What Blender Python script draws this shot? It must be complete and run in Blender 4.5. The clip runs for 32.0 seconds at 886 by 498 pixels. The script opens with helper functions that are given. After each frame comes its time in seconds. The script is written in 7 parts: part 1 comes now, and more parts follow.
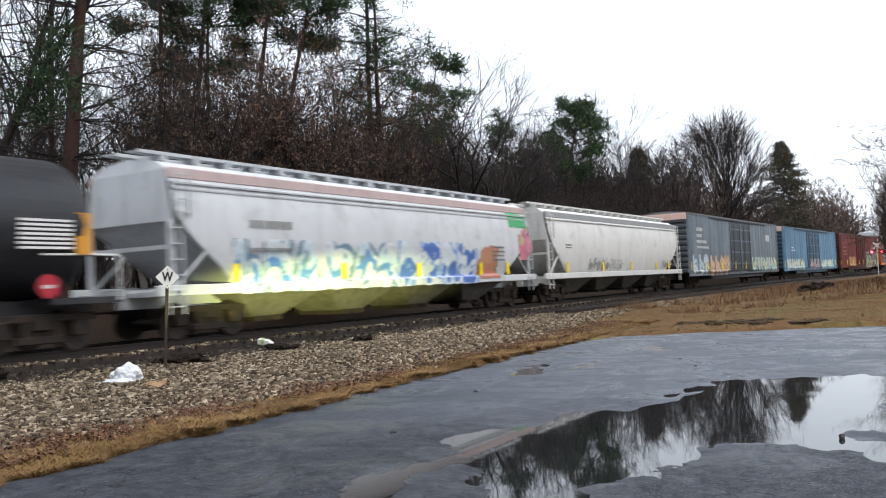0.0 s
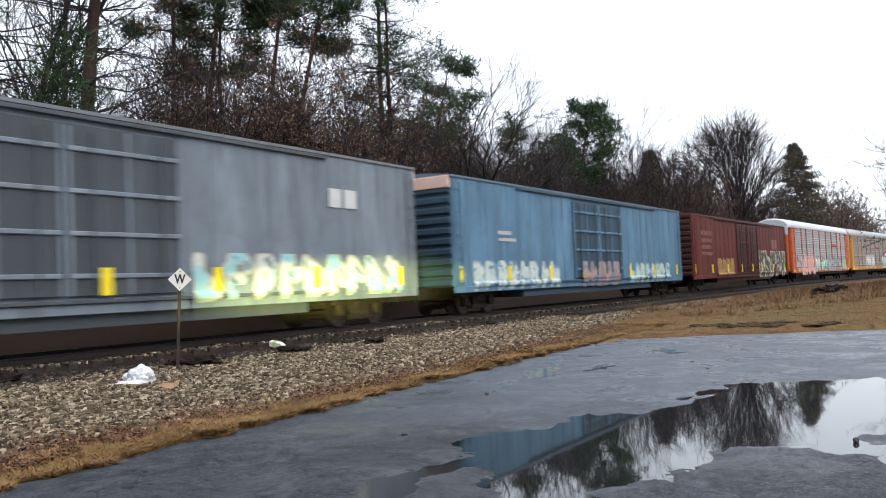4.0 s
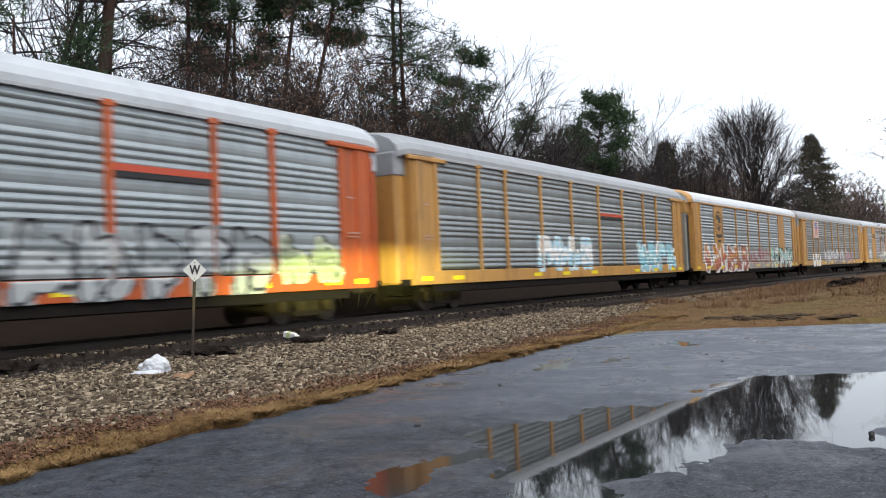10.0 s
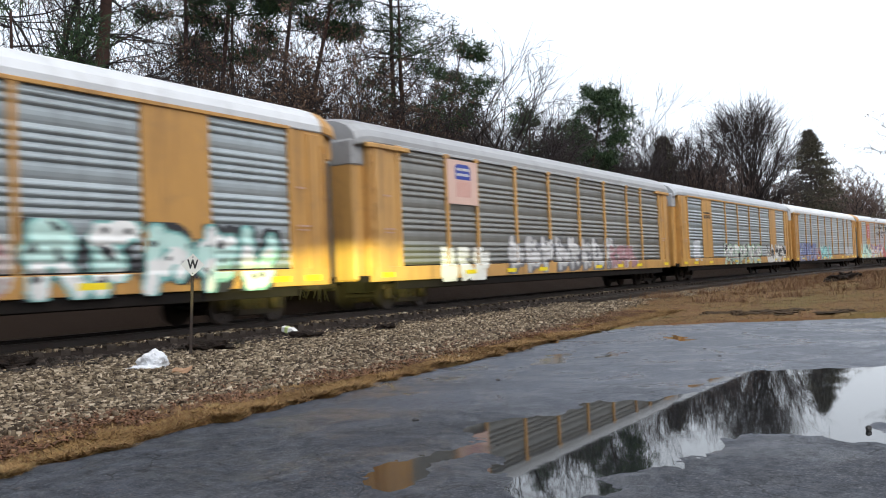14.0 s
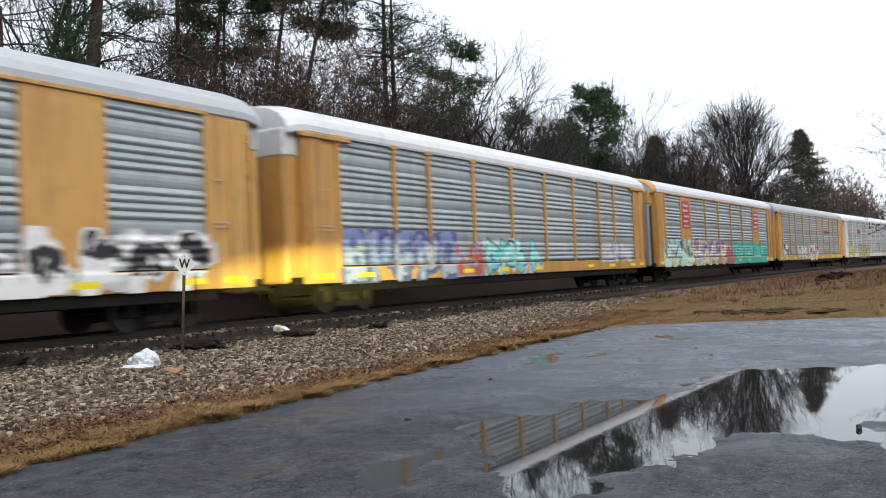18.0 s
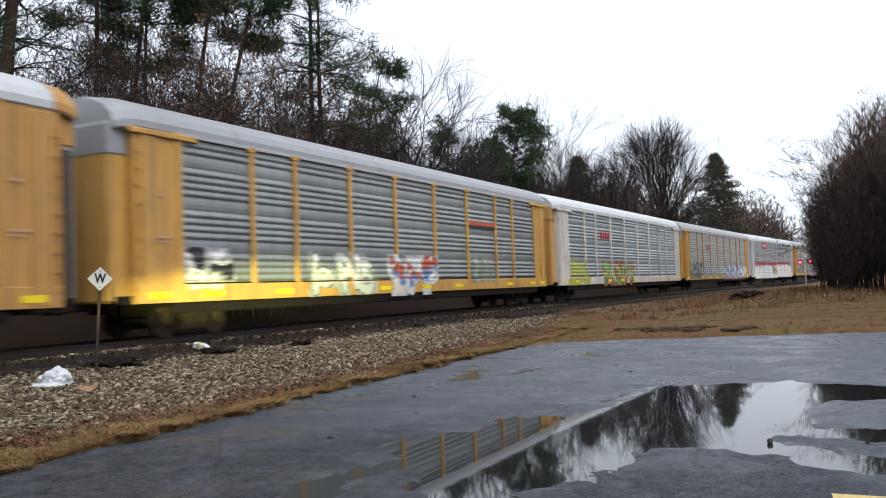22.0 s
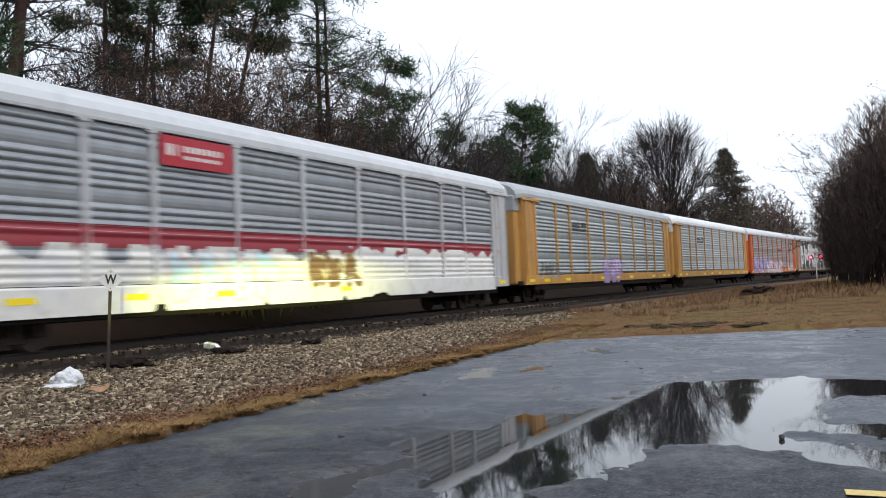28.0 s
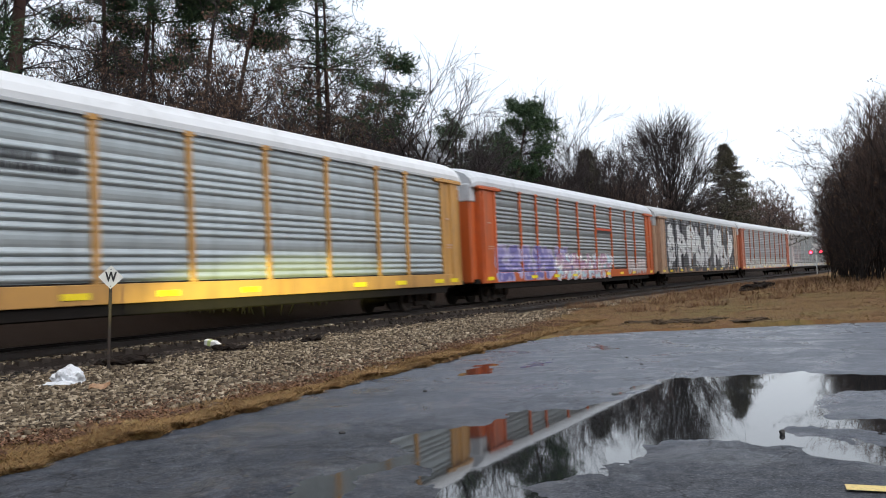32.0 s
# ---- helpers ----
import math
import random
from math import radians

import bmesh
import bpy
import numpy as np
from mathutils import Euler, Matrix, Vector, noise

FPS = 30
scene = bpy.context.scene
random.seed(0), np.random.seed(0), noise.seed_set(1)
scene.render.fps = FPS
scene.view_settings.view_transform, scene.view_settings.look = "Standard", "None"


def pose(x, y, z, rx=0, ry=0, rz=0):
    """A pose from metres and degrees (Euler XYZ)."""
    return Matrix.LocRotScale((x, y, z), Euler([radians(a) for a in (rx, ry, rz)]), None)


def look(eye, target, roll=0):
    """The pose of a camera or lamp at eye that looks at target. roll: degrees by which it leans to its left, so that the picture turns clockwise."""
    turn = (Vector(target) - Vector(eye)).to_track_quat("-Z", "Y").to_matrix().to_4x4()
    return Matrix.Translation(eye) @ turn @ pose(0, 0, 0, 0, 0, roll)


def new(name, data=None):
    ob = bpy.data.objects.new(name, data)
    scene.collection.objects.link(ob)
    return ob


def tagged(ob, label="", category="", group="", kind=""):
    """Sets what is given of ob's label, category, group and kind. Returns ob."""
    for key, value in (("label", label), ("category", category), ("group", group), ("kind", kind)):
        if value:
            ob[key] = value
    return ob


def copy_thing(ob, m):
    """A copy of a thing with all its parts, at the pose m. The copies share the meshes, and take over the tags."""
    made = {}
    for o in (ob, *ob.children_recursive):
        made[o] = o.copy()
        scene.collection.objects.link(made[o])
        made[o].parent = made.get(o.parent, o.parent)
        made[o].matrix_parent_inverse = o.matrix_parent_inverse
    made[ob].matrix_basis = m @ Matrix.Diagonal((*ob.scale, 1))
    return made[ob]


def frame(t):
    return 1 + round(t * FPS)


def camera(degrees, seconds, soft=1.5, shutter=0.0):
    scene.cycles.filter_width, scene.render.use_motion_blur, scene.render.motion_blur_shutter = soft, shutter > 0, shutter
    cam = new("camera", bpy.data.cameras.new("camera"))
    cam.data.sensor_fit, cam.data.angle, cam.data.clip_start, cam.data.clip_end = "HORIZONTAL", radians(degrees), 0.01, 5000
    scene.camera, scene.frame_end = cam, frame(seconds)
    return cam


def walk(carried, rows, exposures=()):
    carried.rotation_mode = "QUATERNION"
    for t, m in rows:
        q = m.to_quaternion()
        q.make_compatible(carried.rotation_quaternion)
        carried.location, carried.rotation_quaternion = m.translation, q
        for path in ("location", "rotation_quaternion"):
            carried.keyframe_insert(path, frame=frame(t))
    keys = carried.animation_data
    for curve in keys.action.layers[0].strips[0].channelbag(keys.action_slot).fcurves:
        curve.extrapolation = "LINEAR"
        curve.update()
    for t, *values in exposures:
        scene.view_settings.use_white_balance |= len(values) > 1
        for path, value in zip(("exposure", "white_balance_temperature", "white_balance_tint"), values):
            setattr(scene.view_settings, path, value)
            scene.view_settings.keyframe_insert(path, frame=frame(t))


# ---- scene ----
# The world: x runs along the railway, y away from the car park, z = 0 is the asphalt.
RAIL = 0.5625         # top of rail
CURVE = 0.000789      # 1 / radius of the bend
NEAR = 16.55          # camera to track centre
EYE = Vector((0, 0, 1.568))
AHEAD = 32.02         # camera's heading from the track at turn 0


def aim(turn, tilt, lean):
    a, b = radians(AHEAD - turn), radians(tilt)
    way = Vector((math.cos(a) * math.cos(b), math.sin(a) * math.cos(b), math.sin(b)))
    return look(EYE, EYE + way, -lean)


PATH = [(0, 1.87, 2.37, 2.64), (0.5, 1.78, 2.32, 2.70), (1, 1.72, 2.39, 2.71), (1.5, 1.57, 2.55, 2.69), (2, 1.49, 2.68, 2.65),
        (2.5, 1.34, 2.71, 2.60), (3, 1.21, 2.60, 2.59), (3.5, 1.16, 2.55, 2.61), (5.5, 0.86, 2.73, 2.46), (6, 0.75, 2.66, 2.39),
        (6.5, 0.68, 2.61, 2.36), (7, 0.59, 2.55, 2.30), (7.5, 0.46, 2.44, 2.24), (8, 0.43, 2.33, 2.23), (8.5, 0.42, 2.24, 2.29),
        (9, 0.39, 2.16, 2.38), (9.5, 0.31, 2.07, 2.44), (10, 0.18, 2.04, 2.44), (10.5, 0.04, 2.02, 2.42), (11, 0.01, 2.09, 2.43),
        (11.5, -0.01, 2.17, 2.43), (12, -0.01, 2.16, 2.44), (12.5, -0.03, 2.02, 2.43), (13, -0.02, 1.95, 2.41), (13.5, 0.12, 1.85, 2.42),
        (14, 0.29, 1.68, 2.41), (14.5, 0.31, 1.60, 2.34), (16.5, 0.40, 1.77, 2.34), (17, 0.56, 1.79, 2.35), (17.5, 0.66, 1.71, 2.37),
        (18, 0.80, 1.61, 2.41), (18.5, 1.08, 1.62, 2.44), (19, 1.84, 1.81, 2.38), (19.5, 3.14, 2.10, 2.22), (20, 4.44, 2.45, 2.03),
        (20.5, 5.34, 2.61, 1.92), (21, 5.79, 2.55, 1.92), (21.5, 5.86, 2.52, 1.96), (22, 5.85, 2.55, 2.04), (22.5, 5.83, 2.51, 2.10),
        (23, 5.75, 2.42, 2.15), (23.5, 5.74, 2.30, 2.20), (24, 5.73, 2.17, 2.25), (24.5, 5.69, 2.07, 2.24), (25, 5.54, 2.04, 2.23),
        (25.5, 5.39, 2.12, 2.23), (27.5, 5.23, 2.43, 2.45), (28, 5.25, 2.45, 2.52), (28.5, 5.33, 2.39, 2.61), (29, 5.33, 2.31, 2.65),
        (29.5, 5.35, 2.28, 2.62), (30, 5.36, 2.37, 2.59), (30.5, 5.37, 2.50, 2.63), (31, 5.33, 2.51, 2.68), (31.5, 5.26, 2.36, 2.69),
        (32, 5.23, 2.21, 2.69)]
cam = camera(54.8, 32.0, soft=1.0, shutter=0.5)
walk(cam, [(t, aim(a, b, c)) for t, a, b, c in PATH],
     [(0, 0.16), (3, 0.2), (6, 0.38), (7, 0.36), (8, 0.26), (9, 0.05), (18, 0.05), (22, -0.12), (24, -0.12), (28, -0.08), (32, -0.1)])

# ---- light: a bright overcast sky, and the low beams of the car beside which the camera stands ----
world = bpy.data.worlds.new("overcast")
scene.world = world
world.use_nodes = True
wt = world.node_tree
wt.nodes.clear()
sky = wt.nodes.new("ShaderNodeTexSky")
sky.sky_type, sky.sun_disc = "NISHITA", False
sky.sun_elevation, sky.sun_rotation = radians(58), radians(200)
sky.air_density, sky.dust_density = 1.0, 6.0
scale = wt.nodes.new("ShaderNodeVectorMath")
scale.operation = "SCALE"
scale.inputs["Scale"].default_value = 0.10
veil = wt.nodes.new("ShaderNodeMix")
veil.data_type = "RGBA"
veil.inputs["Factor"].default_value = 0.72
veil.inputs["B"].default_value = (0.99, 1.06, 1.16, 1)
back = wt.nodes.new("ShaderNodeBackground")
back.inputs["Strength"].default_value = 1.5
wout = wt.nodes.new("ShaderNodeOutputWorld")
wt.links.new(sky.outputs["Color"], scale.inputs[0])
wt.links.new(scale.outputs["Vector"], veil.inputs["A"])
wt.links.new(veil.outputs["Result"], back.inputs["Color"])
wt.links.new(back.outputs["Background"], wout.inputs["Surface"])
sun = new("sun", bpy.data.lights.new("sun", "SUN"))
sun.data.energy, sun.data.angle, sun.data.color = 1.2, radians(60), (1.0, 0.99, 0.975)
sun.matrix_world = look((0, 0, 60), (12.8, 35.2, 0))
for k, (x, y) in enumerate(((-0.9, 1.2), (0.2, 0.4))):
    beam = new("headlight_beam", bpy.data.lights.new("headlight_beam", "SPOT"))
    beam.data.energy, beam.data.color = 36000, (0.98, 1.0, 0.32)
    beam.data.spot_size, beam.data.spot_blend, beam.data.shadow_soft_size = radians(20), 1.0, 0.06
    beam.matrix_world = look((x, y, 0.74), (18.6 + 0.8 * k, 15.0, 1.62)) @ Matrix.Diagonal((1, 0.26, 1, 1))


# ---- materials ----
def maths(nt, op, a, b=None, c=None, clamp=False):
    n = nt.nodes.new("ShaderNodeMath")
    n.operation, n.use_clamp = op, clamp
    for i, v in enumerate((a, b, c)):
        if v is None:
            continue
        if isinstance(v, (int, float)):
            n.inputs[i].default_value = v
        else:
            nt.links.new(v, n.inputs[i])
    return n.outputs[0]


def mix(nt, fac, a, b, kind="MIX"):
    n = nt.nodes.new("ShaderNodeMix")
    n.data_type, n.blend_type = "RGBA", kind
    for key, v in ((0, fac), (6, a), (7, b)):
        if isinstance(v, (int, float)):
            n.inputs[key].default_value = v
        elif isinstance(v, tuple):
            n.inputs[key].default_value = (*v[:3], 1)
        else:
            nt.links.new(v, n.inputs[key])
    return n.outputs[2]


def noise_at(nt, vec, size, detail=4, rough=0.55, warp=0.0, stretch=(1, 1, 1)):
    m = nt.nodes.new("ShaderNodeMapping")
    m.inputs["Scale"].default_value = [s / size for s in stretch]
    nt.links.new(vec, m.inputs["Vector"])
    n = nt.nodes.new("ShaderNodeTexNoise")
    n.inputs["Scale"].default_value = 1
    n.inputs["Detail"].default_value = detail
    n.inputs["Roughness"].default_value = rough
    n.inputs["Distortion"].default_value = warp
    nt.links.new(m.outputs[0], n.inputs["Vector"])
    return n.outputs["Fac"]


def ramp(nt, fac, stops, constant=False):
    n = nt.nodes.new("ShaderNodeValToRGB")
    r = n.color_ramp
    if constant:
        r.interpolation = "CONSTANT"
    while len(r.elements) < len(stops):
        r.elements.new(0.5)
    for e, (p, c) in zip(r.elements, stops):
        e.position = p
        e.color = (*c[:3], 1) if isinstance(c, tuple) else (c, c, c, 1)
    nt.links.new(fac, n.inputs["Fac"])
    return n.outputs["Color"]


def blank(name):
    m = bpy.data.materials.new(name)
    m.use_nodes = True
    nt = m.node_tree
    p = nt.nodes["Principled BSDF"]
    co = nt.nodes.new("ShaderNodeTexCoord").outputs["Object"]
    return m, nt, p, co


def bump(nt, p, height, strength, depth):
    b = nt.nodes.new("ShaderNodeBump")
    b.inputs["Strength"].default_value, b.inputs["Distance"].default_value = strength, depth
    nt.links.new(height, b.inputs["Height"])
    nt.links.new(b.outputs[0], p.inputs["Normal"])


def surface(name, colour, rough=0.6, metal=0.0, var=0.3, size=0.8, fine=0.03, relief=0.0, depth=0.004, stretch=(1, 1, 1), dirt=None, dirt_amount=0.5, spec=0.5):
    """A plain material with mottling at two scales, and dirt or rust in patches."""
    m, nt, p, co = blank(name)
    big = noise_at(nt, co, size, 5, 0.6, 0.3, stretch)
    small = noise_at(nt, co, fine, 3, 0.6)
    a = tuple(max(0, c * (1 - var)) for c in colour)
    b = tuple(min(1, c * (1 + var)) for c in colour)
    col = mix(nt, big, a, b)
    col = mix(nt, maths(nt, "MULTIPLY", small, 0.35), col, tuple(c * 0.6 for c in colour))
    if dirt:
        patch = noise_at(nt, co, size * 0.6, 6, 0.7, 0.6, stretch)
        k = ramp(nt, patch, [(0.62 - 0.25 * dirt_amount, 0.0), (0.78 - 0.1 * dirt_amount, 1.0)])
        col = mix(nt, maths(nt, "MULTIPLY", k, min(1.0, dirt_amount * 1.2)), col, dirt)
    nt.links.new(col, p.inputs["Base Color"])
    r = maths(nt, "MULTIPLY_ADD", small, 0.25, rough - 0.12)
    nt.links.new(r, p.inputs["Roughness"])
    p.inputs["Metallic"].default_value = metal
    p.inputs["Specular IOR Level"].default_value = spec
    if relief:
        bump(nt, p, small, relief, depth)
    return m


def car_paint(name, colour, rough=0.5, metal=0.0, streak=(0.12, 0.08, 0.05), streaks=0.4, fade=0.2, panel=False, wash=None):
    """Weathered freight-car paint or galvanised sheet: runs down the side, road dirt, spray paint."""
    m, nt, p, co = blank(name)
    big = noise_at(nt, co, 1.6, 5, 0.6, 0.4)
    runs = noise_at(nt, co, 0.35, 5, 0.65, 0.2, (1, 1, 0.09))
    fine = noise_at(nt, co, 0.05, 3, 0.6)
    a = tuple(c * (1 - fade) for c in colour)
    b = tuple(min(1, c * (1 + fade)) for c in colour)
    col = mix(nt, big, a, b)
    k = ramp(nt, runs, [(0.50, 0.0), (0.75, 1.0)])
    col = mix(nt, maths(nt, "MULTIPLY", k, streaks), col, streak)
    if wash:
        pale = ramp(nt, noise_at(nt, co, 1.1, 4, 0.6, 0.4, (1, 1, 0.3)), [(0.50, 0.0), (0.72, 1.0)])
        col = mix(nt, maths(nt, "MULTIPLY", pale, 0.6), col, wash)
    if panel:
        info = nt.nodes.new("ShaderNodeObjectInfo")
        col = mix(nt, maths(nt, "MULTIPLY", info.outputs["Random"], 0.28), col, tuple(c * 0.55 for c in colour))
    grime = ramp(nt, noise_at(nt, co, 0.7, 6, 0.7, 0.5), [(0.52, 0.0), (0.8, 1.0)])
    col = mix(nt, maths(nt, "MULTIPLY", grime, 0.35), col, (0.10, 0.085, 0.07))
    nt.links.new(col, p.inputs["Base Color"])
    nt.links.new(maths(nt, "MULTIPLY_ADD", fine, 0.25, rough - 0.1), p.inputs["Roughness"])
    p.inputs["Metallic"].default_value = metal
    bump(nt, p, fine, 0.12, 0.003)
    return m


STEEL = surface("dark_steel", (0.035, 0.03, 0.027), 0.7, 0.2, 0.4, 0.4, 0.02, 0.3, dirt=(0.09, 0.055, 0.035), dirt_amount=0.6, spec=0.12)
WHEEL = surface("wheel_steel", (0.06, 0.05, 0.045), 0.5, 0.7, 0.3, 0.2, 0.02, dirt=(0.07, 0.045, 0.03), dirt_amount=0.6)
RAILTOP = surface("rail_steel", (0.04, 0.032, 0.028), 0.5, 0.4, 0.3, 0.5, 0.02, 0.2, dirt=(0.035, 0.02, 0.014), dirt_amount=0.7)
# near-black base stands in for the shade beneath the cars
UNDER = surface("dark_underframe", (0.014, 0.012, 0.011), 0.85, 0, 0.4, 0.4, 0.03, 0.3, dirt=(0.03, 0.02, 0.014), dirt_amount=0.5, spec=0.12)
# bays much darker than the hopper's body paint
BAYDARK = surface("dark_bay", (0.14, 0.135, 0.12), 0.7, 0, 0.35, 0.5, 0.03, 0.2, dirt=(0.05, 0.042, 0.034), dirt_amount=0.7)
REFLECT = surface("reflector_yellow", (0.95, 0.74, 0.02), 0.3, 0, 0.05, 0.3)
RED = surface("sign_red", (0.42, 0.022, 0.04), 0.45, 0, 0.15, 0.4)
WARN = surface("stripe_orange_red", (0.56, 0.085, 0.04), 0.45, 0, 0.12, 0.4)
WHITE = surface("white_paint", (0.75, 0.75, 0.74), 0.5, 0, 0.1, 0.4, dirt=(0.4, 0.38, 0.34), dirt_amount=0.4)
BLACK = surface("black_paint", (0.02, 0.02, 0.022), 0.5, 0, 0.3, 0.3)
BLUE = surface("blue_paint", (0.03, 0.06, 0.35), 0.5, 0, 0.15, 0.3)
CREAM = surface("cream_paint", (0.72, 0.5, 0.42), 0.5, 0, 0.12, 0.4)
TAN = surface("faded_lettering", (0.55, 0.36, 0.28), 0.6, 0, 0.2, 0.3)
WORN = surface("worn_lettering", (0.27, 0.12, 0.09), 0.7, 0, 0.35, 0.3)
LETTERG = surface("grey_lettering", (0.20, 0.20, 0.20), 0.6, 0, 0.2, 0.3)
PALE = surface("pale_lettering", (0.62, 0.63, 0.62), 0.6, 0, 0.2, 0.3)


# ---- mesh helpers ----
def link(name, verts, faces, material, parent=None, label="", smooth=False):
    me = bpy.data.meshes.new(name)
    me.from_pydata(verts, [], faces)
    me.materials.append(material)
    if smooth:
        me.shade_smooth()
    ob = new(name, me)
    if parent is not None:
        ob.parent = parent
    if label:
        ob["label"] = label
    return ob


def part(name, bm, material, parent, label=""):
    me = bpy.data.meshes.new(name)
    bmesh.ops.recalc_face_normals(bm, faces=bm.faces)
    bm.to_mesh(me)
    bm.free()
    me.materials.append(material)
    ob = new(name, me)
    if parent is not None:
        ob.parent = parent
    if label:
        ob["label"] = label
    return ob


def again(ob, m, parent):
    """Another object on the same mesh, as a part."""
    o = new(ob.name.split(".")[0], ob.data)
    o.parent = parent
    o.matrix_basis = m
    for key in ob.keys():
        o[key] = ob[key]
    return o


def box(bm, x0, x1, y0, y1, z0, z1, bevel=0.0):
    r = bmesh.ops.create_cube(bm, size=1)
    bmesh.ops.scale(bm, vec=(x1 - x0, y1 - y0, z1 - z0), verts=r["verts"])
    bmesh.ops.translate(bm, vec=((x0 + x1) / 2, (y0 + y1) / 2, (z0 + z1) / 2), verts=r["verts"])
    if bevel:
        edges = list({e for v in r["verts"] for e in v.link_edges})
        bmesh.ops.bevel(bm, geom=edges, offset=bevel, segments=1, affect="EDGES")
    return bm


def boxes(*rows, bevel=0.0):
    bm = bmesh.new()
    for r in rows:
        box(bm, *r, bevel=bevel)
    return bm


def rod(bm, a, b, r, n=8):
    a, b = Vector(a), Vector(b)
    d = b - a
    m = Matrix.Translation((a + b) / 2) @ d.to_track_quat("Z", "Y").to_matrix().to_4x4()
    bmesh.ops.create_cone(bm, cap_ends=True, segments=n, radius1=r, radius2=r, depth=d.length, matrix=m)
    return bm


def swept(profile, x0, x1, name, material, parent, label="", closed=False, steps=1, smooth=False):
    """A (y, z) profile drawn along x."""
    xs = [x0 + (x1 - x0) * i / steps for i in range(steps + 1)]
    n = len(profile)
    verts = [(x, y, z) for x in xs for y, z in profile]
    faces = []
    for i in range(steps):
        for j in range(n if closed else n - 1):
            k = (j + 1) % n
            faces.append((i * n + j, i * n + k, (i + 1) * n + k, (i + 1) * n + j))
    if closed:
        faces.append(tuple(range(n)))
        faces.append(tuple(reversed(range(steps * n, steps * n + n))))
    return link(name, verts, faces, material, parent, label, smooth)


def prism(outline, y0, y1, name, material, parent, label=""):
    """An (x, z) outline with thickness along y."""
    n = len(outline)
    verts = [(x, y0, z) for x, z in outline] + [(x, y1, z) for x, z in outline]
    faces = [tuple(range(n)), tuple(reversed(range(n, 2 * n)))]
    faces += [(i, i + n, (i + 1) % n + n, (i + 1) % n) for i in range(n)]
    return link(name, verts, faces, material, parent, label)


def thing(name, label, category, group="", at=None):
    e = new(name)
    e.empty_display_size = 0.3
    if at is not None:
        e.matrix_basis = at
    return tagged(e, label, category, group)


# ---- the railway's line ----
STRAIGHT = 260.0      # past this the line goes on straight


def on_track(s, lat=0.0, z=0.0):
    """A point s metres along the line, lat metres to the camera's side of its centre."""
    c = min(max(s, 0.0), STRAIGHT)
    a = CURVE * c
    x, y = math.sin(a) / CURVE, NEAR - (1 - math.cos(a)) / CURVE
    x, y = x + (s - c) * math.cos(a), y - (s - c) * math.sin(a)
    return Vector((x - lat * math.sin(a), y - lat * math.cos(a), z))


def gone(t):
    """Where the coupling behind the first car carrier is along the line at t seconds."""
    u = t - 16
    return -67.53 - 14.892 * u - 0.01797 * u * u


# ---- the ground ----
def smooth(a, b, v):
    k = np.clip((v - a) / (b - a), 0, 1)
    return k * k * (3 - 2 * k)


def waves(x, y, size, seed, octaves=3):
    """Cheap smooth noise on arrays, about -1 to 1."""
    rng = np.random.RandomState(seed)
    out = np.zeros(x.shape)
    for o in range(octaves):
        k = 2 * math.pi * 2 ** o / size
        for _ in range(5):
            a, ph = rng.rand() * math.pi * 2, rng.rand() * math.pi * 2
            kk = k * (0.6 + 0.8 * rng.rand())
            out += np.sin(kk * (x * math.cos(a) + y * math.sin(a)) + ph) * 0.36 / 1.8 ** o
    return out


def depth_in(x, y, corners):
    """Signed distance into a polygon, positive inside."""
    inside = np.zeros(x.shape, bool)
    best = np.full(x.shape, 1e9)
    for (ax, ay), (bx, by) in zip(corners, corners[1:] + corners[:1]):
        dx, dy = bx - ax, by - ay
        k = np.clip(((x - ax) * dx + (y - ay) * dy) / (dx * dx + dy * dy), 0, 1)
        best = np.minimum(best, np.hypot(x - ax - k * dx, y - ay - k * dy))
        cross = (ay > y) != (by > y)
        with np.errstate(divide="ignore", invalid="ignore"):
            inside ^= cross & (x < (y - ay) * dx / (dy if dy else 1e-9) + ax)
    return np.where(inside, best, -best)


LOT = [(-20, 6.9), (4.2, 7.13), (9.6, 7.45), (17.3, 7.75), (20.2, 7.8), (21.5, 7.4), (22.4, 6.1), (23.2, 4.1), (24.0, 2.4), (24.8, 0.7), (25, -3), (27, -45), (-20, -45)]
PUDDLE = [(7.49, 4.46), (8.16, 4.37), (8.6, 3.96), (9.51, 3.79), (9.88, 3.2), (10.81, 2.95), (12.57, 2.91), (13.1, 2.32), (13.35, 1.63), (13.74, 1.2),
          (13.42, 0.43), (13.1, -2.8), (7.8, -2.0), (7.44, 0.1), (7.76, 0.63), (7.97, 0.78), (8.32, 1.25), (8.15, 1.73), (7.56, 1.96), (6.73, 2.07),
          (6.38, 2.24), (5.81, 2.35), (5.2, 2.6), (5.68, 3.1), (6.44, 3.57), (7.29, 4.28)]
ISLANDS = [[(11.95, -2.6), (11.85, 0.4), (11.1, 0.68), (9.85, 0.66), (9.6, 0.45), (9.7, -2.6)],
           [(8.9, 0.1), (9.09, 0.62), (9.0, 0.8), (8.52, 0.8), (8.47, 0.31), (8.2, 0.15), (8.3, -1.2), (8.9, -1.2)]]
POOLS = [[(5.2, 4.1), (5.79, 4.42), (6.11, 4.2), (6.8, 3.96), (6.03, 3.86), (5.3, 3.75)],
         [(11.15, 3.1), (11.9, 3.14), (12.5, 2.97), (11.64, 2.8)],
         [(12.85, 6.3), (14.4, 6.65), (14.75, 6.45), (13.3, 5.95)],
         [(17.4, 5.1), (18.5, 5.8), (18.95, 5.72), (18.0, 5.05)],
         [(14.25, 5.62), (14.5, 5.75), (15.1, 5.55), (14.8, 5.4)]]
WATER = -0.010


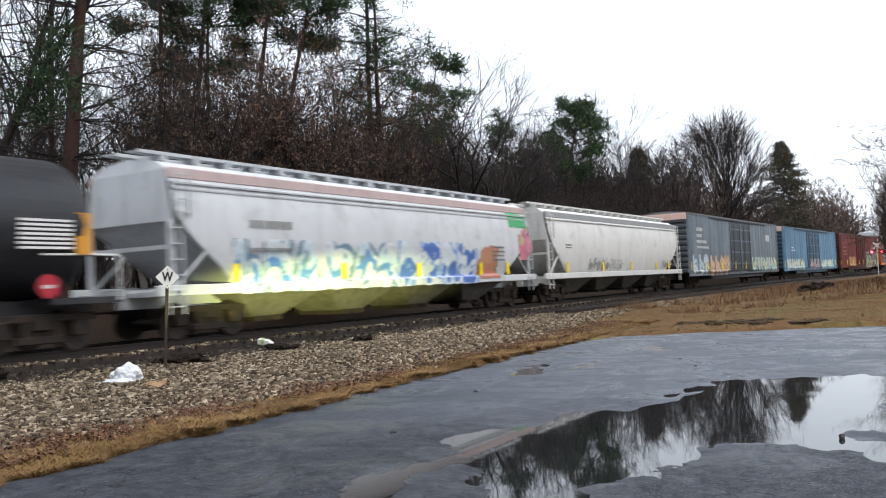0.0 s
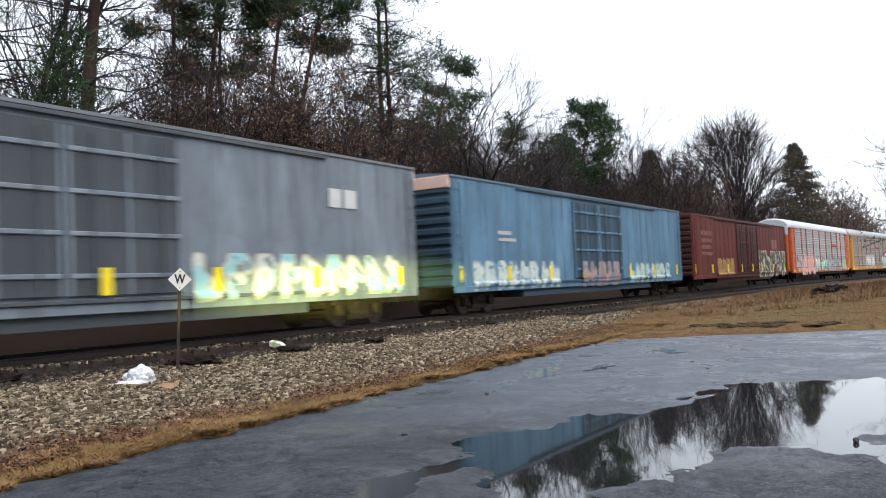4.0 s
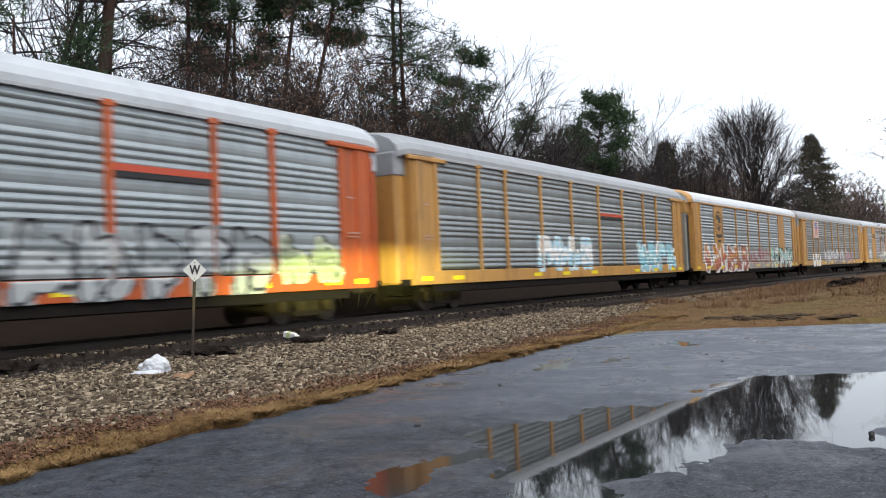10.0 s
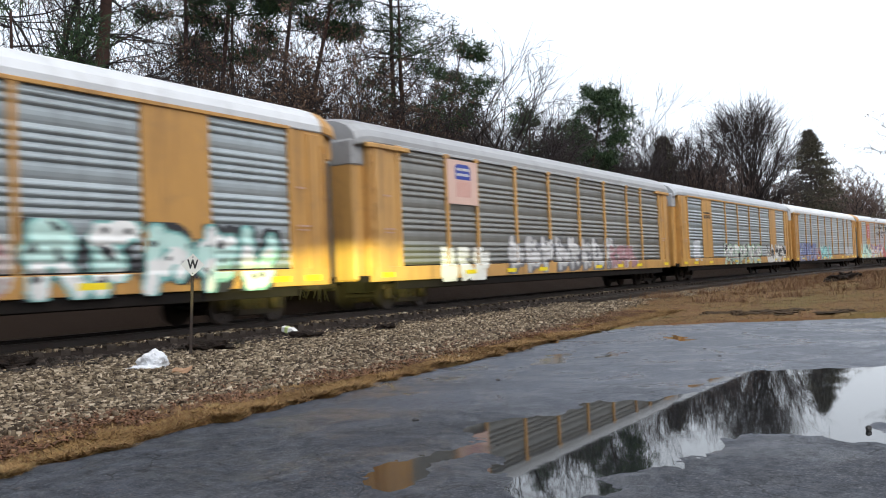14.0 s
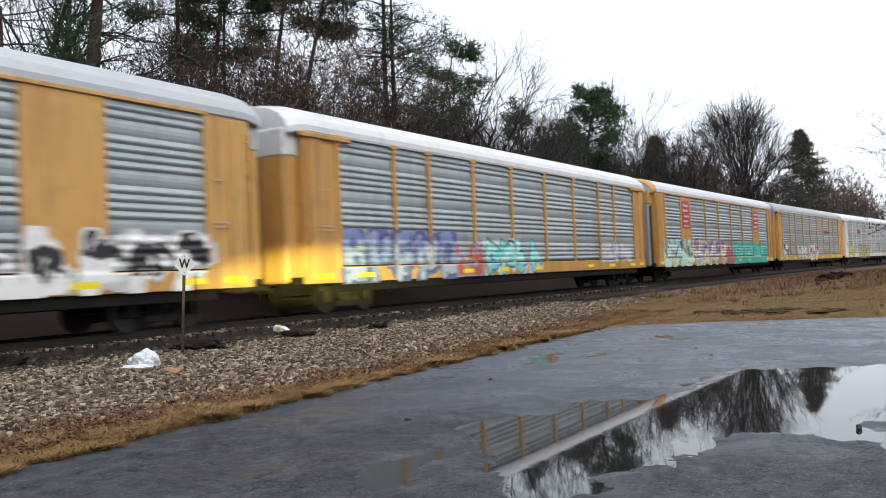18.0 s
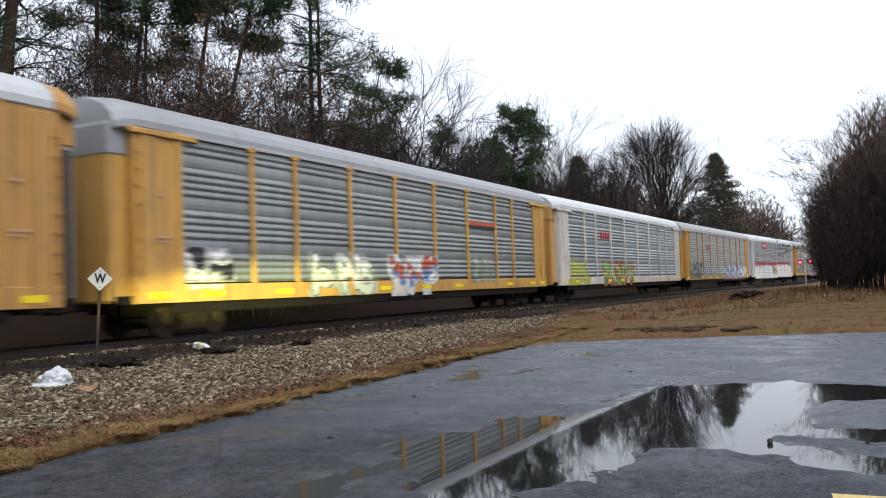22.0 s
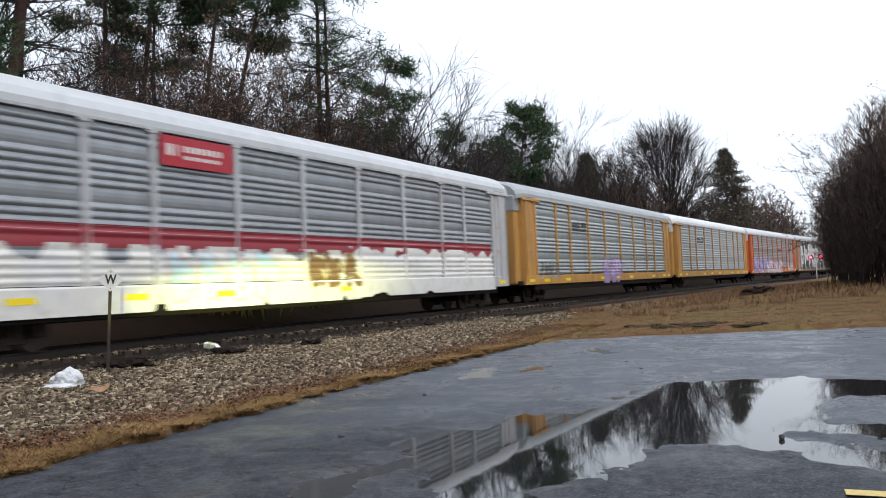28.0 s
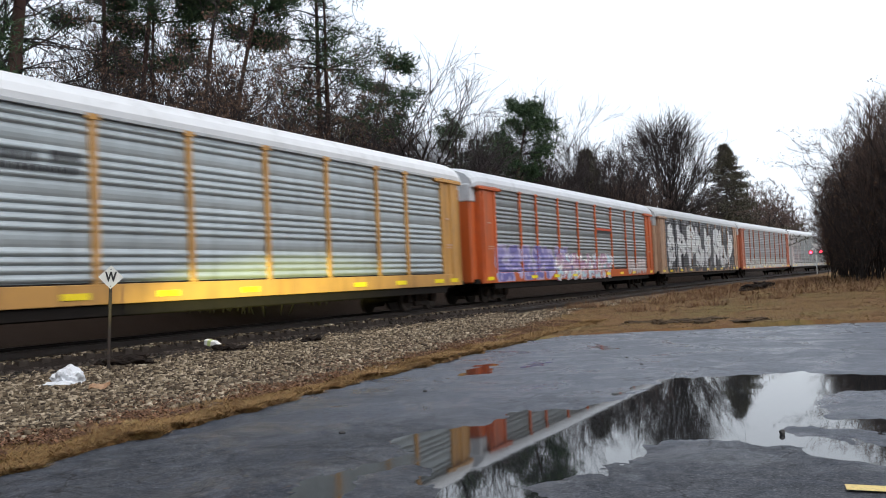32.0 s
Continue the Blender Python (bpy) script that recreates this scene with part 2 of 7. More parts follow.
def track_y(x):
    a = np.clip(x, 0, STRAIGHT)
    return NEAR - CURVE * a * a / 2 - (x - a > 0) * (x - a) * CURVE * STRAIGHT


def ground_z(x, y):
    lat = track_y(x) - y
    z = np.interp(lat, [-60, -14, -6.5, -3.4, -1.5, -1.2, 1.24, 1.36, 2.0, 2.8, 5, 9.3, 14, 40], [6.0, 1.8, 1.5, 0.2, 0.26, 0.35, 0.35, 0.22, 0.22, 0.21, 0.17, 0.03, 0.04, 0.06])
    z = z + 0.02 * waves(x, y, 2.2, 3) + 0.03 * waves(x, y, 11, 4) * (np.abs(lat) > 5)
    berm = np.exp(-(((x - 24.8) / 1.5) ** 2)) * smooth(8.0, 6.0, y) * smooth(0.0, 2.0, y) * 0.08
    lump = 0.18 * np.exp(-(((x - 52) / 2.4) ** 2 + ((y - 6.1) / 0.9) ** 2)) + 0.35 * smooth(30, 60, x) * smooth(8.5, 4, y)
    lot = smooth(-0.06, 0.10, depth_in(x, y, LOT) + 0.10 * waves(x, y, 1.1, 7))
    far = smooth(40, 300, np.hypot(x, y - 16)) * (np.abs(lat) > 6) * 0.3
    return (z + berm + lump + far) * (1 - lot) - 0.12 * lot


def grid_mesh(name, xs, ys, height, material, kind_label, kind="structure"):
    X, Y = np.meshgrid(xs, ys, indexing="ij")
    Z = height(X, Y)
    n, m = X.shape
    co = np.stack([X, Y, Z], -1).reshape(-1, 3)
    i = (np.arange(n - 1)[:, None] * m + np.arange(m - 1)[None, :]).reshape(-1)
    quads = np.stack([i, i + m, i + m + 1, i + 1], -1)
    me = bpy.data.meshes.new(name)
    fill_mesh(me, co, quads)
    me.materials.append(material)
    me.shade_smooth()
    return tagged(new(name, me), kind_label, "", "", kind)


def fill_mesh(me, co, faces):
    """Vertices and equal-sided faces from arrays."""
    co, faces = np.asarray(co, np.float32), np.asarray(faces, np.int32)
    k = faces.shape[1]
    me.vertices.add(len(co))
    me.vertices.foreach_set("co", co.ravel())
    me.loops.add(faces.size)
    me.loops.foreach_set("vertex_index", faces.ravel())
    me.polygons.add(len(faces))
    me.polygons.foreach_set("loop_start", np.arange(0, faces.size, k, dtype=np.int32))
    me.polygons.foreach_set("loop_total", np.full(len(faces), k, np.int32))
    me.update(calc_edges=True)
    me.validate()


def ground_material():
    m, nt, p, co = blank("ground_cover")
    sep = nt.nodes.new("ShaderNodeSeparateXYZ")
    nt.links.new(co, sep.inputs[0])
    x, y = sep.outputs[0], sep.outputs[1]
    curve = maths(nt, "MULTIPLY", maths(nt, "MULTIPLY", x, x), CURVE / 2)
    lat = maths(nt, "SUBTRACT", maths(nt, "SUBTRACT", NEAR, curve), y)
    wob = maths(nt, "MULTIPLY_ADD", noise_at(nt, co, 1.4, 5, 0.65), 2.6, -1.3)
    latw = maths(nt, "ADD", lat, wob)
    big = noise_at(nt, co, 3.5, 5, 0.6)
    mid = noise_at(nt, co, 0.5, 5, 0.65)
    fine = noise_at(nt, co, 0.045, 4, 0.7)
    cell = nt.nodes.new("ShaderNodeTexVoronoi")
    cell.inputs["Scale"].default_value = 22
    nt.links.new(co, cell.inputs["Vector"])
    sc = nt.nodes.new("ShaderNodeSeparateColor")
    nt.links.new(cell.outputs["Color"], sc.inputs[0])
    gravel = ramp(nt, sc.outputs[0], [(0, (0.03, 0.025, 0.02)), (0.5, (0.085, 0.068, 0.052)), (1, (0.19, 0.165, 0.135))])
    gravel = mix(nt, mid, gravel, (0.075, 0.05, 0.034))
    # track bed near black, with the shade under the cars put in
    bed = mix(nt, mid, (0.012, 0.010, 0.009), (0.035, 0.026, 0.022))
    straw = mix(nt, ramp(nt, fine, [(0.35, 0.0), (0.65, 1.0)]), (0.055, 0.030, 0.014), (0.25, 0.15, 0.055))
    straw = mix(nt, ramp(nt, mid, [(0.46, 0.0), (0.62, 0.7)]), straw, (0.10, 0.055, 0.026))
    straw = mix(nt, ramp(nt, noise_at(nt, co, 1.7, 6, 0.7, 0.8), [(0.42, 0.0), (0.66, 0.8)]), straw, (0.15, 0.07, 0.034))
    straw = mix(nt, ramp(nt, big, [(0.50, 0.0), (0.64, 0.7)]), straw, (0.125, 0.112, 0.036))
    # leaf-litter bank, its colour darkened for the shade of train and wood
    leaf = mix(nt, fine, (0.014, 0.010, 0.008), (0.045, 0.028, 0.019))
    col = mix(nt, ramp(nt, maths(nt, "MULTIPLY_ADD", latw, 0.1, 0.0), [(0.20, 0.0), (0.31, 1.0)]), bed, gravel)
    grass = maths(nt, "ADD", maths(nt, "MULTIPLY_ADD", latw, 0.1, 0.0), maths(nt, "MULTIPLY", ramp(nt, maths(nt, "MULTIPLY", x, 0.01), [(0.13, 0.0), (0.34, 1.0)]), 0.40))
    col = mix(nt, maths(nt, "MULTIPLY", ramp(nt, grass, [(0.66, 0.0), (0.76, 1.0)]), ramp(nt, mid, [(0.40, 0.25), (0.60, 1.0)])), col, mix(nt, fine, (0.05, 0.028, 0.017), (0.17, 0.085, 0.05)))
    col = mix(nt, ramp(nt, grass, [(0.83, 0.0), (0.92, 1.0)]), col, straw)
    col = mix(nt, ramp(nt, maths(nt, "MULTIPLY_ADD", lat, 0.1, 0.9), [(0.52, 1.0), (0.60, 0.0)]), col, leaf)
    nt.links.new(col, p.inputs["Base Color"])
    p.inputs["Roughness"].default_value = 0.85
    p.inputs["Specular IOR Level"].default_value = 0.12
    bump(nt, p, maths(nt, "ADD", cell.outputs["Distance"], maths(nt, "MULTIPLY", fine, 1.2)), 0.4, 0.02)
    return m


def asphalt_material():
    m, nt, p, co = blank("wet_asphalt")
    big = noise_at(nt, co, 2.6, 5, 0.6, 0.6)
    mid = noise_at(nt, co, 0.30, 6, 0.75, 0.4)
    sep = nt.nodes.new("ShaderNodeSeparateXYZ")
    nt.links.new(co, sep.inputs[0])
    # sky sheen on the farther asphalt, painted in as paler, bluer colour along x
    far_sheen = ramp(nt, maths(nt, "MULTIPLY_ADD", big, 0.30, maths(nt, "MULTIPLY", sep.outputs[0], 0.05)), [(0.50, 0.0), (0.72, 1.0)])
    grit = noise_at(nt, co, 0.02, 3, 0.75)
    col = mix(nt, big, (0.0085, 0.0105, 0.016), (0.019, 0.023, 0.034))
    col = mix(nt, far_sheen, col, mix(nt, big, (0.028, 0.036, 0.053), (0.065, 0.082, 0.118)))
    col = mix(nt, ramp(nt, mid, [(0.46, 0.0), (0.66, 0.7)]), col, (0.053, 0.061, 0.081))
    col = mix(nt, maths(nt, "MULTIPLY", ramp(nt, grit, [(0.4, 0.0), (0.65, 1.0)]), 0.55), col, (0.008, 0.0085, 0.0105))
    col = mix(nt, maths(nt, "MULTIPLY", ramp(nt, noise_at(nt, co, 0.034, 3, 0.7), [(0.56, 0.0), (0.66, 1.0)]), 0.85), col, (0.10, 0.104, 0.115))
    crack = nt.nodes.new("ShaderNodeTexVoronoi")
    crack.feature = "DISTANCE_TO_EDGE"
    crack.inputs["Scale"].default_value = 2.6
    w = nt.nodes.new("ShaderNodeMix")
    w.data_type = "VECTOR"
    w.inputs["Factor"].default_value = 0.34
    wn = nt.nodes.new("ShaderNodeTexNoise")
    wn.inputs["Scale"].default_value = 2.2
    wn.inputs["Detail"].default_value = 6
    nt.links.new(co, wn.inputs["Vector"])
    nt.links.new(co, w.inputs[4])
    nt.links.new(wn.outputs["Color"], w.inputs[5])
    nt.links.new(w.outputs[1], crack.inputs["Vector"])
    line = ramp(nt, crack.outputs["Distance"], [(0.006, 1.0), (0.026, 0.0)])
    line = maths(nt, "MULTIPLY", line, ramp(nt, noise_at(nt, co, 1.5, 4), [(0.47, 0.0), (0.58, 0.8)]))
    col = mix(nt, maths(nt, "MULTIPLY", line, 0.9), col, (0.015, 0.014, 0.014))
    litter = ramp(nt, noise_at(nt, co, 0.07, 2, 0.5), [(0.63, 0.0), (0.68, 1.0)])
    litter = maths(nt, "MULTIPLY", litter, ramp(nt, big, [(0.5, 0.0), (0.65, 1.0)]))
    col = mix(nt, maths(nt, "MULTIPLY", litter, 0.6), col, (0.13, 0.075, 0.045))
    nt.links.new(col, p.inputs["Base Color"])
    blotch = ramp(nt, noise_at(nt, co, 0.75, 6, 0.7, 0.9), [(0.36, 0.55), (0.62, 1.2)])
    film = ramp(nt, noise_at(nt, co, 1.1, 5, 0.62, 0.8), [(0.36, 0.32), (0.54, 0.62)])
    film = maths(nt, "SUBTRACT", film, maths(nt, "MULTIPLY", far_sheen, 0.2))
    r = maths(nt, "ADD", maths(nt, "MULTIPLY", grit, 0.14), film, clamp=True)
    nt.links.new(r, p.inputs["Roughness"])
    gloss = maths(nt, "MULTIPLY", maths(nt, "MULTIPLY_ADD", far_sheen, 0.26, 0.46), blotch)
    gloss = maths(nt, "MULTIPLY", gloss, maths(nt, "MULTIPLY_ADD", ramp(nt, grit, [(0.42, 0.0), (0.6, 1.0)]), -0.6, 1.25))
    gloss = maths(nt, "MULTIPLY", gloss, ramp(nt, noise_at(nt, co, 0.13, 5, 0.75, 0.3), [(0.38, 0.55), (0.62, 1.3)]))
    nt.links.new(maths(nt, "MULTIPLY", gloss, maths(nt, "MULTIPLY_ADD", line, -0.85, 1.0)), p.inputs["Specular IOR Level"])
    bump(nt, p, maths(nt, "ADD", maths(nt, "MULTIPLY", grit, 1.0), maths(nt, "MULTIPLY", mid, 2.0)), 0.8, 0.010)
    return m


def water_material(name="puddle_water", rough=0.03, ior=1.52, ripple=0.02):
    m, nt, p, co = blank(name)
    p.inputs["Base Color"].default_value = (0.012, 0.013, 0.014, 1)
    p.inputs["Roughness"].default_value = rough
    p.inputs["IOR"].default_value = ior
    p.inputs["Specular IOR Level"].default_value = 0.5
    bump(nt, p, noise_at(nt, co, 0.22, 2, 0.5), ripple, 0.01)
    return m


GROUND = ground_material()
ASPHALT = asphalt_material()
WATERMAT = water_material()
FILMMAT = water_material("water_film", 0.10, 1.45, 0.05)


def steps(*pieces):
    """Ordered grid lines: (from, to, spacing) one after another."""
    out = []
    for a, b, d in pieces:
        out += list(np.arange(a, b - d * 0.01, d))
    return np.array(out + [pieces[-1][1]])


def lot_z(x, y):
    z = 0.004 * waves(x, y, 1.7, 11) + 0.004
    d = depth_in(x, y, PUDDLE)
    for i in ISLANDS:
        d = np.minimum(d, -depth_in(x, y, i))
    for q in POOLS:
        d = np.maximum(d, depth_in(x, y, q))
    d = d + 0.10 * waves(x, y, 0.9, 21, 4) + 0.05 * waves(x, y, 0.31, 22, 3)
    z = np.minimum(z, WATER + np.clip(-0.045 * d, -0.03, 0.02))
    out = depth_in(x, y, LOT) + 0.10 * waves(x, y, 1.1, 7)
    return z - 0.14 * smooth(0.0, -0.25, out)


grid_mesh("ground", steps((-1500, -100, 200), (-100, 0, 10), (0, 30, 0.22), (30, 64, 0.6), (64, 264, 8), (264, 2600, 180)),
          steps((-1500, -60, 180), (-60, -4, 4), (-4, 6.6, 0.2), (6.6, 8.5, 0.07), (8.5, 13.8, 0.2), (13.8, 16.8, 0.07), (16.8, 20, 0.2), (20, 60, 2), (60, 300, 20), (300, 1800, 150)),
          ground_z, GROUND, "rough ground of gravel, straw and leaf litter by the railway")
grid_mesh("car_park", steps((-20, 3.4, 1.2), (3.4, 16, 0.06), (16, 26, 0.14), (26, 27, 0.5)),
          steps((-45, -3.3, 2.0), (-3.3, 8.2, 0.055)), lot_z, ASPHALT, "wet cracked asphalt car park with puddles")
w = link("puddle", [(5.0, -3.0, WATER), (14.2, -3.0, WATER), (14.2, 4.9, WATER), (6.85, 4.9, WATER), (6.85, 3.72, WATER), (5.0, 3.72, WATER)], [(0, 1, 2, 3, 4, 5)], WATERMAT)
tagged(w, "still shallow puddle of rainwater mirroring trees and sky", "puddle", "puddles", "structure")
for k, (x0, x1, y0, y1) in enumerate(((5.0, 6.849, 3.721, 4.9), (12.5, 15.0, 5.85, 6.85), (17.2, 19.2, 4.9, 6.0), (14.1, 15.3, 5.3, 5.84))):
    w = link("puddle", [(x0, y0, WATER), (x1, y0, WATER), (x1, y1, WATER), (x0, y1, WATER)], [(0, 1, 2, 3)], FILMMAT)
    tagged(w, "thin film of rainwater on the rough asphalt", "puddle", "puddles", "structure")


# ---- the track ----
def rail_run(name, s0, s1, lat, top, material, step=4.0, half=0.037, label="", lat_end=None):
    prof = [(-0.07, -0.17), (-0.07, -0.155), (-0.012, -0.14), (-0.012, -0.04), (-half, -0.03), (-half, -0.004), (-half + 0.006, 0), (half - 0.006, 0),
            (half, -0.004), (half, -0.03), (0.012, -0.04), (0.012, -0.14), (0.07, -0.155), (0.07, -0.17)]
    n = max(1, int((s1 - s0) / step))
    verts, faces = [], []
    for i in range(n + 1):
        s = s0 + (s1 - s0) * i / n
        l = lat if lat_end is None else lat + (lat_end - lat) * i / n
        for dy, dz in prof:
            verts.append(on_track(s, l - dy, top + dz))
    k = len(prof)
    for i in range(n):
        for j in range(k):
            faces.append((i * k + j, i * k + (j + 1) % k, (i + 1) * k + (j + 1) % k, (i + 1) * k + j))
    faces += [tuple(range(k)), tuple(reversed(range(n * k, n * k + k)))]
    return tagged(link(name, verts, faces, material), label, "rail", "", "structure")


rail_run("rail", -260, 760, 0.755, RAIL, RAILTOP, label="worn brown steel running rail on ties")
rail_run("rail", -260, 760, -0.755, RAIL, RAILTOP, label="worn brown steel running rail on ties")
rail_run("siding_rail", 30.5, 95, 3.85, 0.37, RAILTOP, label="rusty rail of a disused siding in gravel", lat_end=2.75)
rail_run("siding_rail", 30.5, 95, 3.35, 0.38, RAILTOP, label="rusty rail of a disused siding in gravel", lat_end=2.3)
TIMBER = surface("tie_timber", (0.045, 0.036, 0.03), 0.8, 0, 0.4, 0.5, 0.02, 0.5, dirt=(0.11, 0.09, 0.075), dirt_amount=0.5, stretch=(1, 0.2, 1), spec=0.12)


# ---- the train: each car is built from its front coupling (x = 0) backwards; the side that shows is y < 0, z = 0 is the rail top ----
CARS = []             # (car, its place in the train, length, wheelsets)


def start_car(name, label, offset, length, category="freight car", group="cars of the train"):
    e = thing(name, label, category, group)
    return e, (offset, length)


def wheelset_mesh():
    bm = bmesh.new()
    for y in (-0.76, 0.76):
        s = 1 if y > 0 else -1
        for r, a, b in ((0.455, 0.0, 0.03), (0.42, -0.11, 0.0), (0.12, -0.14, 0.05)):
            rod(bm, (0, y - s * a, 0), (0, y - s * b, 0), r, 28)
        for q in range(6):
            a = q * math.pi / 3
            rod(bm, (0.27 * math.cos(a), y + s * 0.09, 0.27 * math.sin(a)), (0.27 * math.cos(a), y + s * 0.118, 0.27 * math.sin(a)), 0.045, 6)
    rod(bm, (0, -0.95, 0), (0, 0.95, 0), 0.08, 12)
    me = bpy.data.meshes.new("wheelset")
    bm.to_mesh(me)
    bm.free()
    me.materials.append(WHEEL)
    return me


def bogie_mesh():
    bm = bmesh.new()
    for y in (-0.98, 0.98):
        box(bm, -0.55, 0.55, y - 0.07, y + 0.07, 0.18, 0.34, 0.02)
        box(bm, -1.25, 1.25, y - 0.06, y + 0.06, 0.62, 0.78, 0.02)
        for q in (-1, 1):
            box(bm, q * 0.89 - 0.16, q * 0.89 + 0.16, y - 0.09, y + 0.09, 0.30, 0.66, 0.03)
            box(bm, q * 0.36 - 0.06, q * 0.36 + 0.06, y - 0.07, y + 0.07, 0.3, 0.68, 0.01)
        for q in (-0.18, 0, 0.18):
            rod(bm, (q, y, 0.32), (q, y, 0.6), 0.075, 8)
    box(bm, -0.22, 0.22, -1.1, 1.1, 0.45, 0.72, 0.02)
    me = bpy.data.meshes.new("bogie")
    bm.to_mesh(me)
    bm.free()
    me.materials.append(STEEL)
    return me


WHEELMESH, BOGIEMESH = wheelset_mesh(), bogie_mesh()


def running_gear(car, length, inset):
    sets = []
    for x in (inset, length - inset):
        b = new("bogie", BOGIEMESH)
        b.parent = car
        b.location = (x, 0, 0)
        b["label"] = "dark cast steel bogie"
        for q in (-0.89, 0.89):
            w = new("wheelset", WHEELMESH)
            w.parent = b
            w.location = (q, 0, 0.42)
            sets.append(w)
    for x, s in ((0.02, 1), (length - 0.02, -1)):
        bm = bmesh.new()
        box(bm, min(x, x + s * 1.0), max(x, x + s * 1.0), -0.12, 0.12, 0.72, 0.95, 0.03)
        box(bm, min(x, x + s * 0.22), max(x, x + s * 0.22), -0.2, 0.2, 0.68, 1.0, 0.05)
        part("coupler", bm, STEEL, car)
    return sets


def ladder(car, x, width, z0, z1, y, material, n=8):
    bm = bmesh.new()
    for q in (x, x + width):
        box(bm, q - 0.02, q + 0.02, y - 0.05, y - 0.02, z0, z1)
    for i in range(n):
        z = z0 + (z1 - z0) * (i + 0.5) / n
        box(bm, x, x + width, y - 0.06, y - 0.03, z - 0.015, z + 0.015)
    part("ladder", bm, material, car)


def plate(name, x0, x1, z0, z1, y, material, car, label="", thick=0.012):
    return part(name, boxes((x0, x1, y - thick, y, z0, z1)), material, car, label)


def bars(car, rows, y, material, name="lettering"):
    """Writing too blurred to read: each row is (x0, x1, z, height)."""
    bm = bmesh.new()
    rng = random.Random(len(rows) * 7 + int(rows[0][0] * 10))
    for x0, x1, z, h in rows:
        x = x0
        while x < x1 - 0.02:
            w = min(x1 - x, h * (0.5 + 0.5 * rng.random()))
            box(bm, x, x + w, y - 0.008, y, z, z + h)
            x += w + h * 0.4
    return tagged(part(name, bm, material, car), kind="stuff")


BAYS = [2.43, 5.15, 7.08, 9.94, 12.79, 15.71, 18.56, 21.42, 23.35, 26.07]
SIDE, EAVE, DECK = 1.52, 5.02, 1.30


def corrugated(y):
    """The side sheets: bands of four rounded ribs between plain, slightly bellied strips."""
    prof = [(y, DECK)]
    z = DECK + 0.05
    while z < EAVE - 0.2:
        for _ in range(4):
            if z < EAVE - 0.26:
                prof += [(y, z), (y - 0.020, z + 0.018), (y - 0.041, z + 0.045), (y - 0.048, z + 0.075), (y - 0.042, z + 0.105), (y - 0.018, z + 0.14)]
            z += 0.18
        if z < EAVE - 0.3:
            prof += [(y, z), (y + 0.006, z + 0.008), (y - 0.008, z + 0.07), (y - 0.016, z + 0.16), (y - 0.012, z + 0.25), (y, z + 0.31)]
        z += 0.34
    prof.append((y, EAVE - 0.08))
    return prof


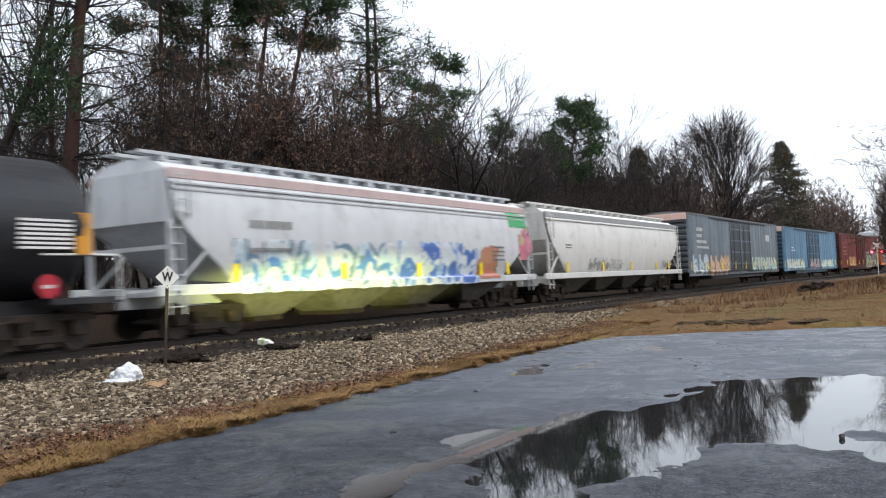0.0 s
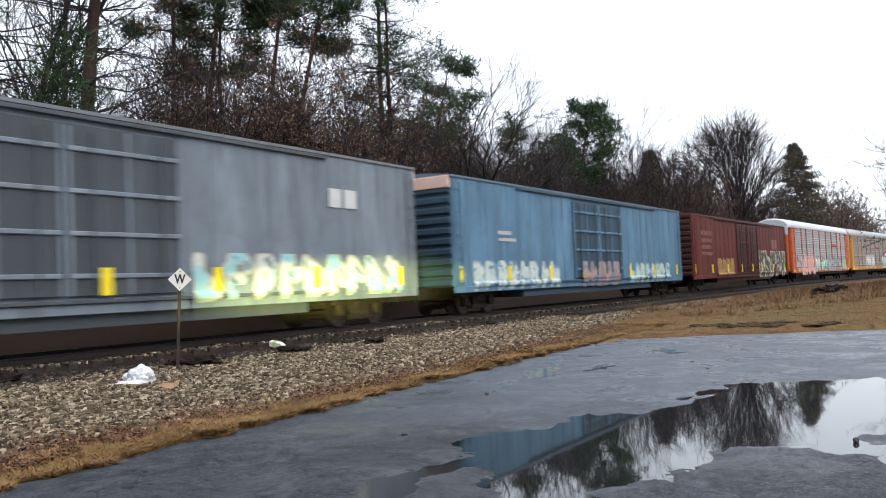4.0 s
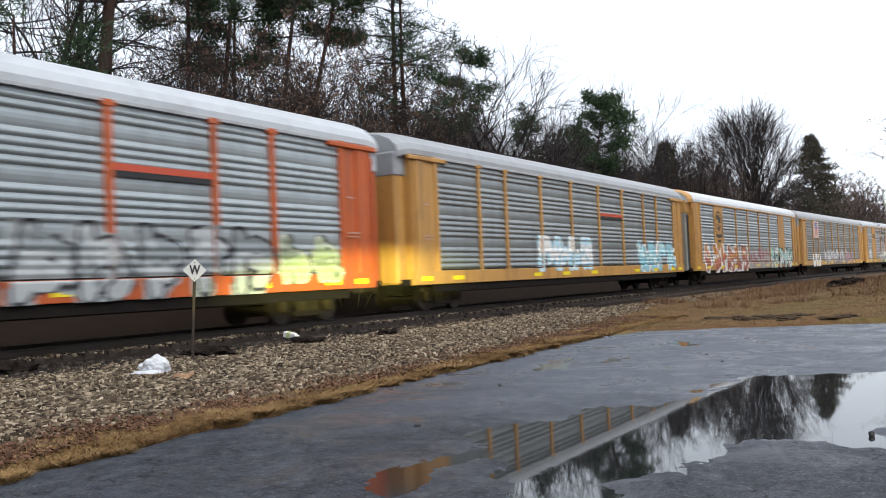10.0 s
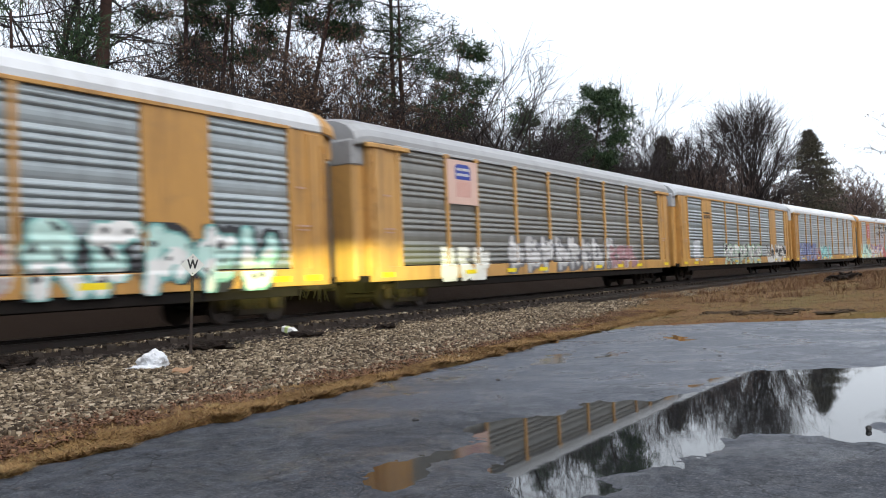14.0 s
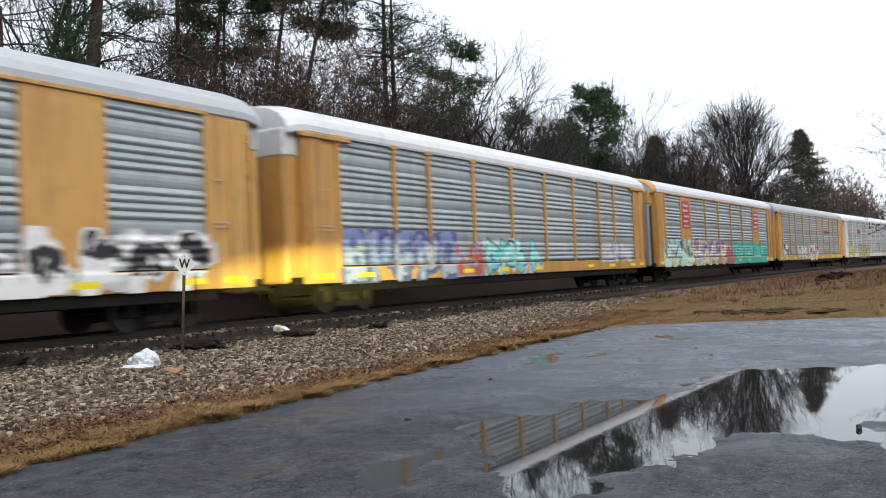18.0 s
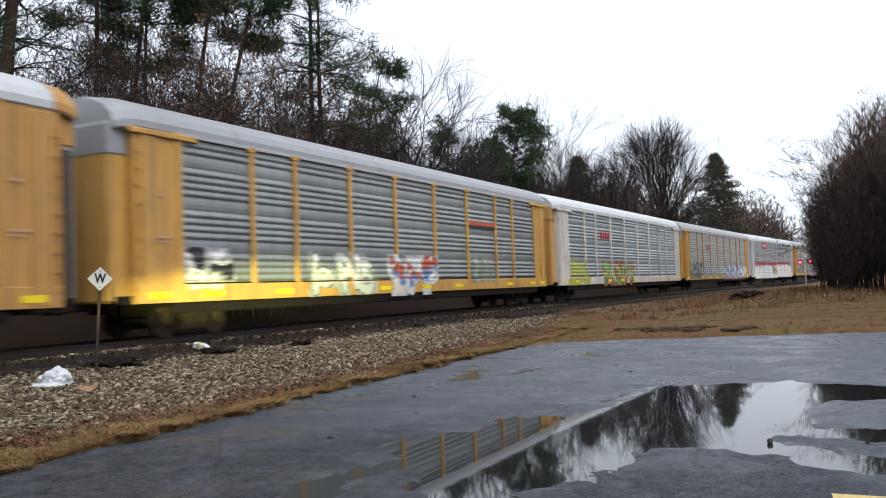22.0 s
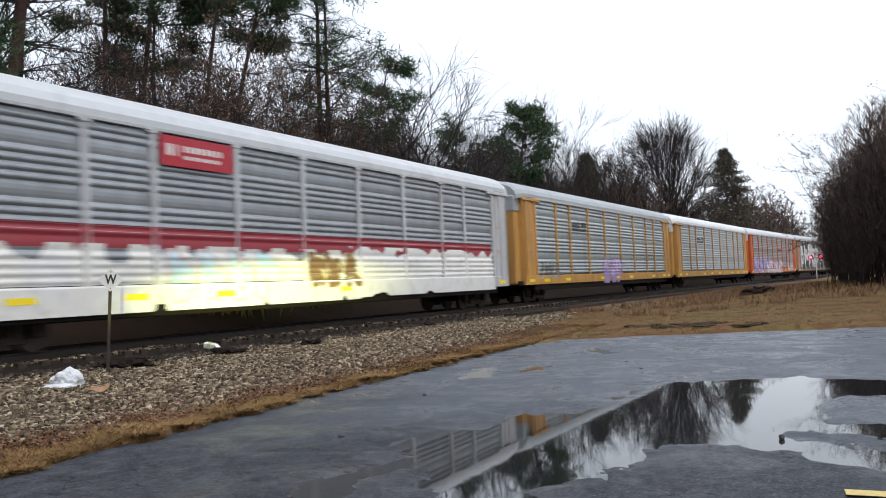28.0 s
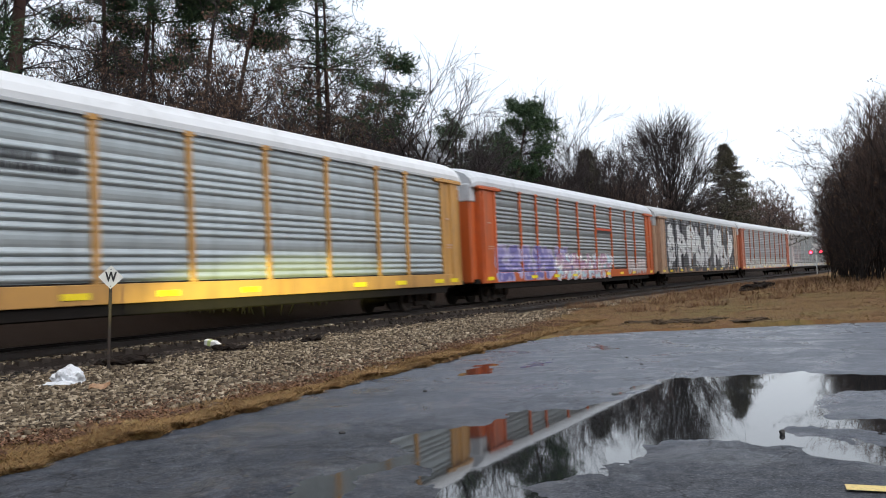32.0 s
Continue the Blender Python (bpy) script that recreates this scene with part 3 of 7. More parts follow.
def spray(name, x0, x1, z0, z1, seed, fills, line, solid, skin, car, coat):
    """Spray paint that follows the car's side: abstract thick strokes with an outline, or a rolled block of colour."""
    h = 0.043
    rng = np.random.RandomState(int(seed * 10))
    X, Z = np.meshgrid(np.arange(x0 - 0.15, x1 + 0.15, h), np.arange(z0 - 0.05, z1 + 0.05, h), indexing="ij")
    H, W = z1 - z0, x1 - x0
    fills = [np.array(f) for f in fills]
    line = np.array(line)
    near = 99.0 * np.ones(X.shape)
    pick = np.zeros(X.shape, int)
    ragged = 0.09 * H * waves(X, Z, 1.1, int(seed * 7) % 1000, 2)
    if solid:
        edge = np.minimum(np.minimum(X - x0, x1 - X) - 0.05, np.minimum(Z - z0 + 0.2, z1 - Z - 0.04)) + 2.0 * ragged * (solid < 2)
        blend = np.clip(0.5 + 0.6 * waves(X, Z, 2.0, int(seed * 3) % 1000, 2), 0, 1)[..., None]
        colour = fills[0] * (1 - blend) + fills[-1] * blend
        colour = np.where((edge < 0.05)[..., None], line, colour)
        painted = edge > 0
    else:
        n = max(2, int(round(W / (0.88 * H))))
        pitch = W / n
        for i in range(n):
            cx = x0 + pitch * (i + 0.5)
            a = 0.46 * pitch
            lean = rng.uniform(-0.18, 0.18)
            strokes = []
            spine = rng.uniform(-0.75, -0.35)
            strokes.append([(spine, -0.9), (spine + rng.uniform(-0.1, 0.2), 0.85)])
            for _ in range(rng.randint(2, 4)):
                q0 = rng.uniform(0, 2 * math.pi)
                bow, r0, m = rng.uniform(1.8, 4.2), rng.uniform(0.35, 0.62), 6
                ox, oz = rng.uniform(-0.25, 0.35), rng.choice([-0.42, 0.0, 0.42])
                strokes.append([(ox + r0 * 1.15 * math.cos(q0 + bow * e / m), oz + r0 * 0.95 * math.sin(q0 + bow * e / m)) for e in range(m + 1)])
            if rng.rand() < 0.6:
                strokes.append([(rng.uniform(-0.6, 0), rng.uniform(-0.2, 0.9)), (rng.uniform(0.3, 0.95), rng.uniform(-0.95, 0.2))])
            best = 99.0 * np.ones(X.shape)
            for pts in strokes:
                for (ax, az), (bx, bz) in zip(pts, pts[1:]):
                    ax, bx = cx + a * (ax + lean * az), cx + a * (bx + lean * bz)
                    az, bz = (z0 + z1) / 2 + 0.44 * H * az, (z0 + z1) / 2 + 0.44 * H * bz
                    dx, dz = bx - ax, bz - az
                    k = np.clip(((X - ax) * dx + (Z - az) * dz) / (dx * dx + dz * dz + 1e-9), 0, 1)
                    best = np.minimum(best, np.hypot(X - ax - k * dx, Z - az - k * dz))
            pick = np.where(best < near, i, pick)
            near = np.minimum(near, best)
        near = near + 0.25 * ragged
        stroke, rim = 0.115 * H, 0.055 * H
        main = fills[:max(1, len(fills) - 1)]
        sweep = np.clip((Z - z0) / H * 1.3 - 0.15 + 0.25 * waves(X, Z, 1.3, int(seed * 5) % 1000, 2), 0, 0.999)
        at = np.floor(sweep * len(main) + 0.6 * (pick % 2)).astype(int) % len(main)
        colour = np.array(main)[at]
        gleam = (waves(X, Z, 0.7, int(seed * 11) % 1000, 2) > 0.8) & (near < stroke * 0.7)
        colour = np.where(gleam[..., None], fills[-1], colour)
        colour = np.where((near > stroke)[..., None], line, colour)
        colour = np.where((near > stroke + rim)[..., None], fills[-1], colour)
        painted = near < stroke + rim + 0.05 * H + 0.9 * ragged
    n, m = X.shape
    i = (np.arange(n - 1)[:, None] * m + np.arange(m - 1)[None, :]).reshape(-1)
    quads = np.stack([i, i + m, i + m + 1, i + 1], -1)
    quads = quads[painted.reshape(-1)[quads].sum(1) >= 3]
    if not len(quads):
        return
    used, quads = np.unique(quads, return_inverse=True)
    co = np.stack([X, skin(X, Z) - 0.004 * coat, Z], -1).reshape(-1, 3)[used]
    me = bpy.data.meshes.new(name)
    fill_mesh(me, co, quads.reshape(-1, 4))
    rgba = np.ones((len(used), 4), np.float32)
    rgba[:, :3] = colour.reshape(-1, 3)[used]
    me.color_attributes.new("paint", "FLOAT_COLOR", "POINT").data.foreach_set("color", rgba.ravel())
    me.materials.append(SPRAY)
    me.shade_smooth()
    ob = new(name, me)
    ob.parent = car
    ob["label"] = "spray-painted graffiti"


def spray_material():
    m, nt, p, co = blank("spray_paint")
    a = nt.nodes.new("ShaderNodeAttribute")
    a.attribute_name = "paint"
    col = mix(nt, maths(nt, "MULTIPLY", ramp(nt, noise_at(nt, co, 0.5, 5, 0.7, 0.5), [(0.5, 0.0), (0.8, 1.0)]), 0.35), a.outputs["Color"], (0.10, 0.09, 0.08))
    nt.links.new(col, p.inputs["Base Color"])
    p.inputs["Roughness"].default_value = 0.5
    return m


SPRAY = spray_material()


def spray_all(car, tags, skin):
    for coat, (x0, x1, z0, z1, seed, fills, line, *more) in enumerate(tags, 1):
        spread = max(max(f[c] for f in fills) - min(f[c] for f in fills) for c in range(3))
        block = 2 if more and more[0] == 0.0 else 1 if spread < 0.09 else 0
        spray("graffiti", x0, x1, z0, z1, seed, fills, line, block, skin, car, coat)


def carrier_skin(solid):
    prof = corrugated(-SIDE + 0.04)
    pz, py = [z for y, z in prof], [y for y, z in prof]

    def skin(x, z):
        y = np.interp(z, pz, py)
        for i, a in enumerate(BAYS):
            y = np.where(np.abs(x - a) < (0.09 if not solid else 0.08), -SIDE - 0.045, y)
        if solid:
            for i in (1, 7):
                y = np.where((x > BAYS[i]) & (x < BAYS[i + 1]), -SIDE - 0.012, y)
        y = np.where((x < BAYS[0]) | (x > BAYS[-1]), -SIDE - 0.001, y)
        return np.where(z < DECK + 0.01, -1.561, y)
    return skin


def car_carrier(k, label, frame_rgb, roof_rgb, sheet_rgb, tags, solid=False, ends=None, chord=None, signs=(), stripe=(), white_caps=True, arched=False, seed=0):
    """A covered car carrier, 28.5 m; k counts from the first one."""
    L = 28.5
    car, place = start_car("car_carrier", label, (k - 2) * L, L)
    spray_all(car, tags, carrier_skin(solid))
    frame_m = car_paint("carrier_frame_paint", frame_rgb, 0.5, 0, (0.13, 0.065, 0.035), 0.6, 0.18)
    sheet_m = car_paint("carrier_side_sheet", sheet_rgb, 0.40, 0.5, (0.12, 0.115, 0.11), 0.35, 0.16, True)
    roof_m = car_paint("carrier_roof", tuple(0.76 * c for c in roof_rgb), 0.45, 0.1, (0.45, 0.44, 0.43), 0.25, 0.08)
    chord_m = frame_m if solid else (car_paint("carrier_chord", chord or (0.42, 0.44, 0.45), 0.5, 0.2, (0.2, 0.2, 0.2), 0.3))
    half = [(-1.56, EAVE - 0.02), (-1.56, EAVE + 0.14), (-1.47, EAVE + 0.34), (-1.2, EAVE + 0.57), (-0.8, EAVE + 0.72), (-0.35, EAVE + 0.80), (0, EAVE + 0.82)]
    arch = half + [(-y, z) for y, z in reversed(half[:-1])]
    arch += [(y * 0.985, z - 0.03) for y, z in reversed(arch)]
    n = len(arch)
    rings = [(0.52, 0.93, -0.12), (0.75, 0.98, -0.05), (1.15, 1, 0), (9.9, 1, 0), (18.6, 1, 0), (27.35, 1, 0), (27.75, 0.98, -0.05), (27.98, 0.93, -0.12)]
    verts = [(x, y * f, z + d) for x, f, d in rings for y, z in arch]
    faces = [(i * n + j, i * n + (j + 1) % n, (i + 1) * n + (j + 1) % n, (i + 1) * n + j) for i in range(len(rings) - 1) for j in range(n)]
    e = len(verts) - n
    faces += [tuple(range(n // 2)), tuple(e + i for i in reversed(range(n // 2)))]
    link("roof", verts, faces, roof_m, car, "curved pale sheet-metal roof", False)
    for y in (-1, 1):
        part("top_chord", boxes((2.4, 26.1, y * 1.545 - 0.03, y * 1.545 + 0.03, EAVE - 0.09, EAVE + 0.0), bevel=0.01), chord_m, car)
        # solid near-black strip stands for the dark gap above the sill
        part("deck_gap", boxes((2.44, 26.06, y * 1.50 - 0.035, y * 1.50 + 0.035, DECK + 0.002, DECK + 0.038)), UNDER, car)
        part("side_sill", boxes((1.0, 27.5, y * 1.51 - 0.05, y * 1.51 + 0.05, 0.86, DECK), bevel=0.012), frame_m, car)
        part("under_frame", boxes((2.2, 26.3, y * 1.44 - 0.05, y * 1.44 + 0.05, 0.60, 0.855), bevel=0.012), UNDER, car)
    part("floor_deck", boxes((0.6, 27.9, -1.42, 1.42, 0.86, 1.05), (2.0, 26.5, -0.35, 0.35, 0.55, 0.87)), UNDER, car)
    prof = corrugated(-SIDE + 0.04)
    for i, (a, b) in enumerate(zip(BAYS, BAYS[1:])):
        if solid and i in (1, 7):
            part("side_plate", boxes((a, b, -SIDE - 0.01, -SIDE + 0.03, DECK, EAVE - 0.08), bevel=0.008), frame_m, car)
        else:
            swept(prof, a + 0.02, b - 0.02, "side_panel", sheet_m, car)
    for i, a in enumerate(BAYS):
        w = 0.09 if not solid else 0.07
        if solid and i in (1, 2, 7, 8):
            continue
        bm = boxes((a - w, a + w, -SIDE - 0.045, -SIDE + 0.03, DECK - 0.05, EAVE - 0.05), bevel=0.01)
        if not solid:
            box(bm, a - w * 1.9, a + w * 1.9, -SIDE - 0.06, -SIDE + 0.0, EAVE - 0.16, EAVE - 0.02, 0.01)
        part("side_post", bm, frame_m, car)
    swept([(-y, z) for y, z in prof], BAYS[0], BAYS[-1], "far_side", sheet_m, car)
    part("inner_deck", boxes((2.0, 26.5, -1.4, 1.4, 3.0, 3.08)), STEEL, car)
    end_m = frame_m if ends is None else car_paint("carrier_end_paint", ends, 0.5, 0, (0.2, 0.12, 0.06), 0.4, 0.15)
    door_m = end_m if not arched else car_paint("carrier_door_paint", (0.33, 0.34, 0.32), 0.5, 0.2, (0.1, 0.09, 0.08), 0.4, 0.2)
    for s, x0 in ((1, 0.0), (-1, L)):
        if arched:
            rim = [(x0 + s * x, y * f, z + d) for x, f, d in ((0.50, 0.945, -0.10), (0.74, 0.99, -0.035), (1.16, 1.01, 0.012)) for y, z in arch]
            link("end_arch", rim, [(i * n + j, i * n + (j + 1) % n, (i + 1) * n + (j + 1) % n, (i + 1) * n + j) for i in range(2) for j in range(n)], frame_m, car, "tan arched hood over the end")
            # shade of the end door's recess, made as a black box
            part("recess_shade", boxes((x0 + s * 0.72 - 0.14, x0 + s * 0.72 + 0.14, -1.36, 1.36, 0.95, EAVE - 0.8), bevel=0.02), BLACK, car, "dark recess of the end door")

        def span(a, b):
            return (x0 + s * a, x0 + s * b) if s > 0 else (x0 - b, x0 - a)
        a, b = span(1.0, 2.43)
        bm = boxes((a, b, -SIDE, SIDE, 0.86, EAVE), bevel=0.02)
        a, b = span(1.25, 1.75)
        box(bm, a, b, -SIDE - 0.05, SIDE + 0.05, 0.9, EAVE - 0.12, 0.02)
        part("end_housing", bm, frame_m, car)
        a, b = span(0.48, 1.0)
        bm = boxes((a, b, -1.32, 1.32, 0.9, EAVE - 0.05), bevel=0.06)
        part("end_door", bm, door_m, car)
        a, b = span(0.46, 1.02)
        part("end_cap", boxes((a, b, -1.36, 1.36, EAVE - 0.75, EAVE + 0.04), bevel=0.06), roof_m if white_caps else end_m, car)
        if not solid:
            a, b = span(0.85, 3.0)
            part("hood", boxes((a, b, -SIDE - 0.10, -SIDE + 0.02, EAVE - 0.20, EAVE - 0.06), bevel=0.02), frame_m, car)
        a, b = span(1.02, 1.22)
        ladder(car, a, 0.2 if s > 0 else 0.2, 1.0, EAVE - 0.4, -SIDE, frame_m, 9)
        a, b = span(1.6, 2.25)
        bars(car, [(a, b - 0.1, 2.4, 0.05), (a, b - 0.2, 2.3, 0.04), (a, b - 0.3, 3.4, 0.05)], -SIDE - 0.052, TAN)
        a, b = span(1.4, 2.0)
        plate("reflector", a, b, 0.98, 1.13, -1.565, REFLECT, car)
    for i, x in enumerate((3.2, 6.1, 9.0, 11.6, 14.5, 17.2, 19.8, 22.4, 25.2)):
        if (i + seed) % 4 != 3:
            plate("reflector", x, x + 0.7, 0.98, 1.12, -1.562, REFLECT, car)
    for x0, x1, z0, z1, material in stripe:
        plate("stripe", x0, x1, z0, z1, -SIDE - 0.004, material, car, thick=0.02)
        plate("stripe", x0, x1, z0 - 0.13, z0 - 0.005, -SIDE - 0.004, BLACK, car, thick=0.02)
    for x0, x1, z0, z1, material in signs:
        plate("sign_plate", x0, x1, z0, z1, -SIDE - 0.05, material, car, thick=0.02)
    sets = running_gear(car, L, 3.4)
    CARS.append((car, *place, sets))
    return car


YEL = (0.50, 0.265, 0.072)
ORA = (0.50, 0.10, 0.02)
GAL = (0.39, 0.435, 0.45)
GALD = (0.30, 0.325, 0.33)
WH, BK = (0.78, 0.78, 0.76), (0.02, 0.02, 0.025)
TEAL, MINT, PINK = (0.16, 0.55, 0.56), (0.35, 0.68, 0.58), (0.62, 0.30, 0.32)


def all_carriers():
    car_carrier(1, "orange-framed car carrier with galvanised side sheets and graffiti", ORA, (0.66, 0.70, 0.74), GAL,
                [(3.0, 6.0, 1.15, 2.45, 1.2, [(0.4, 0.42, 0.42), BK, GAL], GAL), (4.7, 10.4, 0.7, 2.5, 2.1, [(0.70, 0.40, 0.36), (0.62, 0.33, 0.30), (0.72, 0.62, 0.58)], (0.55, 0.22, 0.2)),
                 (10.6, 16.2, 1.0, 2.35, 3.3, [MINT, (0.45, 0.70, 0.66), WH, BK], BK), (16.4, 23.3, 0.9, 2.45, 4.4, [(0.42, 0.45, 0.46), (0.22, 0.25, 0.26), (0.36, 0.39, 0.40)], BK), (23.4, 26.0, 1.1, 2.3, 4.9, [(0.42, 0.5, 0.30), (0.25, 0.30, 0.2), (0.10, 0.12, 0.08)], (0.6, 0.62, 0.5))],
                stripe=[(18.65, 21.35, 3.55, 3.70, WARN)], seed=1)
    car_carrier(2, "tan-framed car carrier with dull galvanised sheets and pale blue graffiti", YEL, (0.42, 0.44, 0.46), GALD,
                [(9.6, 14.8, 1.2, 2.6, 5.2, [(0.45, 0.68, 0.78), WH, (0.25, 0.5, 0.62)], WH), (20.5, 26.0, 1.0, 2.5, 6.6, [(0.30, 0.58, 0.66), (0.45, 0.72, 0.76), WH], (0.2, 0.4, 0.5))],
                stripe=[(15.9, 18.5, 3.6, 3.75, WARN)], seed=2)
    c = car_carrier(3, "yellow car carrier with a round dark emblem and long red graffiti", YEL, (0.80, 0.82, 0.84), GAL,
                    [(3.0, 12.5, 0.75, 2.5, 7.1, [(0.34, 0.10, 0.06), (0.42, 0.13, 0.07), (0.62, 0.27, 0.08), WH], WH), (12.6, 18.5, 0.9, 2.3, 8.2, [(0.42, 0.40, 0.38), (0.36, 0.16, 0.17), (0.5, 0.5, 0.46)], (0.35, 0.2, 0.2)),
                     (18.6, 25.6, 0.85, 2.35, 9.3, [WH, (0.50, 0.72, 0.66), BK], (0.2, 0.45, 0.42))], solid=True, chord=YEL, white_caps=False, arched=True, seed=0)
    emblem(c, 6.1, 3.75)
    c = car_carrier(4, "tan car carrier with dirty ribbed sheets and a shield sign", (0.55, 0.31, 0.10), (0.43, 0.44, 0.45), (0.27, 0.27, 0.25),
                    [(4.6, 7.8, 0.8, 1.9, 10.4, [WH, (0.66, 0.64, 0.60)], WH), (9.2, 19.6, 0.95, 2.35, 11.6, [(0.5, 0.5, 0.5), (0.62, 0.62, 0.62), (0.12, 0.12, 0.13)], (0.2, 0.2, 0.21)),
                     (19.0, 22.4, 1.0, 2.0, 12.2, [(0.4, 0.22, 0.24), (0.5, 0.45, 0.45)], (0.25, 0.12, 0.14))], signs=[(5.15, 7.05, 3.35, 4.85, CREAM)], seed=3)
    shield(c, 6.1)
    c = car_carrier(5, "tan car carrier with wide side plates and pale green graffiti", (0.56, 0.31, 0.09), (0.56, 0.59, 0.62), GAL,
                    [(3.2, 4.6, 1.2, 2.4, 13.5, [(0.62, 0.65, 0.68)], (0.62, 0.65, 0.68)), (9.3, 18.5, 0.9, 2.2, 14.1, [(0.5, 0.5, 0.5), (0.42, 0.44, 0.44), WH, BK], (0.55, 0.80, 0.58)),
                     (20.1, 26.2, 0.9, 2.2, 15.3, [WH, BK, (0.55, 0.55, 0.55)], WH)], solid=True, chord=YEL, seed=1)
    bars(c, [(5.5, 6.7, 3.75, 0.22), (5.5, 6.7, 4.05, 0.10)], -SIDE - 0.012, BLACK, "emblem")
    car_carrier(6, "tan-framed car carrier with blue, red and turquoise graffiti", YEL, (0.82, 0.83, 0.84), GAL,
                [(2.3, 8.8, 0.85, 2.35, 16.2, [(0.30, 0.34, 0.52), (0.18, 0.24, 0.46), (0.08, 0.10, 0.30)], (0.05, 0.06, 0.14)), (8.4, 10.4, 0.9, 2.0, 17.4, [(0.45, 0.08, 0.06), (0.40, 0.09, 0.08), (0.2, 0.3, 0.5)], (0.35, 0.3, 0.35)),
                 (10.5, 15.1, 0.9, 2.2, 18.6, [(0.16, 0.58, 0.60), (0.35, 0.70, 0.68), (0.6, 0.65, 0.62)], BK), (21.5, 25.5, 1.2, 2.1, 19.6, [(0.5, 0.52, 0.55), (0.3, 0.34, 0.36)], (0.4, 0.42, 0.44))], seed=2)
    c = car_carrier(7, "tan car carrier with red sign plates and turquoise and purple graffiti", YEL, (0.70, 0.73, 0.77), GAL,
                    [(2.1, 7.3, 0.85, 2.35, 20.1, [(0.42, 0.68, 0.60), (0.52, 0.74, 0.66), (0.08, 0.16, 0.16), WH], (0.30, 0.60, 0.52)), (7.5, 14.5, 0.85, 2.45, 21.7, [(0.40, 0.32, 0.50), (0.70, 0.70, 0.74), (0.20, 0.14, 0.30), (0.70, 0.40, 0.09)], (0.45, 0.68, 0.62)),
                     (15.6, 25.6, 0.85, 2.3, 22.4, [(0.05, 0.42, 0.38), (0.06, 0.47, 0.42)], (0.10, 0.5, 0.42)), (14.3, 16.0, 0.85, 2.0, 22.8, [(0.45, 0.10, 0.10), (0.42, 0.12, 0.12)], (0.5, 0.3, 0.3)), (16.5, 24.6, 1.15, 2.05, 22.9, [(0.20, 0.62, 0.52), (0.14, 0.55, 0.46), (0.05, 0.40, 0.36)], (0.03, 0.28, 0.26))], solid=True, chord=YEL, white_caps=False, arched=True, seed=0)
    red_sign(c, 6.1)
    red_sign(c, 22.4)
    car_carrier(8, "tan-framed car carrier with small white and grey graffiti", (0.57, 0.32, 0.08), (0.42, 0.44, 0.47), (0.31, 0.335, 0.34),
                [(2.5, 4.4, 1.2, 2.2, 23.3, [WH, BK, (0.5, 0.5, 0.5)], (0.3, 0.3, 0.3)), (7.7, 11.4, 0.9, 2.2, 24.2, [(0.55, 0.60, 0.56), WH, (0.42, 0.45, 0.43)], (0.12, 0.13, 0.12)), (12.3, 15.8, 0.8, 2.2, 25.2, [(0.66, 0.62, 0.56), (0.12, 0.20, 0.45), (0.45, 0.10, 0.05), WH], (0.4, 0.45, 0.5)),
                 (18.7, 21.0, 1.2, 2.2, 26.2, [(0.18, 0.22, 0.18), (0.4, 0.44, 0.42)], (0.2, 0.24, 0.2))], stripe=[(18.65, 21.35, 3.55, 3.70, WARN)], seed=1)
    c = car_carrier(9, "pale grey car carrier with lime and green graffiti", (0.66, 0.63, 0.60), (0.78, 0.81, 0.84), GAL,
                    [(2.3, 5.7, 0.9, 2.25, 27.1, [(0.42, 0.44, 0.08), (0.38, 0.40, 0.10)], (0.32, 0.28, 0.06)), (8.1, 14.6, 0.75, 2.2, 28.9, [(0.10, 0.30, 0.10), (0.48, 0.50, 0.14), (0.22, 0.42, 0.18), (0.34, 0.04, 0.03)], (0.36, 0.05, 0.035))], ends=(0.55, 0.30, 0.09), white_caps=False, seed=2)
    bars(c, [(7.9, 9.7, 3.55, 0.42)], -SIDE - 0.004, RED, "lettering")
    c = car_carrier(10, "tan-ended car carrier with dark and blue graffiti", (0.54, 0.29, 0.06), (0.44, 0.45, 0.46), (0.38, 0.40, 0.40),
                    [(2.3, 6.9, 1.0, 2.3, 29.7, [(0.04, 0.06, 0.05), (0.22, 0.28, 0.26), (0.1, 0.13, 0.12)], (0.05, 0.06, 0.06)), (6.4, 14.0, 1.1, 2.0, 30.3, [(0.25, 0.27, 0.27), (0.36, 0.38, 0.38), (0.08, 0.08, 0.09)], (0.3, 0.32, 0.32)), (15.2, 24.9, 0.8, 2.1, 31.2, [(0.14, 0.28, 0.50), (0.45, 0.62, 0.75), (0.10, 0.18, 0.40)], (0.5, 0.10, 0.12)), (23.6, 26.0, 1.0, 2.0, 32.4, [WH, BK], (0.4, 0.4, 0.4))], seed=3)
    bars(c, [(8.2, 9.8, 3.75, 0.16), (8.4, 9.6, 3.5, 0.2)], -SIDE - 0.004, RED, "lettering")
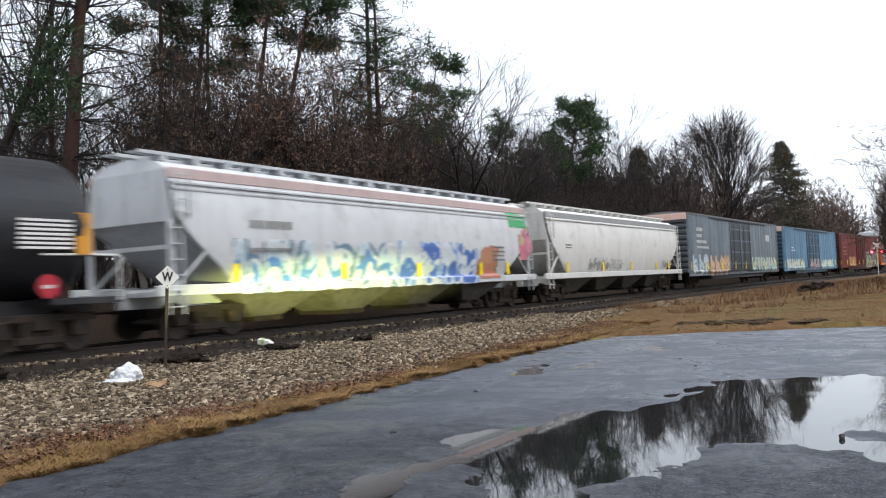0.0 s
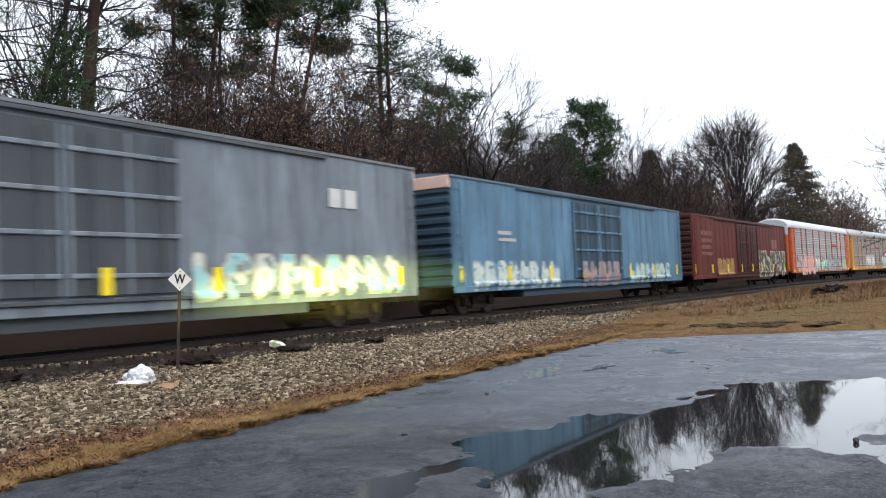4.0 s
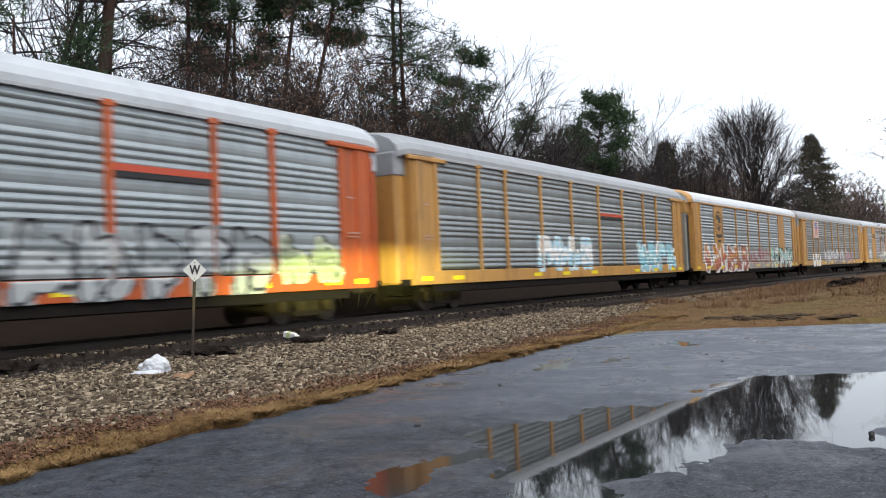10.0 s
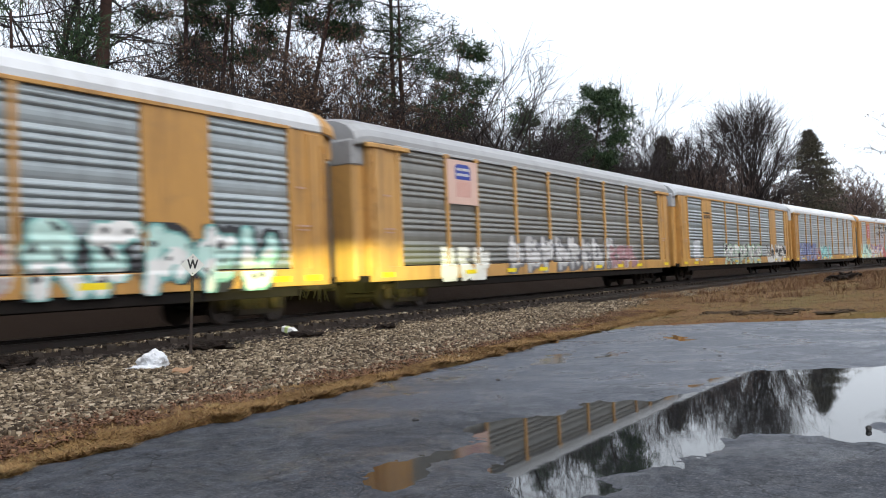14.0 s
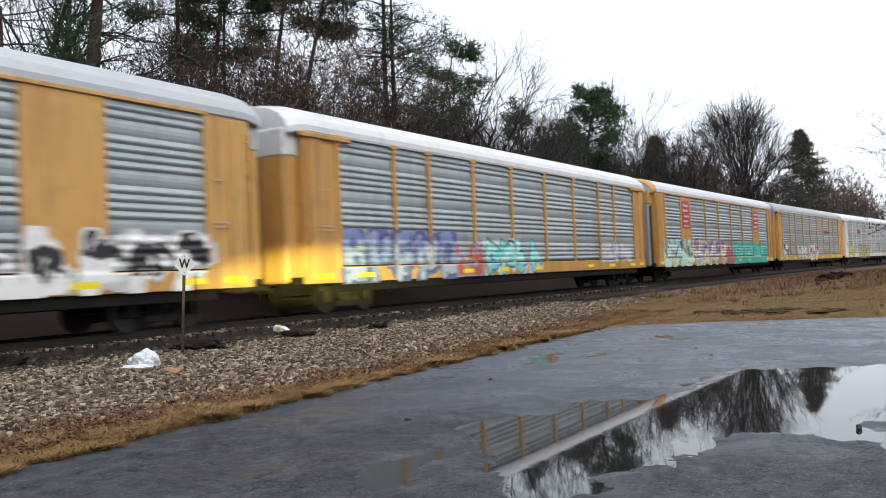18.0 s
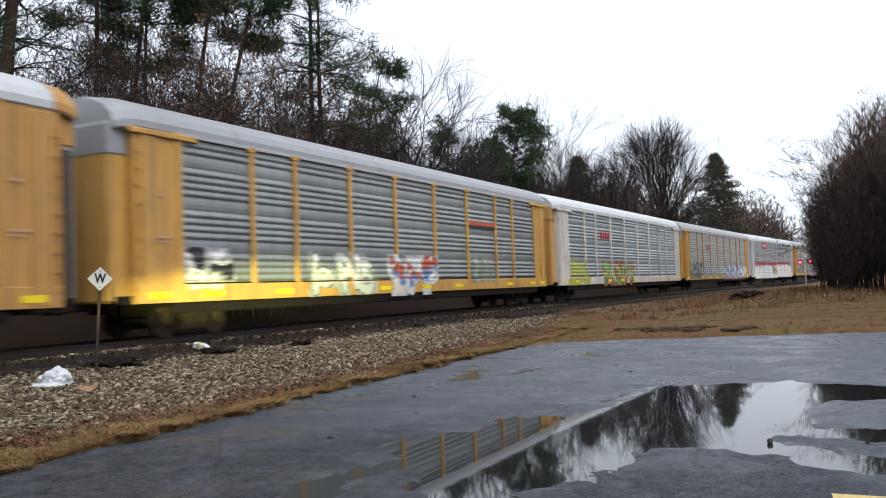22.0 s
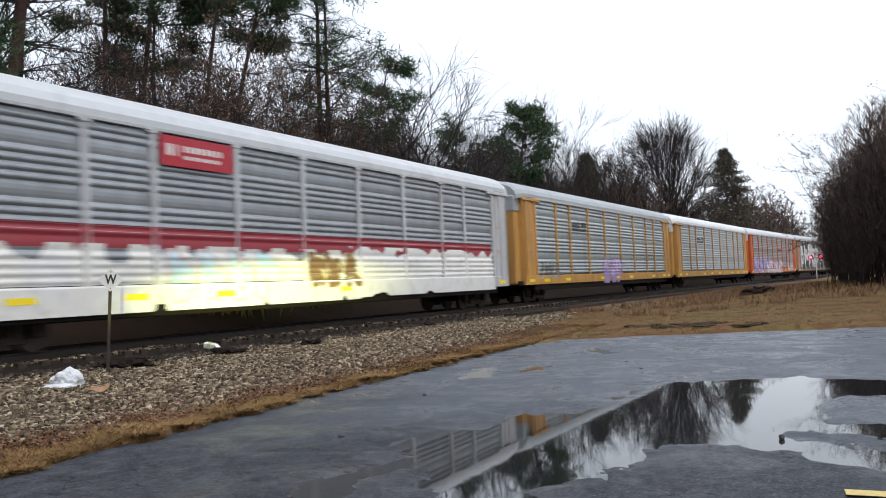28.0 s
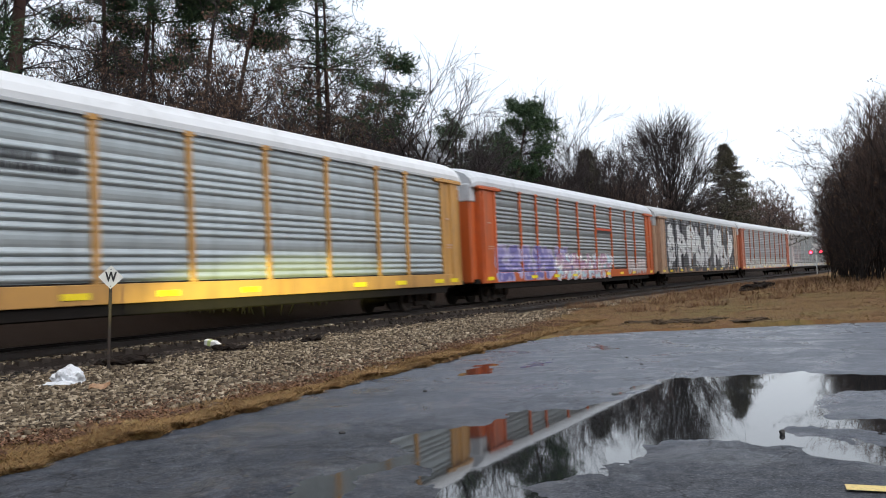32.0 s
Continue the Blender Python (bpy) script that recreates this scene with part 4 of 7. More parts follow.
    c = car_carrier(11, "grey car carrier with red sign, red band and white graffiti", (0.47, 0.49, 0.51), (0.68, 0.71, 0.75), (0.33, 0.355, 0.38),
                    [(2.6, 25.9, 2.2, 2.74, 33.0, [(0.30, 0.035, 0.05)], (0.30, 0.035, 0.05), 0.0), (2.4, 15.6, 0.75, 2.24, 33.3, [(0.70, 0.70, 0.66), (0.74, 0.74, 0.71), (0.68, 0.69, 0.68)], (0.70, 0.70, 0.67)), (7.3, 11.6, 0.9, 2.15, 34.1, [(0.42, 0.66, 0.72), (0.5, 0.68, 0.74), (0.62, 0.68, 0.70)], (0.66, 0.45, 0.42)), (15.2, 26.0, 0.8, 2.36, 35.6, [(0.72, 0.72, 0.70), (0.74, 0.74, 0.72), (0.70, 0.71, 0.70)], (0.72, 0.72, 0.70)), (12.9, 15.6, 1.15, 2.15, 36.2, [(0.22, 0.13, 0.05), (0.60, 0.54, 0.36)], (0.24, 0.15, 0.06))],
                    seed=0)
    plate("sign_plate", 7.25, 9.75, 4.15, 4.88, -SIDE - 0.05, RED, c, "red sign with white lettering bars")
    bars(c, [(8.0, 9.4, 4.52, 0.15), (8.0, 9.3, 4.34, 0.09), (7.45, 7.8, 4.4, 0.28)], -SIDE - 0.064, WHITE)
    c = car_carrier(12, "tan-framed car carrier with a dark emblem and a small purple tag", YEL, (0.44, 0.48, 0.51), GAL,
                    [(2.7, 5.4, 1.2, 1.9, 37.1, [(0.08, 0.09, 0.08), (0.35, 0.38, 0.38)], (0.3, 0.32, 0.32)), (12.3, 15.7, 0.8, 2.2, 38.8, [(0.34, 0.24, 0.46), (0.45, 0.38, 0.55), (0.30, 0.26, 0.36)], (0.20, 0.13, 0.30))], seed=1)
    bars(c, [(7.5, 9.6, 3.62, 0.14), (7.5, 8.6, 3.82, 0.2), (8.9, 9.6, 3.85, 0.24)], -SIDE - 0.004, BLACK, "emblem")
    c = car_carrier(13, "tan-framed car carrier with a dark emblem on clean sheets", YEL, (0.84, 0.86, 0.88), (0.43, 0.475, 0.49), [], seed=2)
    bars(c, [(7.5, 9.6, 3.62, 0.14), (7.5, 8.6, 3.82, 0.2), (8.9, 9.6, 3.85, 0.24)], -SIDE - 0.004, BLACK, "emblem")
    car_carrier(14, "orange-framed car carrier with purple and pink graffiti", ORA, (0.68, 0.71, 0.75), GALD,
                [(2.3, 12.0, 0.95, 2.5, 39.6, [(0.14, 0.13, 0.36), (0.24, 0.22, 0.46), (0.40, 0.36, 0.55)], (0.45, 0.40, 0.58)), (9.4, 18.6, 0.85, 2.2, 40.4, [(0.42, 0.58, 0.66), (0.52, 0.40, 0.46), (0.42, 0.28, 0.40), WH], (0.3, 0.12, 0.2)), (21.5, 25.6, 1.0, 1.9, 41.2, [(0.5, 0.45, 0.45), (0.36, 0.3, 0.3)], (0.45, 0.4, 0.4))],
                stripe=[(15.9, 18.5, 3.55, 3.68, WARN)], seed=3)
    car_carrier(15, "car carrier covered in black and silver graffiti", (0.42, 0.27, 0.18), (0.52, 0.54, 0.55), (0.30, 0.31, 0.32),
                [(2.2, 26.2, 0.95, 4.9, 42.3, [(0.025, 0.028, 0.035), (0.04, 0.045, 0.05)], (0.02, 0.02, 0.03)), (2.8, 25.6, 1.2, 4.6, 42.8, [(0.58, 0.60, 0.62), (0.66, 0.68, 0.68), (0.03, 0.03, 0.04)], (0.02, 0.02, 0.03))], seed=0)
    car_carrier(16, "rust-framed car carrier with dull sheets and low graffiti", (0.40, 0.12, 0.06), (0.60, 0.62, 0.64), GALD,
                [(2.6, 25.5, 0.95, 1.9, 43.4, [(0.5, 0.5, 0.48), (0.3, 0.32, 0.3), (0.38, 0.40, 0.36)], (0.4, 0.4, 0.38))], seed=1)
    car_carrier(17, "pale grey car carrier with plain sheets", (0.5, 0.5, 0.5), (0.72, 0.75, 0.78), GALD, [], seed=2)
    car_carrier(18, "rust-orange car carrier far down the line", (0.42, 0.12, 0.06), (0.6, 0.62, 0.64), GALD, [], seed=3)
    car_carrier(19, "tan car carrier far down the line", YEL, (0.6, 0.62, 0.64), GALD, [], seed=0)


def disc(bm, x, z, r, y, w=None, n=28):
    """A flat ring or disc on a car's side."""
    ring = [(x + r * math.cos(a), z + r * math.sin(a)) for a in (2 * math.pi * i / n for i in range(n))]
    if w is None:
        vs = [bm.verts.new((px, y, pz)) for px, pz in ring]
        bm.faces.new(vs)
        return
    inner = [(x + (r - w) * math.cos(a), z + (r - w) * math.sin(a)) for a in (2 * math.pi * i / n for i in range(n))]
    a = [bm.verts.new((px, y, pz)) for px, pz in ring]
    b = [bm.verts.new((px, y, pz)) for px, pz in inner]
    for i in range(n):
        bm.faces.new((a[i], a[(i + 1) % n], b[(i + 1) % n], b[i]))


def emblem(car, x, z):
    bm = bmesh.new()
    disc(bm, x, z, 0.86, -SIDE - 0.016, 0.10)
    disc(bm, x, z - 0.28, 0.15, -SIDE - 0.016)
    box(bm, x - 0.42, x + 0.2, -SIDE - 0.02, -SIDE - 0.012, z + 0.32, z + 0.62, 0.003)
    box(bm, x - 0.1, x + 0.42, -SIDE - 0.02, -SIDE - 0.013, z + 0.12, z + 0.5, 0.003)
    for q in range(5):
        box(bm, x - 0.42, x + 0.42, -SIDE - 0.02, -SIDE - 0.012, z - 0.03 - 0.08 * q, z + 0.005 - 0.08 * q)
    box(bm, x - 0.62, x + 0.62, -SIDE - 0.024, -SIDE - 0.014, z - 0.80, z - 0.62, 0.004)
    box(bm, x - 0.32, x + 0.32, -SIDE - 0.024, -SIDE - 0.014, z - 1.12, z - 0.96, 0.004)
    part("emblem", bm, surface("faded_black", (0.06, 0.045, 0.03), 0.6, 0, 0.3, 0.3), car, "round dark emblem")


def shield(car, x):
    y = -SIDE - 0.076
    prism([(x - 0.48, 4.2), (x + 0.48, 4.2), (x + 0.48, 4.62), (x + 0.34, 4.72), (x - 0.34, 4.72), (x - 0.48, 4.62)], y, y + 0.006, "emblem", BLUE, car, "blue band with white bars")
    bars(car, [(x - 0.4, x + 0.4, 4.5, 0.09), (x - 0.4, x + 0.4, 4.32, 0.09)], y - 0.002, WHITE)
    faded = surface("faded_red", (0.62, 0.30, 0.26), 0.6)
    for i in range(7):
        part("emblem_bar", boxes((x - 0.42 + 0.14 * i, x - 0.36 + 0.14 * i, y, y + 0.006, 3.6, 4.16)), faded, car)


def red_sign(car, x):
    y = -SIDE - 0.012
    prism([(x - 0.68, 3.2), (x - 0.5, 3.05), (x + 0.5, 3.05), (x + 0.68, 3.2), (x + 0.68, 4.5), (x + 0.5, 4.68), (x - 0.5, 4.68), (x - 0.68, 4.5)], y - 0.012, y, "sign_plate", RED, car, "red sign with white bars")
    bars(car, [(x - 0.45, x + 0.4, 4.36, 0.12), (x - 0.5, x + 0.3, 4.05, 0.13), (x - 0.3, x + 0.5, 3.72, 0.13), (x - 0.45, x + 0.35, 3.42, 0.12), (x - 0.4, x + 0.45, 3.16, 0.08)], y - 0.014, WHITE)


def box_car(offset, label, rgb, tags, letters, logo, letter_m, roof_rgb, door_shift=0.0, cream_end=False):
    L, T = 27.9, 4.85
    car, place = start_car("box_car", label, offset, L)
    paint = car_paint("box_car_paint", rgb, 0.68, 0, tuple(c * 0.45 for c in rgb), 0.75, 0.30, wash=tuple(min(1, c * 1.75) for c in rgb))
    dark = car_paint("box_car_end", tuple(c * 0.38 for c in rgb), 0.6, 0, (0.05, 0.04, 0.03), 0.5, 0.3)
    door_m = car_paint("box_car_door", tuple(c * 0.3 for c in rgb), 0.55, 0, tuple(c * 0.7 for c in rgb), 0.5, 0.3)
    roofm = car_paint("box_car_roof", roof_rgb, 0.6, 0, (0.06, 0.05, 0.05), 0.4, 0.25)
    def skin(x, z):
        y = np.where((x > d0) & (x < d1) & (z > 1.1), -1.625, -1.54)
        return np.where((z > 0.96) & (z < 1.12), -1.602, y)
    d0, d1 = 11.2 + door_shift, 17.1 + door_shift
    for a, b in ((1.2, d0), (d1, 26.7)):
        n = int((b - a) / 0.95)
        verts, faces = [], []
        xs = []
        for i in range(n + 1):
            x = a + (b - a) * i / n
            xs += [(x - 0.03, 0.0), (x - 0.012, -0.014), (x + 0.012, -0.014), (x + 0.03, 0.0)]
        xs = [(max(a, min(b, x)), y) for x, y in xs]
        for x, y in xs:
            verts += [(x, -1.52 + y, 0.95), (x, -1.52 + y, T)]
        for i in range(len(xs) - 1):
            faces.append((2 * i, 2 * i + 2, 2 * i + 3, 2 * i + 1))
        link("side_wall", verts, faces, paint, car)
    part("body", boxes((1.2, 26.7, -1.49, 1.5, 1.0, T), bevel=0.03), paint, car)
    for a, b in ((d0, (d0 + d1) / 2), ((d0 + d1) / 2, d1)):
        door = part("sliding_door", boxes((a + 0.03, b - 0.03, -1.57, -1.49, 1.15, T - 0.25), bevel=0.015), door_m, car, "dark ribbed plug door with locking bars")
        for z in (1.5, 2.35, 3.2, 4.05):
            part("door_rib", boxes((a + 0.1, b - 0.1, -1.62, -1.56, z, z + 0.1), bevel=0.015), paint, door)
        for x in (a + 0.06, (a + b) / 2, b - 0.13):
            part("door_stile", boxes((x, x + 0.08, -1.605, -1.565, 1.15, T - 0.3), bevel=0.01), paint, door)
        for x in (a + 0.6, b - 0.6):
            part("locking_bar", rod(bmesh.new(), (x, -1.65, 1.3), (x, -1.65, T - 0.4), 0.025, 6), dark, door)
    part("door_track", boxes((d0 - 5.2, d1 + 5.2, -1.60, -1.52, 1.0, 1.08), (d0 - 5.2, d1 + 5.2, -1.60, -1.52, T - 0.14, T - 0.05), bevel=0.01), dark, car)
    part("side_sill", boxes((1.2, 26.7, -1.54, -1.46, 0.78, 1.0), bevel=0.012), paint, car)
    part("side_sill", boxes((1.2, 26.7, 1.46, 1.54, 0.78, 1.0), bevel=0.012), paint, car)
    part("centre_sill", boxes((6.5, 21.5, -1.4, 1.4, 0.5, 0.79), bevel=0.012), dark, car)
    part("underframe", boxes((0.6, 27.3, -0.4, 0.4, 0.6, 1.0)), STEEL, car)
    half = [(-1.56, T - 0.02), (-1.56, T + 0.06), (-0.6, T + 0.17), (0, T + 0.20)]
    arch = half + [(-y, z) for y, z in reversed(half[:-1])]
    swept(arch, 1.1, 26.8, "roof", roofm, car, "", True, 1)
    for x, s in ((1.2, -1), (26.7, 1)):
        verts, faces, prof = [], [], []
        z = 1.0
        while z < T - 0.05:
            prof += [(z, 0.0), (z + 0.07, 0.1), (z + 0.22, 0.1), (z + 0.29, 0.0)]
            z += 0.36
        prof.append((T, 0.0))
        for z, o in prof:
            verts += [(x + s * (0.02 + o), -1.46, min(z, T)), (x + s * (0.02 + o), 1.46, min(z, T))]
        faces = [(2 * i, 2 * i + 1, 2 * i + 3, 2 * i + 2) for i in range(len(prof) - 1)]
        link("ribbed_end", verts, faces, dark, car, "dark ribbed steel end")
        if cream_end:
            part("end_top", boxes((min(x, x + s * 0.17), max(x, x + s * 0.17), -1.49, 1.49, T - 0.40, T + 0.03), bevel=0.02), CREAM, car, "pale cream top of the end")
        ladder(car, x + (0.08 if s < 0 else -0.48), 0.4, 1.0, T - 0.2, -1.54, paint, 9)
    spray_all(car, tags, skin)
    bars(car, letters, -1.545, letter_m)
    if logo:
        x, z, h = logo
        for a, b in ((x, x + 0.75 * h), (x + 0.95 * h, x + 1.75 * h)):
            part("emblem", boxes((a, b, -1.553, -1.54, z + 0.12 * h, z + 0.88 * h), bevel=0.004), letter_m, car, "plain pale block of the emblem")
    for x in (1.5, 5.0, 8.6, 11.9, 14.9, 18.0, 21.6, 25.6):
        plate("reflector", x, x + 0.28, 1.15, 1.72, -1.62 if d0 < x < d1 else -1.548, REFLECT, car)
    sets = running_gear(car, L, 3.6)
    CARS.append((car, *place, sets))
    return car


def hopper_car(offset, label, rgb, tags, rim, end_rgb, letters, seams=(3.46, 3.60)):
    L, T = 20.3, 3.95
    car, place = start_car("hopper_car", label, offset, L)
    paint = car_paint("hopper_paint", rgb, 0.45, 0, tuple(c * 0.6 for c in rgb), 0.35, 0.10)
    grey = car_paint("hopper_end_paint", end_rgb, 0.5, 0, (0.15, 0.13, 0.11), 0.5, 0.15)
    dark = car_paint("hopper_rim_paint", rim, 0.55, 0, (0.2, 0.2, 0.2), 0.5, 0.2)
    a, b = 0.85, L - 0.85
    # bulging sides, clipped along the slope sheets at both ends
    prof = [(1.25, 1.30), (1.7, 1.44), (2.3, 1.52), (3.0, 1.52), (3.5, 1.46), (T - 0.12, 1.36), (T, 1.28)]
    for s in (-1, 1):
        verts, faces = [], []
        for z, y in prof:
            cut = max(0.0, min(1.0, (2.75 - z) / 1.5)) * 2.1
            verts += [(a + cut, s * y, z), (b - cut, s * y, z)]
        faces = [(2 * i, 2 * i + 1, 2 * i + 3, 2 * i + 2) for i in range(len(prof) - 1)]
        link("side_wall", verts, faces, paint, car, "", True)
        part("side_sill", boxes((0.35, L - 0.35, s * 1.50 - 0.05, s * 1.50 + 0.05, 1.02, 1.27), bevel=0.015), paint, car)
        part("top_rim", boxes((a, b, s * 1.36 - 0.05, s * 1.36 + 0.05, T - 0.22, T + 0.04), bevel=0.02), dark, car)
    def skin(x, z):
        y = np.interp(z, [p[0] for p in prof], [-p[1] for p in prof])
        return np.where(z < 1.28, -1.552, y)
    spray_all(car, tags, skin)
    top = [(-1.30, T), (-1.0, T + 0.20), (-0.5, T + 0.30), (0, T + 0.33), (0.5, T + 0.30), (1.0, T + 0.20), (1.30, T)]
    swept(top, a, b, "roof", paint, car, "", True)
    for x, s in ((a, 1), (b, -1)):
        link("end_wall", [(x, -1.28, T), (x, 1.28, T), (x, 1.5, 2.75), (x, -1.5, 2.75), (x + s * 2.1, 1.35, 1.25), (x + s * 2.1, -1.35, 1.25)], [(0, 1, 2, 3), (3, 2, 4, 5)], grey, car, "sloping end sheet")
        bm = bmesh.new()
        for y in (-1.45, 1.45):
            box(bm, x - 0.05, x + 0.05, y - 0.05, y + 0.05, 1.2, 2.8)
            rod(bm, (x + s * 0.1, y, 1.25), (x + s * 1.2, y, 2.2), 0.04, 6)
        box(bm, x - 0.06, x + 0.06, -1.5, 1.5, 2.1, 2.2)
        box(bm, min(x - s * 0.5, x + s * 2.6), max(x - s * 0.5, x + s * 2.6), -0.4, 0.4, 0.75, 1.2)
        box(bm, x - 0.45, x + 0.5, -1.45, 1.45, 1.02, 1.12)
        part("end_frame", bm, grey, car)
        ladder(car, x - 0.2 if s > 0 else x - 0.25, 0.42, 0.6, 2.75, -1.52, grey, 6)
        ladder(car, x + 0.05 if s > 0 else x - 0.45, 0.38, 2.8, T, -1.54, grey, 4)
    n = 18
    bm = bmesh.new()
    for y in (-0.42, 0.42):
        box(bm, a - 0.2, b + 0.2, y - 0.2, y + 0.2, T + 0.46, T + 0.49)
        box(bm, a - 0.2, b + 0.2, y - 0.215, y - 0.2, T + 0.44, T + 0.52)
    part("running_board", bm, grey, car, "grated roof walkway")
    step = (b - a) / n
    first = part("walkway_bracket", boxes((-0.05, 0.05, -0.72, 0.72, T + 0.30, T + 0.47)), grey, car)
    first.matrix_basis = pose(a + step / 2, 0, 0)
    for i in range(1, n):
        again(first, pose(a + step * (i + 0.5), 0, 0), car)
    for y in (-1, 1):
        for z in seams:
            part("seam", boxes((a + 0.02, b - 0.02, y * 1.455 - 0.03, y * 1.455 + 0.03, z, z + 0.045)), grey, car)
    for i in range(4):
        c = 4.6 + (L - 9.2) * i / 3
        h = 1.75
        v = [(c - h, -1.35, 1.1), (c + h, -1.35, 1.1), (c + h, 1.35, 1.1), (c - h, 1.35, 1.1), (c - 0.55, -0.75, 0.38), (c + 0.55, -0.75, 0.38), (c + 0.55, 0.75, 0.38), (c - 0.55, 0.75, 0.38)]
        link("hopper_bay", v, [(0, 1, 5, 4), (1, 2, 6, 5), (2, 3, 7, 6), (3, 0, 4, 7), (4, 5, 6, 7), (3, 2, 1, 0)], BAYDARK, car, "grimy sloping discharge bay")
        part("outlet_gate", boxes((c - 0.5, c + 0.5, -0.85, 0.85, 0.26, 0.40), (c - 0.08, c + 0.08, -1.1, -0.8, 0.3, 0.38)), STEEL, car)
    bars(car, letters, -1.53, LETTERG)
    for x in (2.7, 7.0, 11.0, 15.2, 17.4):
        plate("reflector", x, x + 0.22, 1.3, 1.75, -1.475, REFLECT, car)
    sets = running_gear(car, L, 2.3)
    CARS.append((car, *place, sets))


def tank_car(offset):
    L = 18.0
    car, place = start_car("tank_car", "black tank car with a yellow end mark", offset, L)
    paint = car_paint("tank_paint", (0.022, 0.023, 0.028), 0.4, 0, (0.06, 0.05, 0.045), 0.4, 0.3)
    bm = bmesh.new()
    rod(bm, (1.5, 0, 2.55), (L - 1.5, 0, 2.55), 1.48, 40)
    for x in (1.5, L - 1.5):
        bmesh.ops.create_uvsphere(bm, u_segments=32, v_segments=16, radius=1.48, matrix=Matrix.Translation((x, 0, 2.55)) @ Matrix.Diagonal((0.45, 1, 1, 1)))
    part("tank", bm, paint, car).data.shade_smooth()
    part("underframe", boxes((0.6, L - 0.6, -0.5, 0.5, 0.7, 1.05), (0.5, 2.2, -1.4, 1.4, 0.95, 1.08), (L - 2.2, L - 0.5, -1.4, 1.4, 0.95, 1.08)), paint, car)
    part("end_grating", boxes(*[(L - 2.9, L - 1.75, -1.50, -1.44, 2.05 + 0.09 * i, 2.10 + 0.09 * i) for i in range(7)]), WHITE, car, "white slatted panel")
    plate("end_mark", L - 1.65, L - 1.3, 1.95, 2.8, -1.45, surface("amber_mark", (0.65, 0.30, 0.03), 0.5), car)
    bm = bmesh.new()
    disc(bm, L - 2.3, 1.32, 0.24, -1.47)
    part("placard", bm, RED, car, "round red warning placard")
    bars(car, [(L - 2.44, L - 2.16, 1.28, 0.07)], -1.472, WHITE)
    for y in (-1.42, 1.42):
        bm = rod(bmesh.new(), (L - 2.4, y, 1.95), (L - 0.6, y, 1.95), 0.025, 6)
        part("handrail", rod(bm, (L - 0.6, y, 1.0), (L - 0.6, y, 1.95), 0.025, 6), WHITE, car)
    sets = running_gear(car, L, 2.2)
    CARS.append((car, *place, sets))


tank_car(-171.3)
hopper_car(-153.3, "pale grey covered hopper with blue and white graffiti", (0.58, 0.60, 0.62),
           [(2.6, 10.0, 1.05, 2.35, 50.2, [(0.62, 0.66, 0.68), (0.10, 0.24, 0.55), (0.50, 0.62, 0.70), (0.16, 0.26, 0.36)], (0.66, 0.70, 0.70)), (9.8, 15.0, 1.05, 2.45, 51.4, [(0.08, 0.17, 0.48), (0.60, 0.66, 0.70), (0.20, 0.34, 0.60)], (0.62, 0.66, 0.70)),
            (15.2, 16.7, 1.2, 2.35, 52.6, [(0.52, 0.20, 0.16), (0.46, 0.26, 0.14)], (0.15, 0.16, 0.12)), (17.6, 19.3, 3.2, 3.8, 53.4, [(0.06, 0.36, 0.14), (0.08, 0.42, 0.18)], (0.05, 0.3, 0.1)), (18.6, 19.6, 1.9, 3.2, 54.2, [(0.60, 0.16, 0.26), (0.66, 0.24, 0.32)], (0.4, 0.5, 0.2))],
           (0.52, 0.40, 0.39), (0.46, 0.48, 0.50), [(3.3, 4.9, 2.65, 0.2), (3.3, 4.9, 2.05, 0.1), (16.2, 17.2, 2.3, 0.07), (16.2, 17.2, 2.14, 0.07), (16.2, 17.1, 1.98, 0.07), (16.2, 17.2, 1.82, 0.07)])
hopper_car(-132.7, "clean off-white covered hopper with faint grey tags", (0.66, 0.66, 0.64),
           [(5.4, 8.6, 1.35, 1.95, 55.1, [(0.26, 0.27, 0.27), (0.60, 0.60, 0.58)], (0.62, 0.62, 0.6)), (8.2, 10.0, 1.35, 1.9, 56.6, [(0.36, 0.37, 0.36), (0.62, 0.62, 0.6)], (0.62, 0.62, 0.6)), (16.3, 18.2, 1.35, 1.85, 57.1, [(0.34, 0.34, 0.34), (0.58, 0.58, 0.56)], (0.6, 0.6, 0.6))],
           (0.30, 0.31, 0.32), (0.60, 0.60, 0.58), [(2.6, 3.3, 2.5, 0.06), (2.6, 3.2, 2.38, 0.05)], (3.62,))
box_car(-112.2, "grey-blue boxcar with white lettering and pastel graffiti", (0.165, 0.20, 0.235),
        [(1.8, 5.6, 0.9, 2.2, 58.3, [(0.62, 0.68, 0.72), (0.50, 0.62, 0.70), (0.18, 0.21, 0.25)], (0.20, 0.24, 0.28)), (5.7, 10.6, 0.8, 2.15, 59.5, [(0.66, 0.40, 0.22), (0.70, 0.50, 0.34), (0.17, 0.2, 0.24)], (0.45, 0.30, 0.2)), (17.4, 25.8, 0.95, 2.05, 60.2, [(0.32, 0.60, 0.62), (0.62, 0.64, 0.60), (0.17, 0.2, 0.24)], (0.55, 0.52, 0.4))],
        [(3.0, 4.4, 3.75, 0.24), (3.0, 4.1, 3.35, 0.2), (3.0, 5.2, 2.95, 0.2), (3.0, 5.6, 2.6, 0.16)], (22.4, 3.3, 0.7), PALE, (0.16, 0.17, 0.18), cream_end=True)
